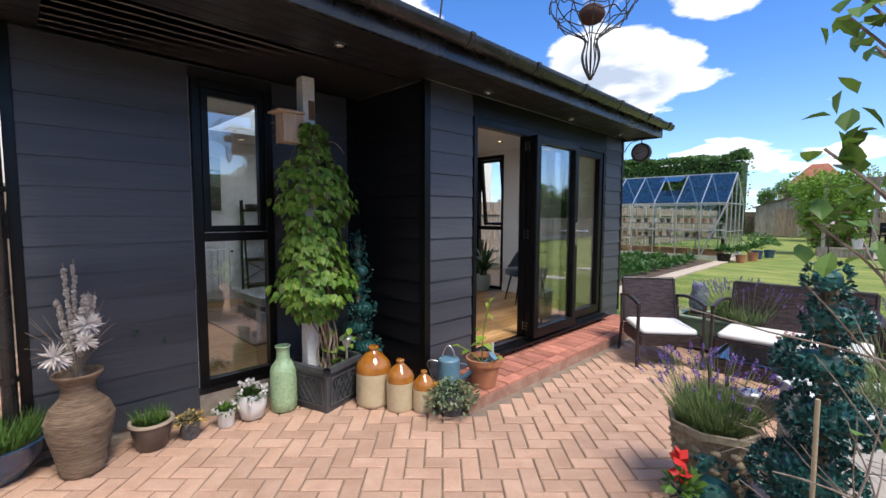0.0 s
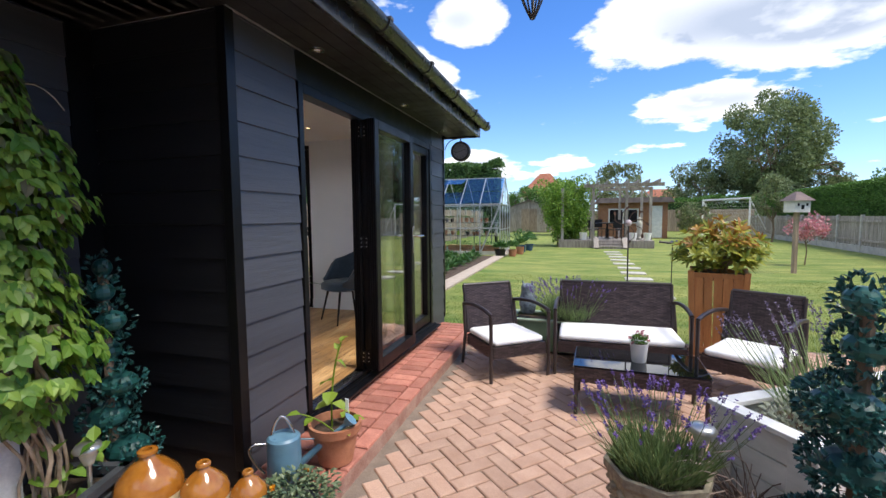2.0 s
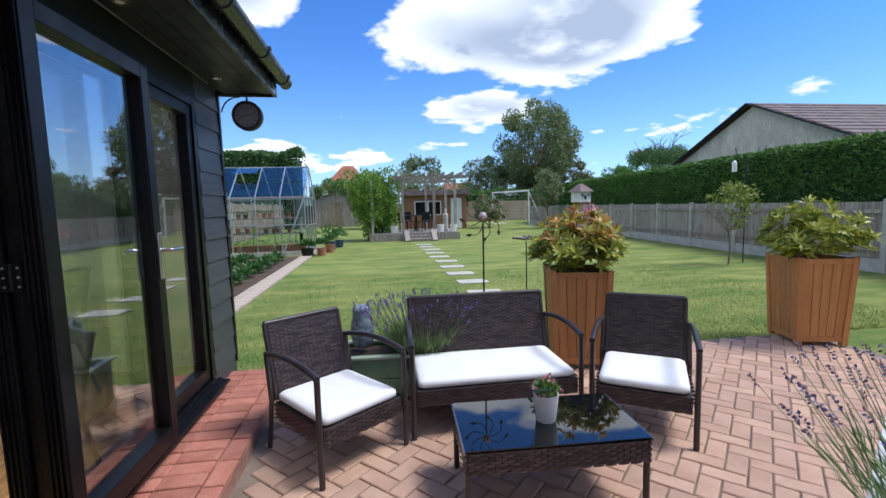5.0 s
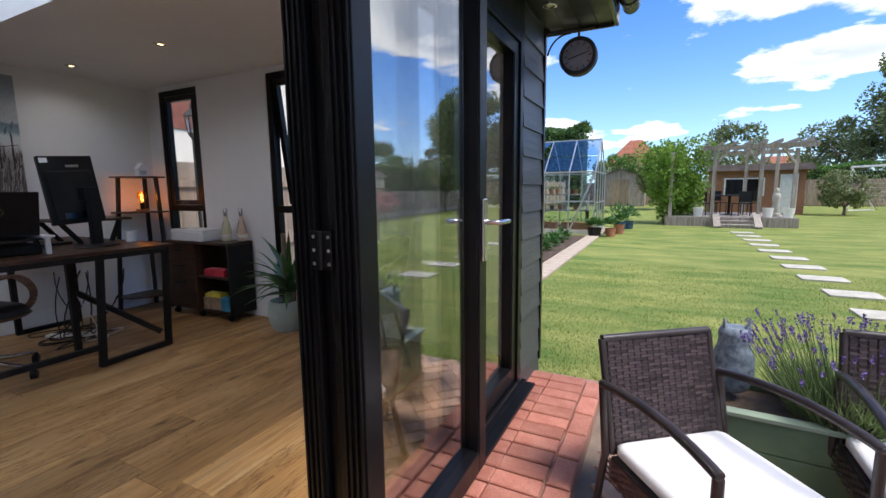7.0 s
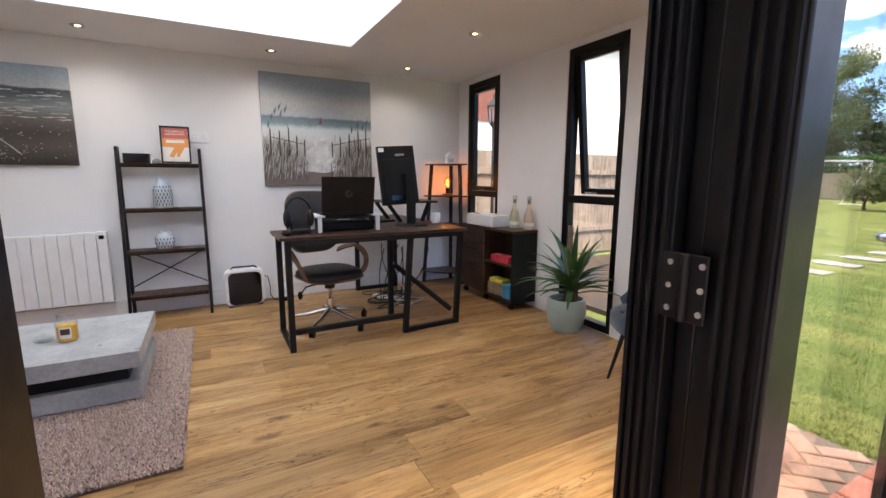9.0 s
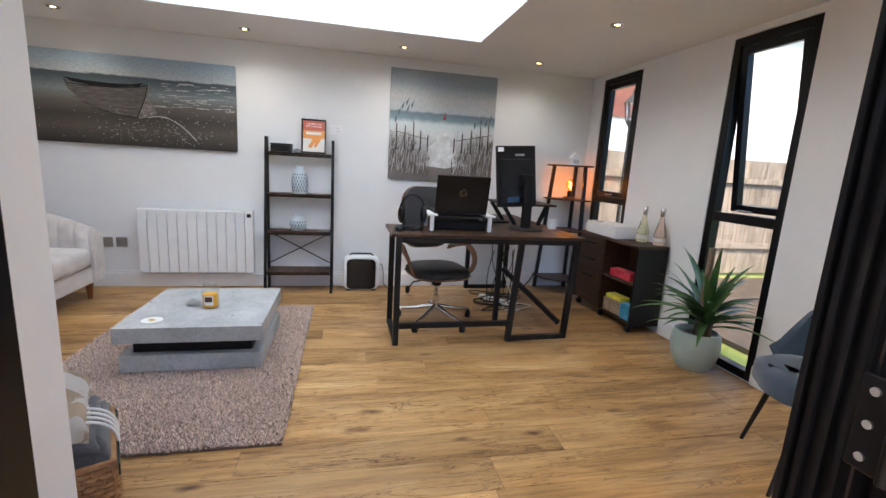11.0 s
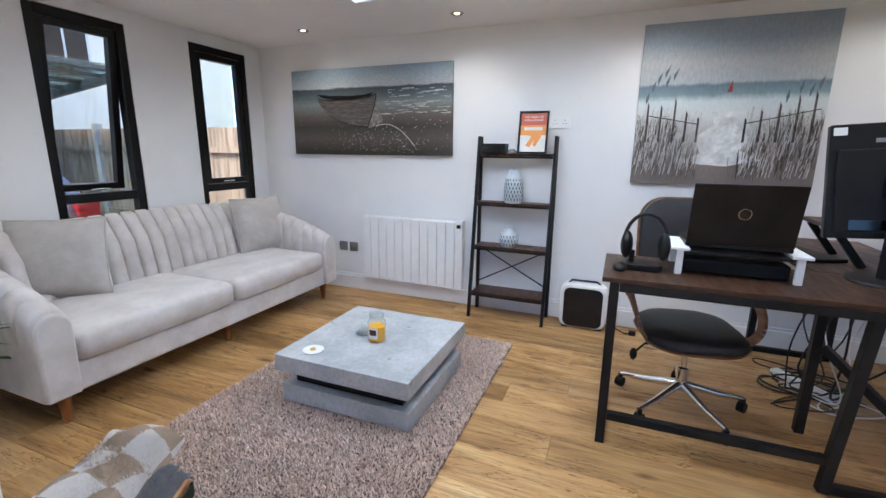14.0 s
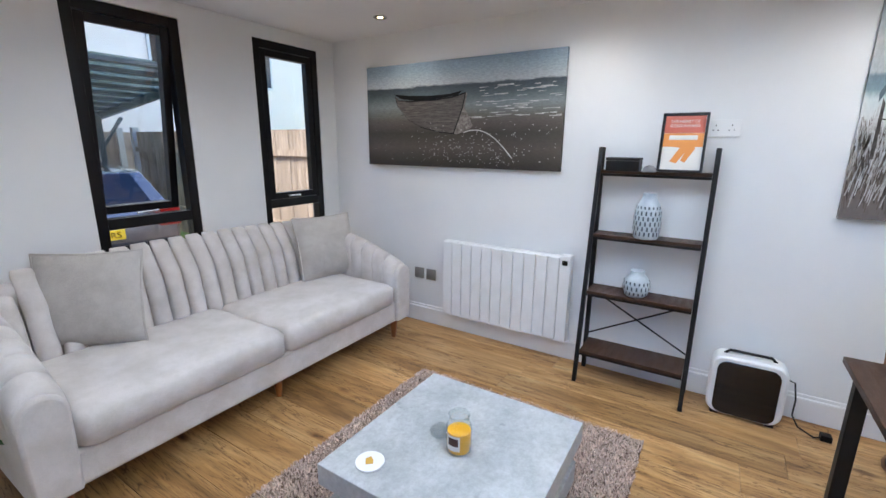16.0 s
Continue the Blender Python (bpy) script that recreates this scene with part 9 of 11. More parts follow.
TILER = mat("red_clay_roof", (0.26, 0.085, 0.05), 0.85, var=(0.36, 0.14, 0.08), scale=3, bump=0.5, bump_scale=30, fine=0.2)
TILEG = mat("brown_roof_tile", (0.13, 0.10, 0.10), 0.85, var=(0.20, 0.15, 0.14), scale=3, bump=0.4, bump_scale=30)
HEDGE = leafy("hedge_leaf", (0.05, 0.14, 0.025), (0.16, 0.30, 0.06), 0.2, 0.6)
CONIF = leafy("conifer_leaf", (0.05, 0.12, 0.04), (0.15, 0.26, 0.08), 0.2, 0.6)
TREEL = leafy("tree_leaf", (0.11, 0.15, 0.06), (0.27, 0.32, 0.14), 0.25, 0.6)
VEG = leafy("vegetable_leaf", (0.03, 0.10, 0.025), (0.10, 0.22, 0.05), 0.25)

# lawn tufts near the patio: one sheet of short blades
r = random.Random(77)
vs, fs = [], []
for i in range(52000):
    y = 3.53 + 5.5 * r.random() ** 1.7
    x = r.uniform(-0.7, 7.5)
    if (-0.2 < x < 0.5 and y < 3.6) or math.hypot(x - 2.92, (y - 6.5) * 0.8) < 0.22:
        continue
    a, h, w = r.uniform(0, 6.28), r.uniform(0.012, 0.034), r.uniform(0.002, 0.004)
    dx, dy = math.cos(a) * w, math.sin(a) * w
    lx, ly = r.uniform(-0.014, 0.014), r.uniform(-0.014, 0.014)
    o = len(vs)
    vs += [(x - dx, y - dy, -0.036), (x + dx, y + dy, -0.036), (x + lx, y + ly, -0.035 + h)]
    fs.append((o, o + 1, o + 2))
gm = Mesh()
gm.v, gm.f = vs, fs
g = part("grass", gm, leafy("grass_blade", (0.085, 0.18, 0.022), (0.30, 0.34, 0.085), 0.3, 0.7), None, "short mown grass blades by the patio", kind="stuff", fix=False)
tagged(g, category="grass")

# stepping stones
for k in range(10):
    y = 6.55 + 1.06 * k
    s = thing("stepping_stone", "pale rectangular stepping stone set in the lawn", "stepping stone", (2.92 + 0.02 * math.sin(k * 2.0), y, -0.034), 2 * math.sin(k * 3), "stepping stones")
    part("slab", Mesh().prism(rounded(0.55, 0.40, 0.02, 2), 0.0, 0.022), SLAB, s)

# stone edging and the vegetable bed
for k in range(20):
    y = 4.2 + 0.62 * k
    s = thing("edging_slab", "buff stone edging slab beside the vegetable bed", "edging", (-0.98, y, -0.034), 0.5 * math.sin(k * 5), "edging slabs")
    part("slab", Mesh().box(-0.17, -0.305, 0.0, 0.17, 0.305, 0.045), mat("buff_edging", (0.40, 0.32, 0.25), 0.9, var=(0.50, 0.42, 0.34), scale=6) if k == 0 else bpy.data.materials["buff_edging"], s, bevel=0.006)
setting("vegetable_bed", Mesh().box(-5.0, 4.2, -0.03, -1.16, 13.2, 0.02), SOIL, "dark soil of the vegetable bed", "soil")
for row in range(8):
    y0 = 6.9 + 0.75 * row
    for c in range(4):
        vb = thing("vegetable_clump", "leafy green vegetable clump growing in the bed", "plant", (-1.6 - 0.75 * c, y0, 0.02), 0, "vegetable clumps")
        m = Mesh()
        tuft(m, (0, 0, 0.04), 170, 0.15, 0.22, 0.07, r, simple=True)
        part("leaves", m, VEG, vb, kind="stuff", fix=False)
yh = thing("garden_hose_reel", "bright yellow-green hose coiled on a reel by the bed", "hose", (-1.45, 6.5, 0.02))
m = Mesh()
for k in range(5):
    m.tube([(0.02 * k - 0.04, (0.17 - 0.01 * k) * math.cos(a), 0.22 + (0.17 - 0.01 * k) * math.sin(a)) for a in (math.tau * i / 20 for i in range(21))], 0.013, 6)
part("hose", m, mat("yellow_green_plastic", (0.45, 0.62, 0.02), 0.4), yh, smooth=60)
part("frame", Mesh().box(-0.05, -0.16, 0.0, 0.05, 0.16, 0.03).box(-0.06, -0.01, 0.03, -0.055, 0.01, 0.22), BLACKPL, yh)

# greenhouse
GX0, GX1, GY0, GY1, GE, GR = -7.0, -1.05, 14.0, 16.4, 1.82, 2.85
gh = thing("greenhouse", "aluminium framed glass greenhouse full of plants", "greenhouse", (0, 0, 0))
GHG = glass("greenhouse_glass", (0.90, 0.96, 0.95), gloss=0.12)
part("base", Mesh().box(GX0, GY0, -0.03, GX1, GY0 + 0.1, 0.10).box(GX0, GY1 - 0.1, -0.03, GX1, GY1, 0.10).box(GX1 - 0.1, GY0 + 0.1, -0.03, GX1, GY1 - 0.1, 0.10).box(GX0, GY0 + 0.1, -0.03, GX0 + 0.1, GY1 - 0.1, 0.10), CONC, gh)
ym = (GY0 + GY1) / 2
nb = 8
for i in range(nb + 1):
    x = GX0 + (GX1 - GX0) * i / nb
    part("upright", Mesh().bar((x, GY0 + 0.02, 0.10), (x, GY0 + 0.02, GE), 0.035), ALU, gh)
    part("upright", Mesh().bar((x, GY1 - 0.02, 0.10), (x, GY1 - 0.02, GE), 0.035), ALU, gh)
    part("rafter", Mesh().bar((x, GY0 + 0.02, GE), (x, ym, GR), 0.035).bar((x, ym, GR), (x, GY1 - 0.02, GE), 0.035), ALU, gh)
for (a, b) in (((GX0, GY0 + 0.02, GE), (GX1, GY0 + 0.02, GE)), ((GX0, GY1 - 0.02, GE), (GX1, GY1 - 0.02, GE)), ((GX0, ym, GR), (GX1, ym, GR)), ((GX0, GY0 + 0.02, 0.95), (GX1, GY0 + 0.02, 0.95)), ((GX0 + 5.25, GY0 + 0.03, 0.1), (GX1, GY0 + 0.03, GE))):
    part("rail", Mesh().bar(a, b, 0.045), ALU, gh)
for k in range(1, 4):
    y = GY0 + (GY1 - GY0) * k / 4
    part("gable_bar", Mesh().bar((GX1, y, 0.10), (GX1, y, GE + (GR - GE) * (1 - abs(y - ym) / (ym - GY0))), 0.03), ALU, gh)
part("gable_rail", Mesh().bar((GX1, GY0, GE), (GX1, GY1, GE), 0.035).bar((GX1, GY0, 0.9), (GX1, GY1, 0.9), 0.03), ALU, gh)
for i in range(nb):
    x0, x1 = GX0 + (GX1 - GX0) * i / nb + 0.02, GX0 + (GX1 - GX0) * (i + 1) / nb - 0.02
    for z0, z1 in ((0.12, 0.92), (0.97, GE - 0.03)):
        part("pane", Mesh().box(x0, GY0 + 0.015, z0, x1, GY0 + 0.019, z1), GHG, gh).visible_shadow = False
    lift = 0.28 if i == 5 else 0.0
    mm = 0.45
    zf = lambda f: GE + (GR - GE) * f
    yf = lambda f: GY0 + 0.02 + (ym - GY0 - 0.02) * f
    for f0, f1, lf in ((0.02, mm, 0), (mm + 0.02, 0.98, lift)):
        # the sky's reflection is put into the roof panes as a blue tint
        part("roof_pane", Mesh().add([(x0, yf(f0) - lf * 0.6, zf(f0) + 0.02 + lf), (x1, yf(f0) - lf * 0.6, zf(f0) + 0.02 + lf), (x1, yf(f1), zf(f1) + 0.02), (x0, yf(f1), zf(f1) + 0.02)], [(0, 1, 2, 3)]), glass("roof_glass_sky_tint", (0.36, 0.52, 0.72), gloss=0.26) if i == 0 and f0 < 0.1 else bpy.data.materials["roof_glass_sky_tint"], gh).visible_shadow = False
part("pane", Mesh().box(GX1 - 0.005, GY0 + 0.03, 0.12, GX1 - 0.001, GY1 - 0.03, GE), GHG, gh).visible_shadow = False
for z in (0.62, 1.15):
    st = thing("greenhouse_bench", "slatted bench carrying flower pots inside the greenhouse", "bench", (0, 0, 0), 0, "greenhouse benches")
    part("bench_top", Mesh().box(GX0 + 0.4, GY1 - 0.75, z - 0.04, GX1 - 0.4, GY1 - 0.25, z), TIMBER, st)
    part("trestle", Mesh().box(GX1 - 0.5, GY1 - 0.7, 0, GX1 - 0.44, GY1 - 0.3, z - 0.041).box(GX0 + 0.44, GY1 - 0.7, 0, GX0 + 0.5, GY1 - 0.3, z - 0.041).box(-4.0, GY1 - 0.7, 0, -3.94, GY1 - 0.3, z - 0.041), TIMBER, st)
kinds = []
for k in range(34):
    x = GX0 + 0.6 + (GX1 - GX0 - 1.2) * (k % 17) / 17 + r.uniform(-0.08, 0.08)
    z = 0.62 if k < 17 else 1.15
    col = (TERRA, BLACKPL, DARKP, WHITEPL, bpy.data.materials["yellow_green_plastic"])[r.choice((0, 0, 0, 1, 1, 2, 3, 4))]
    p = thing("greenhouse_pot", "flower pot with a green seedling on the greenhouse bench", "flower pot", (x, GY1 - 0.5 + r.uniform(-0.1, 0.1), z), 0, "greenhouse pots")
    h = r.uniform(0.12, 0.20)
    part("pot", Mesh().lathe(cyl_pot(0.06, 0.085, h), 12), col, p)
    m = Mesh()
    tuft(m, (0, 0, h), 40, 0.06, 0.13, 0.05, r)
    part("leaves", m, VEG, p, kind="stuff", fix=False)
for k in range(5):
    p = thing("terracotta_trough", "long terracotta trough of seedlings on the greenhouse floor", "planter", (GX0 + 1.2 + k * 1.05, GY0 + 0.45, 0.0), 0, "terracotta troughs")
    part("trough", Mesh().loft([[(sx * a, sy * b, z) for sx, sy in ((-1, -1), (1, -1), (1, 1), (-1, 1))] for a, b, z in ((0.40, 0.12, 0.0), (0.46, 0.17, 0.30))]), TERRA, p)
    m = Mesh()
    for q in range(5):
        tuft(m, (-0.36 + 0.18 * q, 0, 0.30), 26, 0.06, 0.20, 0.05, r)
    part("leaves", m, VEG, p, kind="stuff", fix=False)
for (x, y, s, h_, mt, tall) in ((-0.95, 13.45, 0.20, 0.26, BLACKPL, 0.25), (-0.55, 13.7, 0.15, 0.24, TERRA, 0.35), (-0.40, 14.6, 0.16, 0.28, TERRA, 0.4), (-0.45, 15.6, 0.17, 0.28, BLUEG, 0.8), (-0.25, 16.5, 0.17, 0.26, BLUEG, 0.5)):
    p = thing("garden_pot", "garden pot of leafy plants beside the greenhouse", "flower pot", (x, y, -0.034), 0, "pots by the greenhouse")
    part("pot", Mesh().lathe(cyl_pot(s * 0.75, s, h_), 20), mt, p)
    m = Mesh()
    tuft(m, (0, 0, h_ + tall * 0.3), 220, s * 1.0, tall * 0.6, 0.06, r)
    part("leaves", m, VEG, p, kind="stuff", fix=False)


def tree(name, label, loc, height, trunk, crown, blobs, leaf, n, size, seed, group="", trunk_h=None, category="tree"):
    """A tapered trunk with limbs; leaves in clumps of uneven size, with gaps."""
    t = thing(name, label, category, loc, 0, group)
    r = random.Random(seed)
    m, tips = Mesh(), []
    th = trunk_h or height * 0.35
    m.tube([(0, 0, -0.1), (0.05 * th, 0, th * 0.5), (0, 0.03 * th, th)], [trunk, trunk * 0.75, trunk * 0.6], 8, cap=False)
    for k in range(6):
        a = math.tau * k / 6 + r.uniform(-0.4, 0.4)
        limb(m, Vector((0, 0.03 * th, th * r.uniform(0.75, 1.0))), Vector((math.cos(a) * 0.7, math.sin(a) * 0.7, r.uniform(0.5, 1.1))).normalized(), crown * 0.8, trunk * 0.45, 2, r, tips, 0.5)
    part("trunk", m, BARK, t, smooth=60)
    m = Mesh()
    pts = []
    for b in range(blobs):
        d = rand_dir(r)
        c = Vector((d.x * crown * 0.78, d.y * crown * 0.78, (height + th) / 2 + d.z * (height - th) * 0.42)) * 1.0
        pts.append((c, crown * r.uniform(0.16, 0.36)))
    for c, rad in pts:
        for i in range(int(n / blobs)):
            d = rand_dir(r)
            p = c + d * rad * r.uniform(0.55, 1.05)
            v, f = leaf_verts(p, d + rand_dir(r), rand_dir(r), size * r.uniform(0.6, 1.1), size * 0.6, 0, 0.1, True)
            m.add(v, f)
    part("crown", m, leaf, t, kind="stuff", fix=False)
    return t


def bush_mass(name, label, x0, x1, y0, y1, z1, leaf, n, size, seed, category="hedge", rough=0.15, z0=0.0, taper=0.0, core=None):
    """A clipped or loose hedge: a core coloured as dark as inner shade, set with leaves."""
    g = thing(name, label, category)
    r = random.Random(seed)
    m = Mesh()
    c = max(rough, 0.08)
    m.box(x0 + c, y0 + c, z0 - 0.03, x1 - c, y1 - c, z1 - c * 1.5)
    part("inner_growth", m, core or mat("shaded_hedge_inside", (0.025, 0.055, 0.015), 0.95), g)
    m = Mesh()
    for i in range(n):
        f = r.random()
        x, y, z = r.uniform(x0, x1), r.uniform(y0, y1), z0 + (z1 - z0) * r.random()
        s = r.random()
        big = noise.noise(Vector((x * 0.6, y * 0.6, seed))) * rough * 2.0
        if s < 0.45:
            x, nrm = x0 + r.uniform(0, 0.08), Vector((-1, 0, 0.3))
        elif s < 0.65:
            y, nrm = y0 + r.uniform(0, 0.08), Vector((0, -1, 0.3))
        elif s < 0.7:
            y, nrm = y1, Vector((0, 1, 0.3))
        else:
            z, nrm = z1, Vector((0, 0, 1))
        z = min(z, z1) + big * (z - z0) / (z1 - z0)
        p = Vector((x, y, z)) + rand_dir(r) * rough * 0.5
        v, fc = leaf_verts(p, nrm + rand_dir(r) * 0.9, rand_dir(r), size * r.uniform(0.6, 1.2), size * 0.6, 0, 0.1, True)
        m.add(v, fc)
    part("leaves", m, leaf, g, kind="stuff", fix=False)
    return g


# long clipped hedge and the fence in front of it
fx = lambda y: 9.75 + 0.095 * y
ya = -7.0
k = 0
while ya < 31:
    yb = ya + 1.9
    a, b = Vector((fx(ya), ya, 0)), Vector((fx(yb), yb, 0))
    d = (b - a).normalized()
    fp = thing("fence_panel", "weathered grey closeboard fence panel on a concrete gravel board", "fence panel", (a.x, a.y, -0.034), math.degrees(math.atan2(d.y, d.x)), "boundary fence panels")
    n_b = 13
    for i in range(n_b):
        x0 = 0.06 + (1.78 * i) / n_b
        if k == 0 and i == 0:
            me_board = Mesh().box(0, -0.012, 0.0, 1.78 / n_b + 0.012, 0.0, 1.05).data("board")
            me_board.materials.append(TIMBER)
        part("board", me_board, TIMBER, fp, loc=(x0, -0.006 * (i % 2), 0.26))
    part("gravel_board", Mesh().box(0.05, -0.02, 0.0, 1.85, 0.03, 0.25), CONC, fp)
    part("rail", Mesh().box(0.05, 0.001, 0.40, 1.85, 0.04, 0.47).box(0.05, 0.001, 1.10, 1.85, 0.04, 1.17), TIMBER, fp)
    part("concrete_post", Mesh().box(-0.05, -0.05, 0.0, 0.05, 0.05, 1.36), CONC, fp, bevel=0.008)
    ya, k = yb, k + 1
g = thing("clipped_hedge", "tall clipped dark green hedge behind the fence", "hedge", (fx(-8), -8, 0), math.degrees(math.atan2(0.095, 1)) * -1)
r = random.Random(55)
# solid core, its dark colour stands for the shade between the leaves
part("inner_growth", Mesh().box(0.62, 0, -0.03, 1.75, 42, 2.52), mat("shaded_hedge_inside", (0.025, 0.055, 0.015), 0.95), g)
m = Mesh()
for i in range(80000):
    y = r.uniform(0, 42)
    s = r.random()
    wob = 0.05 * noise.noise(Vector((y * 0.7, 0, 3)))
    if s < 0.66:
        p, nrm = Vector((0.58 + wob + r.uniform(-0.03, 0.05), y, r.uniform(0.9, 2.6))), Vector((-1, 0, 0.4))
    else:
        p, nrm = Vector((r.uniform(0.56, 1.8), y, 2.58 + wob + r.uniform(-0.04, 0.03))), Vector((0, 0, 1))
    v, fc = leaf_verts(p, nrm + rand_dir(r) * 0.8, rand_dir(r), r.uniform(0.06, 0.11), 0.05, 0, 0.1, True)
    m.add(v, fc)
part("leaves", m, HEDGE, g, kind="stuff", fix=False)

# barn over the hedge
bn = thing("old_barn", "old barn with a stained rendered gable and brown tiled roof", "barn", (16.2, 15.5, 0))
HB, HE, HR, LB = 5.4, 2.65, 5.05, 16.0
part("gable_wall", Mesh().prism([(-HB, 0), (HB, 0), (HB, HE), (0, HR), (-HB, HE)], 0.0, LB, "x"), BARNW, bn)
for s in (-1, 1):
    m = Mesh()
    rows = 14
    for q in range(rows):
        f0, f1 = q / rows, (q + 1.15) / rows
        y0, z0, y1, z1 = s * (HB + 0.25) * (1 - f0), HE - 0.1 + (HR - HE + 0.2) * f0, s * (HB + 0.25) * (1 - f1), HE - 0.1 + (HR - HE + 0.2) * f1
        if f1 > 1:
            y1, z1 = 0, HR + 0.1
        m.add([(-0.25, y0, z0 + 0.07), (LB, y0, z0 + 0.07), (LB, y1, z1 + 0.03), (-0.25, y1, z1 + 0.03), (-0.25, y0, z0), (LB, y0, z0)], [(0, 1, 2, 3), (0, 4, 5, 1)])
    part("roof_slope", m, TILEG, bn, fix=False)
part("verge_board", Mesh().bar((-0.26, -HB - 0.25, HE - 0.1), (-0.26, 0, HR + 0.1), 0.05, 0.16, (1, 0, 0)).bar((-0.26, HB + 0.25, HE - 0.1), (-0.26, 0, HR + 0.1), 0.05, 0.16, (1, 0, 0)), BLACKPL, bn)
part("loft_hatch", Mesh().box(-0.08, -0.2, 2.4, -0.002, 0.9, 3.1), mat("grey_hatch", (0.22, 0.20, 0.16), 0.9), bn)
m = Mesh()
r = random.Random(9)
for k in range(9):
    y = r.uniform(-4.5, 4.5)
    z = r.uniform(2.6, 2.9 + 2.0 * (1 - abs(y) / 5.4))
    pts = [Vector((-0.004, y, z))]
    for q in range(6):
        pts.append(pts[-1] + Vector((0, r.uniform(-0.3, 0.3), -r.uniform(0.15, 0.35))))
    m.tube(pts, 0.02, 4)
part("bare_creeper_stems", m, BARK, bn, "bare creeper stems on the render", kind="stuff")

# deck, pergola, vine
dk = thing("raised_deck", "low grey timber deck with steps", "deck", (0, 0, -0.034))
for i in range(30):
    part("deck_board", Mesh().box(0.85, 18.4 + i * 0.12, 0.30, 4.75, 18.51 + i * 0.12, 0.33), TIMBER, dk)
part("deck_side", Mesh().box(0.85, 18.38, 0.0, 4.75, 18.40, 0.30).box(0.85, 18.40, 0.0, 0.88, 22.0, 0.30).box(4.72, 18.40, 0.0, 4.75, 22.0, 0.30), TIMBER, dk)
for k in range(2):
    part("step", Mesh().box(2.5, 17.8 + 0.3 * k, 0.08 + 0.11 * k, 3.5, 18.1 + 0.3 * k, 0.12 + 0.11 * k).box(2.5, 17.82 + 0.3 * k, 0.0, 3.5, 17.85 + 0.3 * k, 0.08 + 0.11 * k), TIMBER, dk)
part("step_side", Mesh().bar((2.42, 17.7, 0.03), (2.42, 18.38, 0.42), 0.08, 0.20, (1, 0, 0)), TIMBER, dk)
part("step_side", Mesh().bar((3.58, 17.7, 0.03), (3.58, 18.38, 0.42), 0.08, 0.20, (1, 0, 0)), TIMBER, dk)
pg = thing("pergola", "weathered grey timber pergola on the deck", "pergola", (0, 0, -0.034))
for x, y in ((2.3, 18.5), (3.65, 18.5), (4.65, 18.9), (4.65, 21.6), (2.3, 21.6), (3.65, 21.6), (1.0, 18.6)):
    part("post", Mesh().box(x - 0.055, y - 0.055, 0.33, x + 0.055, y + 0.055, 2.62), TIMBER, pg)
for y in (18.5, 21.6):
    part("beam", Mesh().box(1.9, y - 0.03, 2.62, 5.1, y + 0.03, 2.77), TIMBER, pg)
for k in range(8):
    x = 2.05 + 0.40 * k
    part("cross_rail", Mesh().bar((x, 18.0, 2.82), (x, 22.1, 2.82), 0.05, 0.12), TIMBER, pg)
for a, b in (((2.3, 18.5, 2.1), (2.7, 18.5, 2.62)), ((3.65, 18.5, 2.1), (3.25, 18.5, 2.62)), ((3.65, 18.5, 2.1), (4.05, 18.5, 2.62)), ((4.65, 18.9, 2.1), (4.2, 18.6, 2.62))):
    part("brace", Mesh().bar(a, b, 0.06), TIMBER, pg)
vn = thing("vine_bower", "large bright green climber over the pergola's end", "climbing plant", (1.1, 19.3, -0.034))
r = random.Random(66)
m = Mesh()
for b in range(64):
    a, h = r.uniform(0, 6.28), r.random()
    rad = 1.25 * (0.55 + 0.45 * h)
    c = Vector((math.cos(a) * rad * r.uniform(0.2, 0.9), math.sin(a) * rad * r.uniform(0.2, 0.9), 0.5 + 2.45 * h))
    for i in range(170):
        d = rand_dir(r)
        v, f = leaf_verts(c + d * r.uniform(0.2, 0.42), d + rand_dir(r), rand_dir(r), r.uniform(0.08, 0.14), 0.08, 0, 0.1, True)
        m.add(v, f)
part("leaves", m, leafy("bower_leaf", (0.09, 0.20, 0.025), (0.28, 0.44, 0.07), 0.4), vn, kind="stuff", fix=False)
part("stems", Mesh().tube([(0, 0, 0.33), (0.1, 0.1, 1.4), (0, 0, 2.4)], 0.06, 7).tube([(-0.3, 0, 0.0), (-0.4, 0.1, 1.4), (-0.2, 0, 2.4)], 0.04, 7), BARK, vn, smooth=60)
tb = thing("deck_table", "dark round garden table on the deck", "table", (3.0, 20.2, 0.296))
part("table_top", Mesh().lathe([(0.50, 0.70), (0.52, 0.71), (0.52, 0.73), (0.50, 0.74)], 24), BLACKPL, tb)
part("pedestal", Mesh().lathe([(0.25, 0), (0.05, 0.05), (0.05, 0.70)], 12), BLACKPL, tb)
for k in range(4):
    a = math.tau * k / 4 + 0.4
    c = thing("deck_chair", "dark metal chair at the deck's table", "chair", (3.0 + 0.75 * math.cos(a), 20.2 + 0.75 * math.sin(a), 0.296), math.degrees(a) - 90, "chairs on the deck")
    part("seat", Mesh().box(-0.22, -0.22, 0.42, 0.22, 0.22, 0.45), BLACKPL, c)
    part("backrest", Mesh().box(-0.22, 0.20, 0.50, 0.22, 0.22, 0.88), BLACKPL, c)
    for sx in (-1, 1):
        for sy in (-1, 1):
            part("leg", Mesh().bar((sx * 0.2, sy * 0.2, 0.0), (sx * 0.2, sy * 0.2, 0.88 if sy > 0 else 0.42), 0.025), BLACKPL, c)
st = thing("garden_statue", "pale stone standing statue on the deck", "statue", (4.25, 19.2, 0.296))
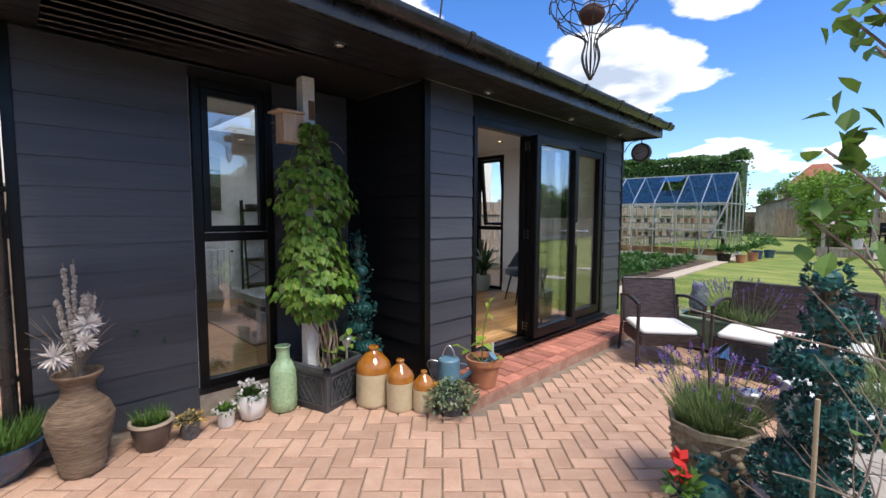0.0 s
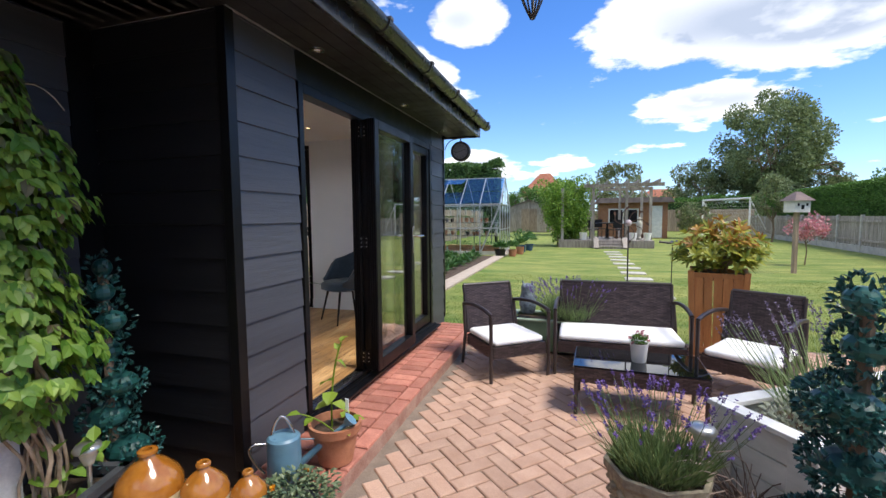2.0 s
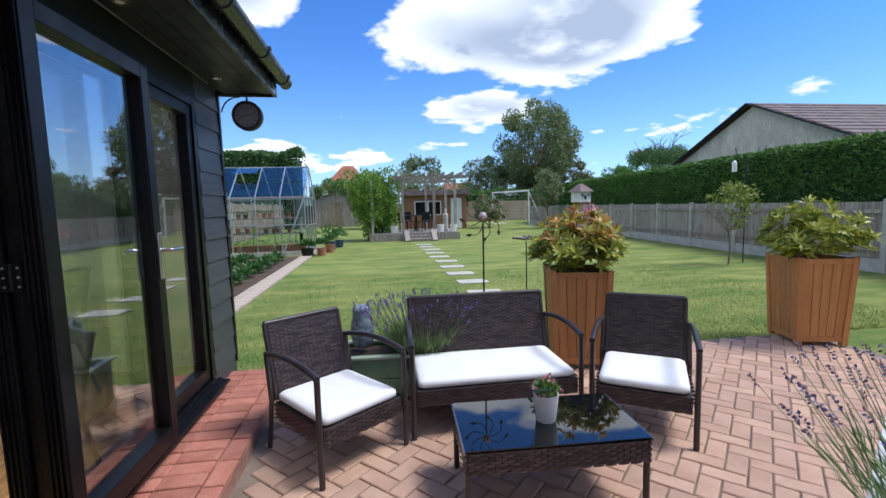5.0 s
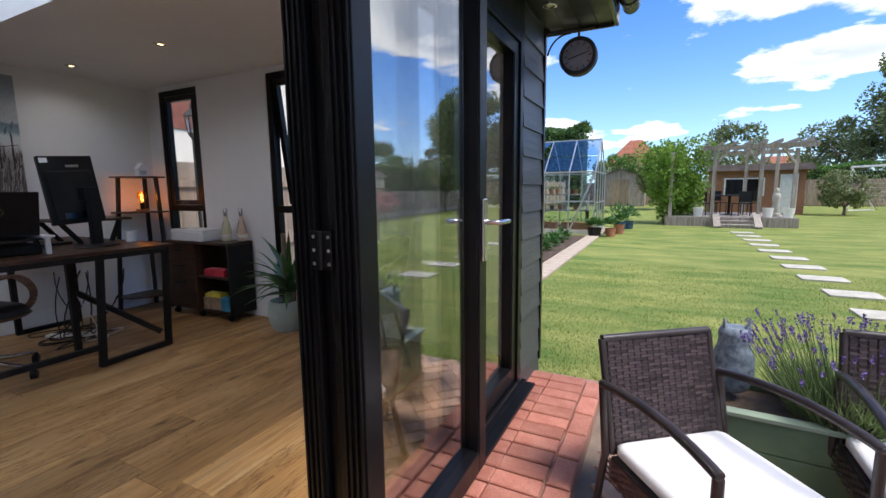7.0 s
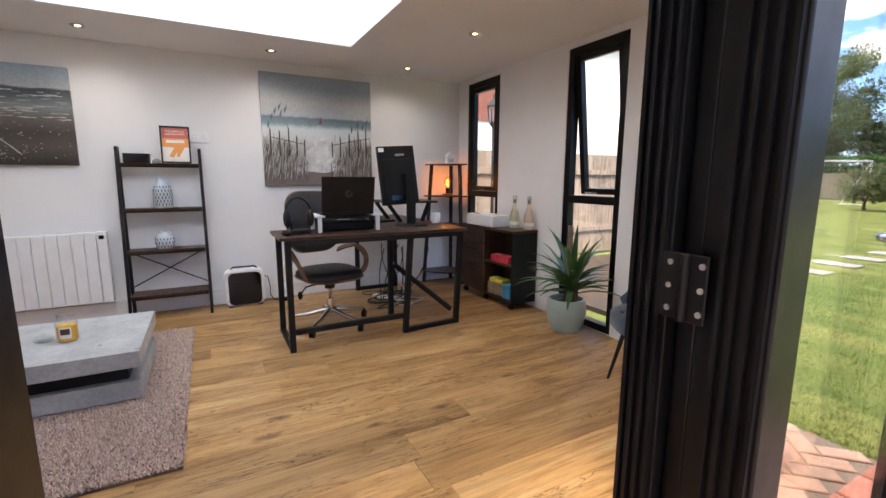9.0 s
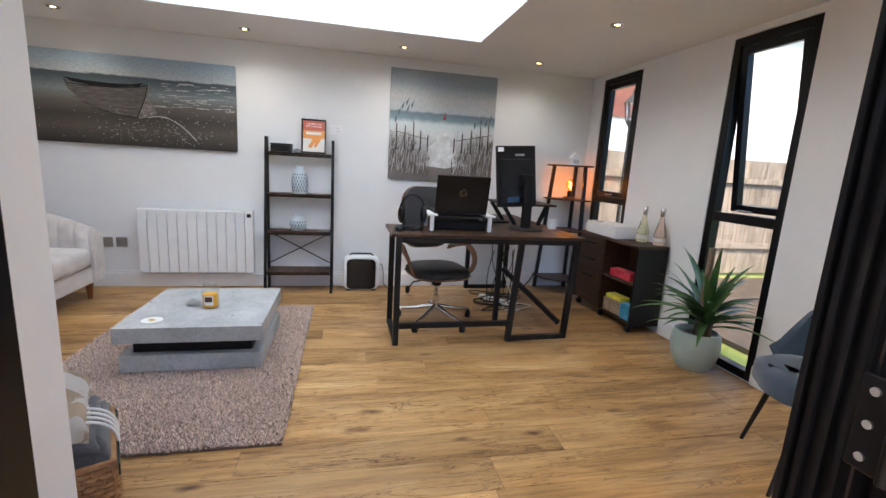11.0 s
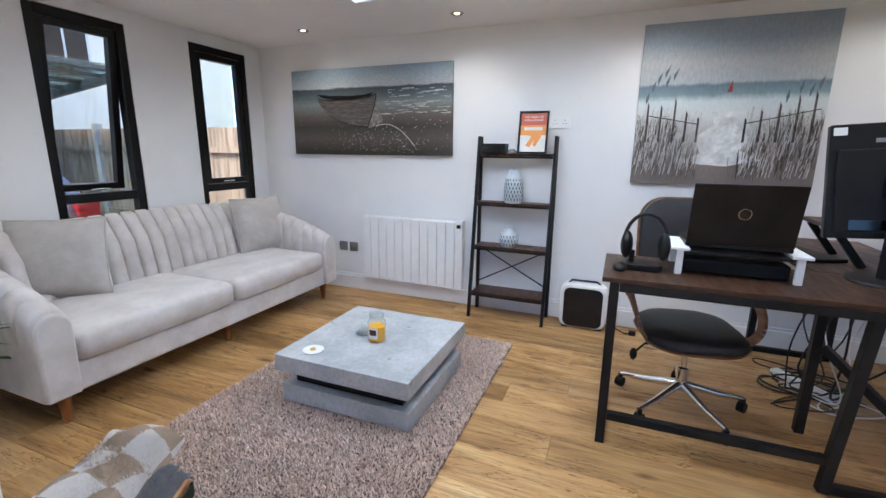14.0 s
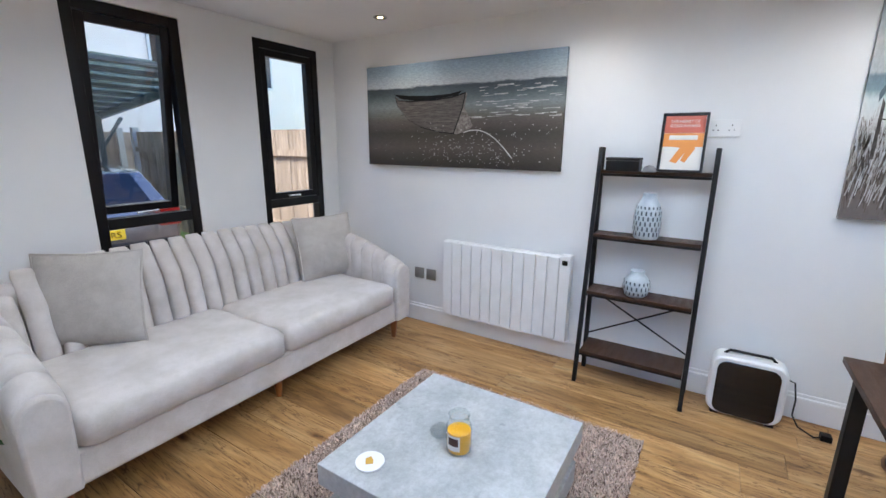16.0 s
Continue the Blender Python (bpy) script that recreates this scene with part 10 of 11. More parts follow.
part("figure", Mesh().lathe([(0.15, 0), (0.15, 0.10), (0.10, 0.12), (0.12, 0.28), (0.09, 0.46), (0.13, 0.64), (0.12, 0.76), (0.04, 0.82), (0.07, 0.88), (0.06, 0.96), (0.01, 1.00)], 16, wobble=0.05, seed=2), SLAB, st, smooth=60)
for x, y in ((1.9, 18.8), (3.95, 18.7), (4.5, 18.6)):
    p = thing("white_deck_pot", "round white pot on the deck", "flower pot", (x, y, 0.296), 0, "pots on the deck")
    part("pot", Mesh().lathe(cyl_pot(0.12, 0.17, 0.32), 16), WHITECER, p)
sm = thing("summerhouse", "brown timber summerhouse with a white door and dark roof", "summerhouse", (4.9, 27, -0.034))
part("wall", Mesh().box(-1.9, 0, 0, 1.9, 2.5, 2.15), mat("summerhouse_brown", (0.20, 0.085, 0.045), 0.8, var=(0.28, 0.14, 0.08), scale=4, stretch=(1, 1, 8)), sm)
part("roof", Mesh().prism([(-2.2, 2.15), (2.2, 2.15), (2.0, 2.45), (-2.0, 2.45)], -0.4, 2.8, "y"), TILEG, sm)
part("door", Mesh().box(0.9, -0.03, 0.05, 1.6, -0.005, 1.95), PAINTW, sm, "white door")
w_ = part("window", Mesh().box(-1.4, -0.03, 0.9, 0.3, -0.005, 1.8), PAINTW, sm, "white framed window")
part("pane", Mesh().box(-1.33, -0.036, 0.96, -0.6, -0.031, 1.74).box(-0.5, -0.036, 0.96, 0.23, -0.031, 1.74), GLOSSBLK, w_)
sd = thing("garden_shed", "weathered grey timber garden shed with double doors", "shed", (-2.2, 36, -0.034))
m = Mesh()
for i in range(22):
    part("shed_board", Mesh().box(-1.75 + i * 0.16, -0.02, 0.05, -1.60 + i * 0.16, 0.0, 2.1 + 0.55 * (1 - abs(-1.68 + i * 0.16) / 1.85)), TIMBER, sd)
part("wall", Mesh().prism([(-1.75, 0), (1.75, 0), (1.75, 2.1), (0, 2.7), (-1.75, 2.1)], 0.001, 2.5, "y"), TIMBER, sd)
part("roof", Mesh().bar((-1.95, 1.2, 2.06), (0, 1.2, 2.76), 2.8, 0.05, (0, 0, 1)).bar((1.95, 1.2, 2.06), (0, 1.2, 2.76), 2.8, 0.05, (0, 0, 1)), TILEG, sd)
part("door", Mesh().box(-0.65, -0.045, 0.1, -0.01, -0.022, 2.0), BROWNT, sd)
part("door", Mesh().box(0.01, -0.045, 0.1, 0.65, -0.022, 2.0), BROWNT, sd)

# football goal
WP = mat("white_goal_post", (0.75, 0.75, 0.75), 0.4)
gl = thing("football_goal", "white framed football goal with netting on the lawn", "goal", (10.6, 30, -0.034), -62)
for x in (-1.8, 1.8):
    part("post", Mesh().tube([(x, 0, 0), (x, 0, 2.35)], 0.05, 8), WP, gl)
    part("stay", Mesh().tube([(x, 0, 2.3), (x, 1.5, 0)], 0.035, 6).tube([(x, 0, 0.03), (x, 1.5, 0.03)], 0.035, 6), WP, gl)
part("crossbar", Mesh().tube([(-1.8, 0, 2.35), (1.8, 0, 2.35)], 0.05, 8), WP, gl)
m = Mesh()
for i in range(19):
    x = -1.8 + 0.2 * i
    m.tube([(x, 0, 2.3), (x, 1.5, 0)], 0.004, 3, cap=False)
for i in range(12):
    f = i / 11
    m.tube([(-1.8, 1.5 * f, 2.3 * (1 - f)), (1.8, 1.5 * f, 2.3 * (1 - f))], 0.004, 3, cap=False)
part("net", m, WP, gl, kind="stuff")

# bird table, spinners, young tree
bt = thing("bird_house", "white bird house with a dark pitched roof on a post", "bird house", (6.55, 10.6, -0.034), 20)
part("post", Mesh().box(-0.04, -0.04, 0, 0.04, 0.04, 1.45), BROWNT, bt)
part("house", Mesh().prism([(-0.19, 1.45), (0.19, 1.45), (0.19, 1.72), (-0.19, 1.72)], -0.16, 0.16, "y"), PAINTW, bt)
part("roof", Mesh().loft([[(-0.26, -0.23, 1.72), (0.26, -0.23, 1.72), (0.26, 0.23, 1.72), (-0.26, 0.23, 1.72)], [(-0.05, -0.03, 1.93), (0.05, -0.03, 1.93), (0.05, 0.03, 1.93), (-0.05, 0.03, 1.93)]]), TILEG, bt)
part("hole", Mesh().box(-0.035, -0.164, 1.52, 0.035, -0.161, 1.62).box(-0.13, -0.164, 1.60, -0.08, -0.161, 1.66).box(0.08, -0.164, 1.60, 0.13, -0.161, 1.66), BLACKPL, bt)
sp = thing("wind_spinner", "rusty metal wind spinner with curled arms on a thin pole", "garden ornament", (2.08, 3.16, -0.03))
part("pole", Mesh().tube([(0, 0, 0), (0, 0, 1.30)], 0.007, 6), IRON, sp)
RUST = mat("rusty_iron", (0.06, 0.03, 0.02), 0.7, var=(0.12, 0.06, 0.035), scale=20)
m = Mesh()
for k in range(8):
    a = math.tau * k / 8
    rot = Matrix.Translation((0, 0, 1.32)) @ Matrix.Rotation(a, 4, "Y")
    pts = [rot @ p for p in arc((0, 0, 0.03), (0.02, -0.01, 0.15), (0.09, 0, 0.13), 6)]
    m.tube(pts, 0.004, 5)
    v, f = leaf_verts(pts[-1], pts[-1] - pts[-3], (0, -1, 0), 0.055, 0.026, 0.2)
    m.add(v, f)
part("curled_arm", m, RUST, sp, "curled arms with leaf-shaped ends", kind="stuff")
part("ball", Mesh().ball((0, 0, 1.34), 0.034), mat("pale_glass_ball", (0.5, 0.42, 0.42), 0.15), sp, smooth=60)
sp = thing("dragonfly_stake", "dark metal dragonfly ornament on a thin pole", "garden ornament", (2.55, 3.45, -0.03))
part("pole", Mesh().tube([(0, 0, 0), (0, 0, 1.10)], 0.005, 6), IRON, sp)
m = Mesh().tube([(-0.13, 0, 1.13), (0.06, 0, 1.11)], 0.012, 6)
for s in (-1, 1):
    for dx in (0.0, 0.05):
        v, f = leaf_verts((dx, 0, 1.12), (0.1, s, 0.2), (0, 0, 1), 0.13, 0.035, 0.05)
        m.add(v, f)
part("dragonfly", m, IRON, sp)
tree("young_tree", "slim young tree with sparse yellow-green leaves", (8.75, 8.1, -0.034), 1.75, 0.022, 0.55, 16, leafy("young_leaf", (0.14, 0.20, 0.03), (0.32, 0.36, 0.08), 0.3), 700, 0.085, 12, trunk_h=0.8)
sk = thing("tree_stake", "thin black metal pole with a bird feeder", "pole", (9.3, 8.3, -0.034))
part("pole", Mesh().tube([(0, 0, 0), (0, 0, 2.35)], 0.014, 6).tube([(0, 0, 2.3), (-0.15, 0, 2.40), (-0.3, 0, 2.3)], 0.010, 5), IRON, sk)
part("feeder", Mesh().lathe([(0.05, 2.02), (0.05, 2.22), (0.01, 2.27)], 12, -0.3, 0), WHITEPL, sk)
tree("pink_willow", "small round-headed pink willow by the fence", (7.6, 12.6, -0.034), 1.35, 0.02, 0.5, 16, PINK, 900, 0.08, 15, trunk_h=0.75)

# trees and houses beyond the garden
tree("large_tree", "large airy olive-green tree beyond the garden", (17.5, 43, 0), 11.9, 0.38, 4.1, 58, TREEL, 26000, 0.26, 31, trunk_h=3.6)
tree("large_tree", "large airy olive-green tree beyond the garden", (21.5, 44, 0), 6.6, 0.25, 2.4, 26, TREEL, 9000, 0.24, 8, trunk_h=1.6)
tree("round_tree", "rounded dark green tree beyond the hedge", (12.5, 46, 0), 6.6, 0.3, 2.9, 34, TREEL, 11000, 0.24, 4, trunk_h=1.0)
tree("round_tree", "rounded fresh green tree beyond the hedge", (31, 50, 0), 5.6, 0.3, 3.0, 34, HEDGE, 11000, 0.24, 5, trunk_h=1.0)
tree("pine_tree", "dark flat-topped pine tree in the distance", (43, 60, 0), 8.7, 0.3, 4.2, 40, CONIF, 14000, 0.26, 6, trunk_h=6.6)
tree("garden_tree", "bushy olive-green tree under the large tree", (15.3, 45, 0), 4.9, 0.15, 2.5, 30, TREEL, 8000, 0.22, 41, trunk_h=0.5)
tree("garden_tree", "bushy olive-green tree under the large tree", (19.0, 46, 0), 5.2, 0.15, 2.6, 30, TREEL, 8000, 0.22, 42, trunk_h=0.5)
tree("garden_tree", "low spreading green tree beyond the shed", (-3.2, 46, 0), 4.3, 0.15, 2.6, 30, HEDGE, 8000, 0.2, 27, trunk_h=0.6)
tree("garden_tree", "small green tree behind the pergola", (0.7, 31, 0), 3.6, 0.15, 1.7, 26, leafy("garden_tree_leaf", (0.08, 0.13, 0.03), (0.20, 0.26, 0.07), 0.3), 7000, 0.2, 7, trunk_h=1.0)
tree("garden_tree", "small green tree behind the summerhouse", (4.6, 33, 0), 5.0, 0.15, 2.2, 26, TREEL, 6000, 0.2, 9, trunk_h=1.2)
tree("garden_tree", "small shrubby tree on the lawn", (8.3, 27, 0), 1.9, 0.08, 1.1, 20, TREEL, 3500, 0.14, 10, trunk_h=0.4)
tree("garden_tree", "young green tree near the goal", (11.0, 24, 0), 3.3, 0.06, 0.9, 20, TREEL, 2500, 0.14, 11, trunk_h=1.2)
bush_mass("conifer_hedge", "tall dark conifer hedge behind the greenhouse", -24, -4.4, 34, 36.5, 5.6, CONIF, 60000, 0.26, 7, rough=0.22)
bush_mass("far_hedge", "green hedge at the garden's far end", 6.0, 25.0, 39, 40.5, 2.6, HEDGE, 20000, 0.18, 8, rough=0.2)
for i in range(12):
    fp = thing("back_fence_panel", "brown timber fence panel at the garden's far end", "fence panel", (-7.5 + 1.9 * i, 38.5, -0.034), 0, "back fence panels")
    for q in range(12):
        if i == 0 and q == 0:
            me_b2 = Mesh().box(0, -0.012, 0.0, 0.155, 0.0, 1.75).data("board")
            me_b2.materials.append(BROWNT)
        part("board", me_b2, BROWNT, fp, loc=(0.03 + 0.153 * q, -0.006 * (q % 2), 0.05))
    part("post", Mesh().box(-0.05, -0.05, 0, 0.05, 0.05, 1.85), BROWNT, fp)


def house(name, label, loc, rz, w, d, he, hr, wallm, roofm, wins=(), group=""):
    h = thing(name, label, "house", loc, rz, group)
    part("wall", Mesh().box(-w / 2, -d / 2, 0, w / 2, d / 2, he), wallm, h)
    o = 0.35
    part("roof", Mesh().loft([[(-w / 2 - o, -d / 2 - o, he), (w / 2 + o, -d / 2 - o, he), (w / 2 + o, d / 2 + o, he), (-w / 2 - o, d / 2 + o, he)], [(-w / 2 + d / 2 - 0.5, -0.05, hr), (w / 2 - d / 2 + 0.5, -0.05, hr), (w / 2 - d / 2 + 0.5, 0.05, hr), (-w / 2 + d / 2 - 0.5, 0.05, hr)]]), roofm, h)
    for (x, z, ww, hh) in wins:
        wi = part("window", Mesh().box(x - ww / 2, -d / 2 - 0.06, z, x + ww / 2, -d / 2 - 0.003, z + hh), PAINTW, h, "white framed window")
        part("pane", Mesh().box(x - ww / 2 + 0.07, -d / 2 - 0.066, z + 0.07, x - 0.03, -d / 2 - 0.061, z + hh - 0.07).box(x + 0.03, -d / 2 - 0.066, z + 0.07, x + ww / 2 - 0.07, -d / 2 - 0.061, z + hh - 0.07), GLOSSBLK, wi)
    return h


house("distant_house", "distant house with a red clay hipped roof", (-2.6, 62, 0), 0, 6.4, 6, 3.9, 7.3, RENDERW, TILER, ((-2, 2.8, 1.2, 1.1), (2, 2.8, 1.2, 1.1)))
house("distant_house", "distant house with a red clay hipped roof", (14.5, 75, 0), 0, 10, 8, 2.6, 5.4, BARNW, TILER, ((-2, 1.2, 1.2, 1.1), (2, 1.2, 1.2, 1.1)))

# behind and beside the garden room: close fence, neighbour's cream house, carport and car
k = 0
y = -8.63
while y < 30:
    fp = thing("side_fence_panel", "brown closeboard fence panel with a timber rail", "fence panel", (-5.35, y, -0.034), 90, "side fence panels")
    for q in range(12):
        part("board", me_b2, BROWNT, fp, loc=(0.06 + 0.148 * q, -0.006 * (q % 2) - 0.002, 0.05))
    part("rail", Mesh().box(0.0, -0.06, 0.45, 1.83, -0.021, 0.53).box(0.0, -0.06, 1.45, 1.83, -0.021, 1.53), BROWNT, fp)
    part("post", Mesh().box(-0.05, -0.07, 0, 0.05, 0.04, 1.88), CONC, fp)
    y += 1.83
for i in range(9):
    fp = thing("side_fence_panel", "brown closeboard fence panel beside the drive", "fence panel", (-5.3 - 1.83 * (i - 5.0), -9.2, -0.034), 180, "side fence panels")
    for q in range(12):
        part("board", me_b2, BROWNT, fp, loc=(0.06 + 0.148 * q, -0.006 * (q % 2) - 0.002, 0.05))
    part("rail", Mesh().box(0.0, -0.06, 0.45, 1.83, -0.021, 0.53).box(0.0, -0.06, 1.45, 1.83, -0.021, 1.53), BROWNT, fp)
    part("post", Mesh().box(-0.05, -0.07, 0, 0.05, 0.04, 1.88), CONC, fp)
nb_house = house("neighbour_house", "two-storey cream house with a red brick part and white windows", (-13, 4.5, 0), 90, 15, 8, 5.2, 8.4, RENDERW, TILEG, ((-4, 3.2, 1.3, 1.2), (3.5, 3.2, 1.3, 1.2)))
house("neighbour_house", "two-storey cream rendered house with white windows", (-7.0, -16.5, 0), 180, 13, 8, 5.2, 8.4, RENDERW, TILEG, ((-2.6, 3.3, 1.2, 1.3), (1.2, 3.3, 1.2, 1.3), (3.8, 3.3, 1.2, 1.3)))
part("brick_upper_wall", Mesh().box(0.9, -4.035, 2.75, 4.2, -4.004, 5.2), mat("house_brick", (0.19, 0.055, 0.04), 0.9, var=(0.33, 0.13, 0.095), scale=14, bump=0.5, bump_scale=60, stretch=(1, 1, 3)), nb_house, "red brick upper wall")
cp = thing("carport", "dark blue-grey metal carport with a sloping ribbed glass roof", "carport", (0, 0, 0))
CG = mat("anthracite_metal", (0.04, 0.06, 0.07), 0.35, 0.3)
roof_z = lambda y: 2.46 + (y + 5.4) * 0.122
for x, y in ((-4.76, -8.6), (-0.9, -5.5), (-0.9, -8.6)):
    part("post", Mesh().box(x - 0.05, y - 0.05, 0, x + 0.05, y + 0.05, roof_z(y) - 0.05), CG, cp)
    for s in (-1, 1):
        part("brace", Mesh().bar((x, y, 1.45), (x + s * 0.38, y, roof_z(y) - 0.06), 0.05), CG, cp)
for x in (-4.92, -2.85, -0.82):
    part("beam", Mesh().bar((x, -5.38, roof_z(-5.38)), (x, -9.0, roof_z(-9.0)), 0.07, 0.12), CG, cp)
for i in range(9):
    y = -5.42 - 0.44 * i
    part("roof_rib", Mesh().bar((-4.95, y, roof_z(y) + 0.05), (-0.8, y, roof_z(y) + 0.05), 0.16, 0.05), CG, cp)
cpr = part("roof_sheet", Mesh().prism([(-5.36, roof_z(-5.36) + 0.085), (-9.02, roof_z(-9.02) + 0.085), (-9.02, roof_z(-9.02) + 0.095), (-5.36, roof_z(-5.36) + 0.095)], -4.95, -0.8, "x"), glass("tinted_sheet", (0.62, 0.74, 0.76), gloss=0.15), cp)


def car():
    c = thing("parked_car", "silver-grey parked car seen from behind with a yellow plate", "car", (-3.30, -6.90, 0), -94)
    c.scale = (1, 1, 0.88)
    CP = mat("silver_car_paint", (0.12, 0.13, 0.15), 0.25, 0.6, coat=1.0)
    prof = [(-2.1, 0.35), (-2.12, 0.75), (-1.98, 0.98), (-1.6, 1.42), (-0.6, 1.50), (0.4, 1.40), (1.05, 0.98), (1.95, 0.82), (2.1, 0.55), (2.08, 0.3)]
    rings = []
    for y, k in ((-0.86, 0.90), (-0.80, 1.0), (0.80, 1.0), (0.86, 0.90)):
        rings.append([(p[0] * (0.98 if k < 1 else 1), y * (0.82 if p[1] > 1.2 else 1.0), 0.3 + (p[1] - 0.3) * (0.97 if k < 1 else 1)) for p in prof])
    part("body", Mesh().loft(rings), CP, c, smooth=35, bevel=0.03)
    part("rear_window", Mesh().add([(-1.985, -0.62, 1.02), (-1.985, 0.62, 1.02), (-1.655, 0.55, 1.39), (-1.655, -0.55, 1.39)], [(0, 1, 2, 3)]), GLOSSBLK, c)
    for s in (-1, 1):
        part("side_window", Mesh().add([(-1.5, s * 0.868, 1.0), (0.85, s * 0.868, 1.0), (0.3, s * 0.72, 1.38), (-1.3, s * 0.72, 1.40)], [(0, 1, 2, 3)]), GLOSSBLK, c)
        part("tail_light", Mesh().box(-2.13, s * 0.62, 0.72, -1.98, s * 0.86, 0.98), mat("red_lens", (0.25, 0.01, 0.01), 0.2) if s < 0 else bpy.data.materials["red_lens"], c, "red tail light", bevel=0.02)
        for x in (-1.35, 1.35):
            wh = part("wheel", Mesh().tube([(x, s * 0.72, 0.31), (x, s * 0.89, 0.31)], 0.31, 24), BLACKPL, c)
            part("rim", Mesh().tube([(x, s * 0.885, 0.31), (x, s * 0.895, 0.31)], 0.20, 16), CHROME, wh)
    pl_ = part("number_plate", Mesh().box(-2.145, -0.26, 0.62, -2.128, 0.26, 0.74), mat("yellow_plate", (0.80, 0.62, 0.02), 0.4), c, "yellow number plate")
    lettering("RS", 0.10, (-2.1465, -0.17, 0.645), (90, 0, -90), GLOSSBLK, pl_)
    part("bumper", Mesh().box(-2.16, -0.80, 0.32, -2.02, 0.80, 0.56), BLACKPL, c, bevel=0.03)


car()
dp = thing("downpipe", "black round plastic downpipe at the building's corner", "downpipe", (XRO + 0.06, YLO - 0.05, 0))
part("pipe", Mesh().tube([(0.0, 0, 0.02), (0.0, 0, 2.1), (0.25, 0, 2.28), (0.45, 0, 2.44)], 0.034, 12), GUTTER, dp, smooth=50)
for z in (0.5, 1.5):
    part("clip", Mesh().lathe([(0.040, z - 0.015), (0.040, z + 0.015)], 12), GUTTER, dp)
ln = thing("wall_lantern", "black scrolled outdoor lantern with glass panes", "lantern", (-4.30, 3.95, 2.15))
m = Mesh()
for k in range(6):
    a, b = math.tau * k / 6, math.tau * (k + 1) / 6
    m.bar((0.055 * math.cos(a), 0.055 * math.sin(a), -0.12), (0.085 * math.cos(a), 0.085 * math.sin(a), 0.08), 0.010)
m.lathe([(0.10, 0.08), (0.06, 0.13), (0.015, 0.17), (0.02, 0.20), (0.004, 0.24)], 12)
m.lathe([(0.02, -0.19), (0.06, -0.125), (0.06, -0.115)], 12)
m.tube(arc((0.02, 0, -0.18), (0.10, 0, -0.34), (0.2, 0, -0.20), 8), 0.010, 6)
m.tube([(0, 0, -0.17), (0, 0, -2.18)], 0.022, 8)
part("frame", m, IRON, ln, smooth=40)
part("lantern_glass", Mesh().lathe([(0.050, -0.11), (0.078, 0.075)], 6, cap=False), GHG, ln)

# street side behind the start of the walk: the main house closes the place
house("main_house", "cream rendered house behind the patio", (3.5, -12.5, 0), 180, 16, 9, 5.0, 8.2, RENDERW, TILER, ((-3, 1.0, 1.8, 1.3), (3, 1.0, 1.8, 1.3), (-3, 3.4, 1.4, 1.1), (3, 3.4, 1.4, 1.1)))

# ---- floor planks and pavers, last ----
rnd = random.Random(5)


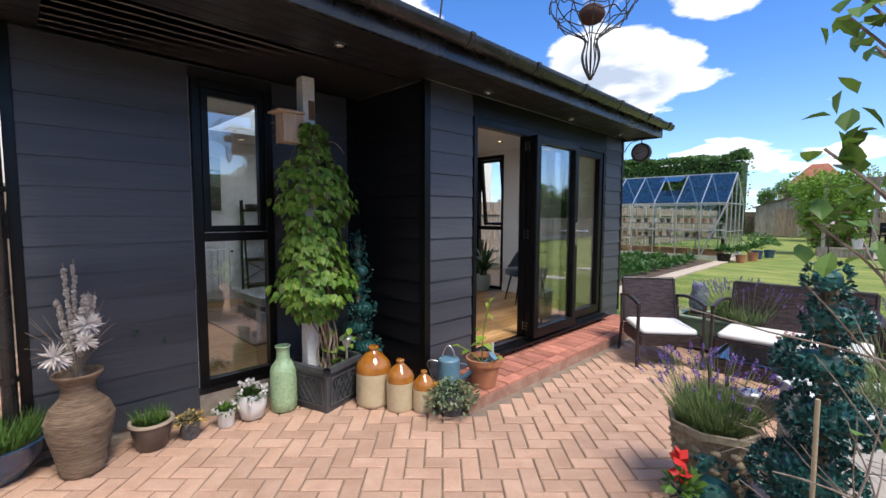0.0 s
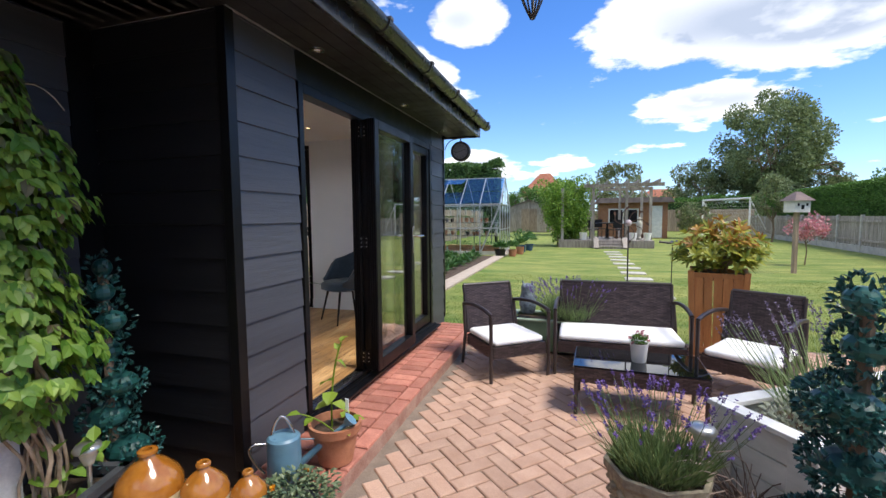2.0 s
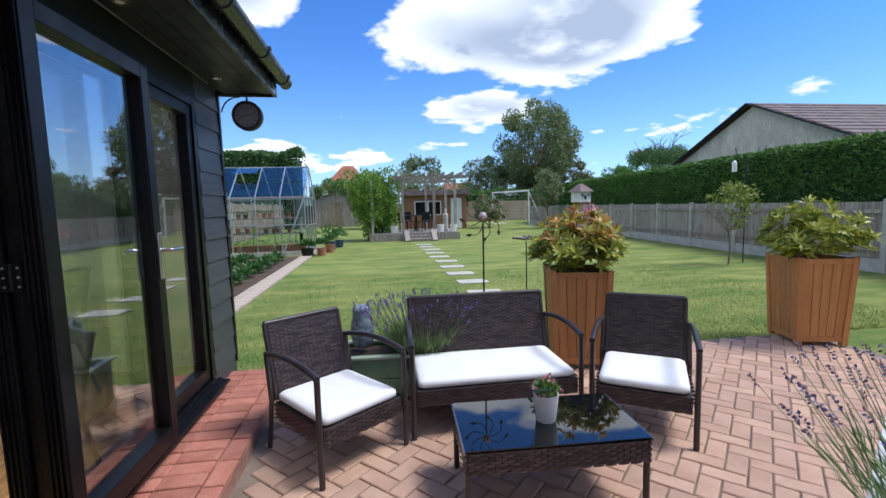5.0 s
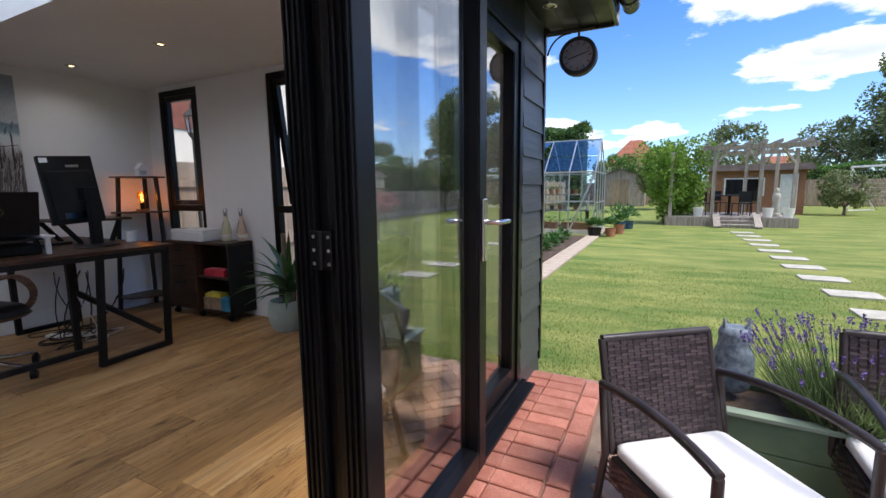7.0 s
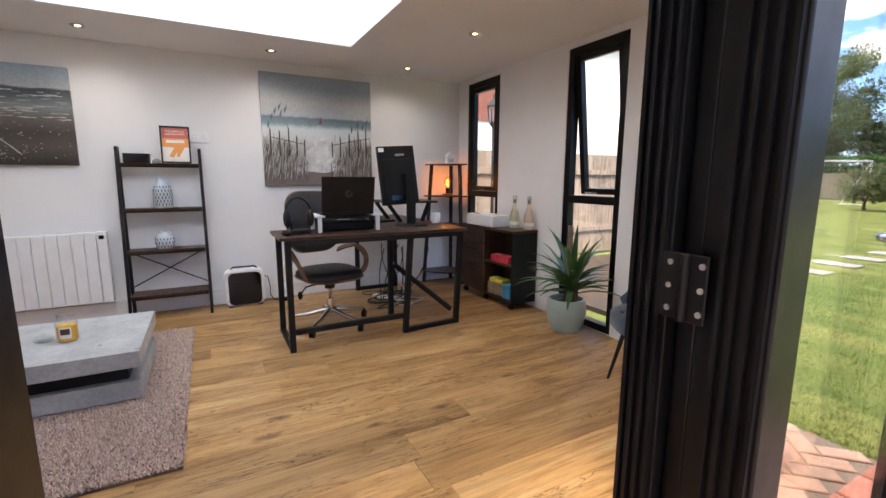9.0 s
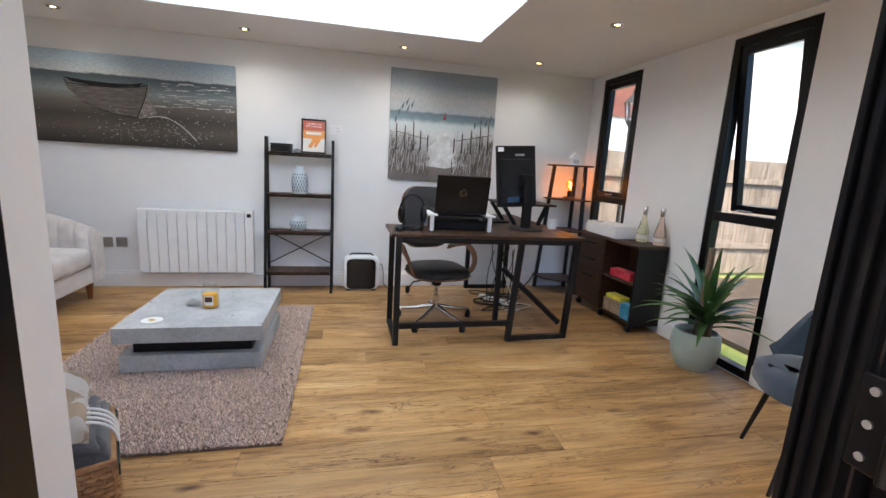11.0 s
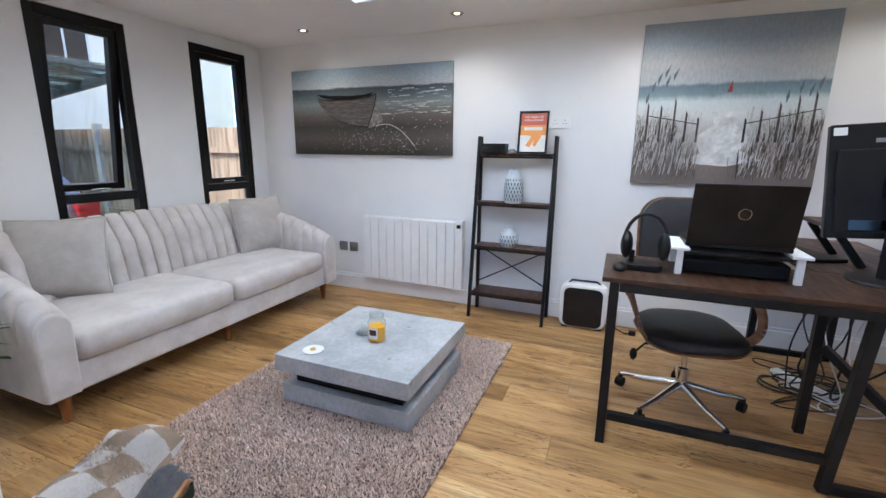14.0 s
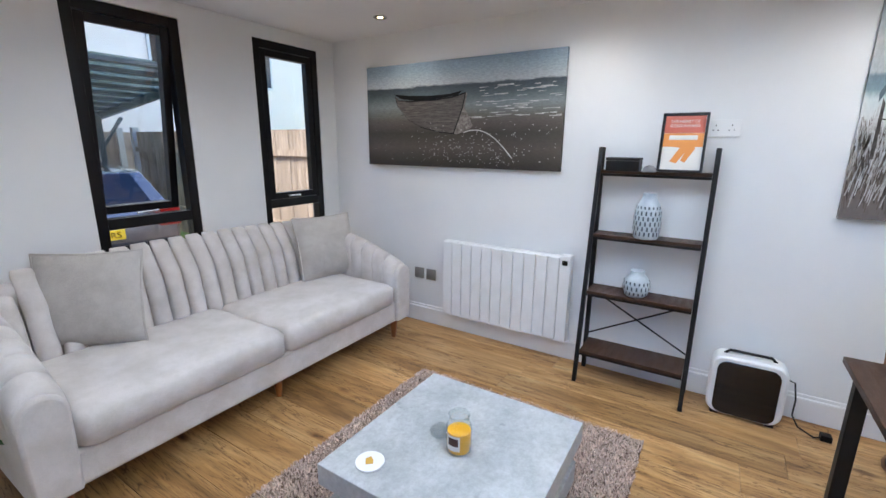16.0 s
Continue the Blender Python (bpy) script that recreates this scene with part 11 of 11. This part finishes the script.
def oak_planks():
    """Oak boards: long grain that bends round knots, dark splits, a tone for each board."""
    m = bpy.data.materials.new("oak_plank")
    m.use_nodes = True
    n, l = m.node_tree.nodes, m.node_tree.links
    b = n["Principled BSDF"]
    tc, oi, off = n.new("ShaderNodeTexCoord"), n.new("ShaderNodeObjectInfo"), n.new("ShaderNodeVectorMath")
    off.operation, off.inputs[1].default_value = "MULTIPLY_ADD", (31.0, 57.0, 13.0)
    l.new(oi.outputs["Random"], off.inputs[0]), l.new(tc.outputs["Object"], off.inputs[2])

    def tex(scale, det, rough, stretch, warp=0.0, kind="ShaderNodeTexNoise", vec=None):
        mp, k = n.new("ShaderNodeMapping"), n.new(kind)
        mp.inputs["Scale"].default_value = stretch
        l.new(vec or off.outputs[0], mp.inputs[0])
        k.inputs["Scale"].default_value = scale
        if kind == "ShaderNodeTexNoise":
            k.inputs["Detail"].default_value, k.inputs["Roughness"].default_value, k.inputs["Distortion"].default_value = det, rough, warp
        l.new(mp.outputs[0], k.inputs["Vector"])
        return k

    def ramp(src, stops):
        k = n.new("ShaderNodeValToRGB")
        while len(k.color_ramp.elements) < len(stops):
            k.color_ramp.elements.new(0.5)
        for e, (p, c) in zip(k.color_ramp.elements, stops):
            e.position, e.color = p, (*c, 1)
        l.new(src, k.inputs[0])
        return k.outputs[0]

    def mix(kind, f, a, c):
        k = n.new("ShaderNodeMixRGB")
        k.blend_type, k.inputs[0].default_value = kind, f
        l.new(a, k.inputs[1]), l.new(c, k.inputs[2])
        return k.outputs[0]

    grey = lambda v: (v, v, v)
    broad = tex(1.0, 4.0, 0.6, (7.0, 1.3, 1.0), 0.8).outputs["Fac"]
    col = ramp(broad, [(0.30, (0.27, 0.135, 0.045)), (0.45, (0.45, 0.248, 0.092)), (0.62, (0.56, 0.340, 0.148)), (0.75, (0.64, 0.44, 0.22))])
    grain = tex(1.0, 8.0, 0.7, (60.0, 2.2, 1.0), 0.6).outputs["Fac"]
    col = mix("MULTIPLY", 1.0, col, ramp(grain, [(0.32, grey(0.62)), (0.55, grey(1.0)), (0.75, grey(1.16))]))
    split = tex(1.0, 4.0, 0.6, (16.0, 1.5, 1.0), 2.2).outputs["Fac"]
    col = mix("MULTIPLY", 0.85, col, ramp(split, [(0.478, grey(1.0)), (0.495, (0.36, 0.27, 0.20)), (0.500, (0.10, 0.07, 0.05)), (0.504, (0.36, 0.27, 0.20)), (0.516, grey(1.0))]))
    where = tex(1.0, 2.0, 0.5, (3.0, 0.9, 1.0)).outputs["Fac"]
    clean = n.new("ShaderNodeMixRGB")
    l.new(ramp(where, [(0.36, grey(0.0)), (0.48, grey(1.0))]), clean.inputs[0])
    base = mix("MULTIPLY", 1.0, ramp(broad, [(0.30, (0.27, 0.135, 0.045)), (0.45, (0.45, 0.248, 0.092)), (0.62, (0.56, 0.340, 0.148)), (0.75, (0.64, 0.44, 0.22))]), ramp(grain, [(0.32, grey(0.62)), (0.55, grey(1.0)), (0.75, grey(1.16))]))
    l.new(base, clean.inputs[1]), l.new(col, clean.inputs[2])
    warp = n.new("ShaderNodeVectorMath")
    warp.operation, warp.inputs[1].default_value = "MULTIPLY_ADD", (0.05, 0.12, 0.0)
    l.new(tex(6.0, 3.0, 0.6, (1.0, 1.0, 1.0)).outputs["Color"], warp.inputs[0]), l.new(off.outputs[0], warp.inputs[2])
    knot = tex(1.0, 0, 0, (4.6, 1.7, 1.0), kind="ShaderNodeTexVoronoi", vec=warp.outputs[0]).outputs["Distance"]
    col = mix("MULTIPLY", 0.95, clean.outputs[0], ramp(knot, [(0.02, (0.14, 0.09, 0.07)), (0.055, (0.42, 0.33, 0.26)), (0.13, grey(1.0))]))
    tone, tone2 = n.new("ShaderNodeMapRange"), n.new("ShaderNodeCombineColor")
    tone.inputs["To Min"].default_value, tone.inputs["To Max"].default_value = 0.80, 1.12
    l.new(oi.outputs["Random"], tone.inputs[0])
    for k in range(3):
        l.new(tone.outputs[0], tone2.inputs[k])
    l.new(mix("MULTIPLY", 1.0, col, tone2.outputs[0]), b.inputs["Base Color"])
    b.inputs["Roughness"].default_value, b.inputs["Specular IOR Level"].default_value = 0.45, 0.4
    bp = n.new("ShaderNodeBump")
    bp.inputs["Strength"].default_value, bp.inputs["Distance"].default_value = 0.25, 0.002
    l.new(grain, bp.inputs["Height"])
    l.new(bp.outputs[0], b.inputs["Normal"])
    return m


OAK = oak_planks()
floor = setting("floor", Mesh().box(XB, YL, FL - 0.012, XR, YR, FL - 0.009).box(XR, 0.10, FL - 0.012, -0.09, YR, FL - 0.009), mat("plank_gap", (0.05, 0.03, 0.02), 0.8), "warm oak plank flooring with knots", "floor")
W = 0.192
x, row = XB, 0
while x < -0.09:
    x1 = min(x + W, -0.09)
    ylo = YL if x1 <= XR + 0.12 else 0.10
    y = ylo - rnd.uniform(0, 1.2)
    while y < YR:
        y1 = min(y + 1.38, YR)
        a = max(y, ylo)
        if y1 - a > 0.02:
            m = Mesh()
            cx, cy = (x + x1) / 2, (a + y1) / 2
            hx, hy, c = (x1 - x) / 2 - 0.0006, (y1 - a) / 2 - 0.0006, 0.0018
            m.loft([[(sx * (hx - k), sy * (hy - k), z) for sx, sy in ((-1, -1), (1, -1), (1, 1), (-1, 1))] for k, z in ((0, -0.009), (0, -0.0015), (c, 0.0))])
            p = part("plank", m, OAK, floor, loc=(cx, cy, FL), fix=False)
        y = y1
    x = x1

# herringbone of 200 x 100 pavers
patio = bpy.data.objects["patio_bed"]
PL, PW = 0.205, 0.1025


def paver_mesh(m, cx, cy, along, r, turn=0.0):
    at, cx, cy = (cx, cy), 0.0, 0.0
    c_, s_ = math.cos(turn), math.sin(turn)
    o = len(m.v)
    hx, hy = (PL / 2 - 0.0045, PW / 2 - 0.0045) if along else (PW / 2 - 0.0045, PL / 2 - 0.0045)
    dz, tx, ty = r.uniform(-0.0025, 0.001), r.uniform(-0.006, 0.006), r.uniform(-0.006, 0.006)
    c = 0.006
    m.loft([[(cx + sx * (hx - k), cy + sy * (hy - k), z + dz + (tx * sx + ty * sy) * 0.2 if z > -0.02 else z) for sx, sy in ((-1, -1), (1, -1), (1, 1), (-1, 1))] for k, z in ((0, -0.03), (0, -0.005), (c, 0.0))], cap=True)
    m.v[o:] = [(at[0] + x * c_ - y * s_, at[1] + x * s_ + y * c_, z) for x, y, z in m.v[o:]]


ang = radians(45)
ca, sa = math.cos(ang), math.sin(ang)
cells = []
n = 84
for i in range(-n, n):
    for j in range(-n, n):
        k = (i - j) % 4
        if k == 0:
            cells.append((i + 1.0, j + 0.5, True))
for i in range(-n, n):
    for j in range(-n, n):
        if (i - j) % 4 == 3:
            cells.append((i + 0.5, j + 1.0, False))
joined, singles = Mesh(), []


def in_patio(x, y):
    if y > 3.46 or x > 5.5:
        return False
    if -0.02 < y and x < 0.50:
        return False
    if x < XRO + 0.02 and y > YLO - 0.02:
        return False
    return y > -4.2 and x > -3.6


for u, v, along in cells:
    x, y = (u * ca - v * sa) * PW + 1.0, (u * sa + v * ca) * PW + 0.2
    if in_patio(x, y):
        near = math.hypot(x - 1.0, y + 0.1)
        singles.append((near, x, y, along))
singles.sort()
shapes = {}
for q in (True, False):
    for k in range(4):
        m = Mesh()
        paver_mesh(m, 0, 0, q, rnd)
        shapes[q, k] = m.data("paver")
        shapes[q, k].materials.append(PAVER1)
for k, (d, x, y, along) in enumerate(singles):
    if k < 300:
        part("paver", shapes[along, k % 4], PAVER1, patio, loc=(x, y, 0)).rotation_euler[2] = ang
    else:
        paver_mesh(joined, x, y, along, rnd, ang)
part("pavers", joined, PAVER, patio, "pinkish buff herringbone block pavers", kind="stuff")

# brick step along the doors
step = setting("brick_step", Mesh().box(-0.02, 0.0, -0.03, 0.447, 3.42, 0.072), mat("brick_bed", (0.30, 0.15, 0.11), 0.9, var=(0.40, 0.25, 0.19), scale=9, bump=0.5, bump_scale=120, fine=0.2), "low red brick step along the doors", "step")
bm_long, bm_edge = Mesh(), Mesh()
for mm, (lx, ly) in ((bm_long, (0.213, 0.100)), (bm_edge, (0.100, 0.213))):
    mm.loft([[(sx * (lx / 2 - k), sy * (ly / 2 - k), z) for sx, sy in ((-1, -1), (1, -1), (1, 1), (-1, 1))] for k, z in ((0, -0.06), (0, -0.006), (0.006, 0.0))])
bl, be = bm_long.data("brick"), bm_edge.data("brick")
bl.materials.append(REDBRICK), be.materials.append(REDBRICK)
y = 0.055
while y < 3.42:
    for x in (0.012, 0.228):
        b = part("brick", bl, REDBRICK, step, loc=(x + rnd.uniform(-0.003, 0.003), y, 0.092 + rnd.uniform(-0.002, 0.002)))
        b.rotation_euler = (rnd.uniform(-0.012, 0.012), rnd.uniform(-0.01, 0.01), rnd.uniform(-0.012, 0.012))
    y += 0.1125
y = 0.11
while y < 3.42:
    b = part("brick", be, REDBRICK, step, loc=(0.435 - 0.04, y, 0.090 + rnd.uniform(-0.002, 0.002)))
    b.rotation_euler = (rnd.uniform(-0.012, 0.012), rnd.uniform(-0.012, 0.012), rnd.uniform(-0.012, 0.012))
    y += 0.2235
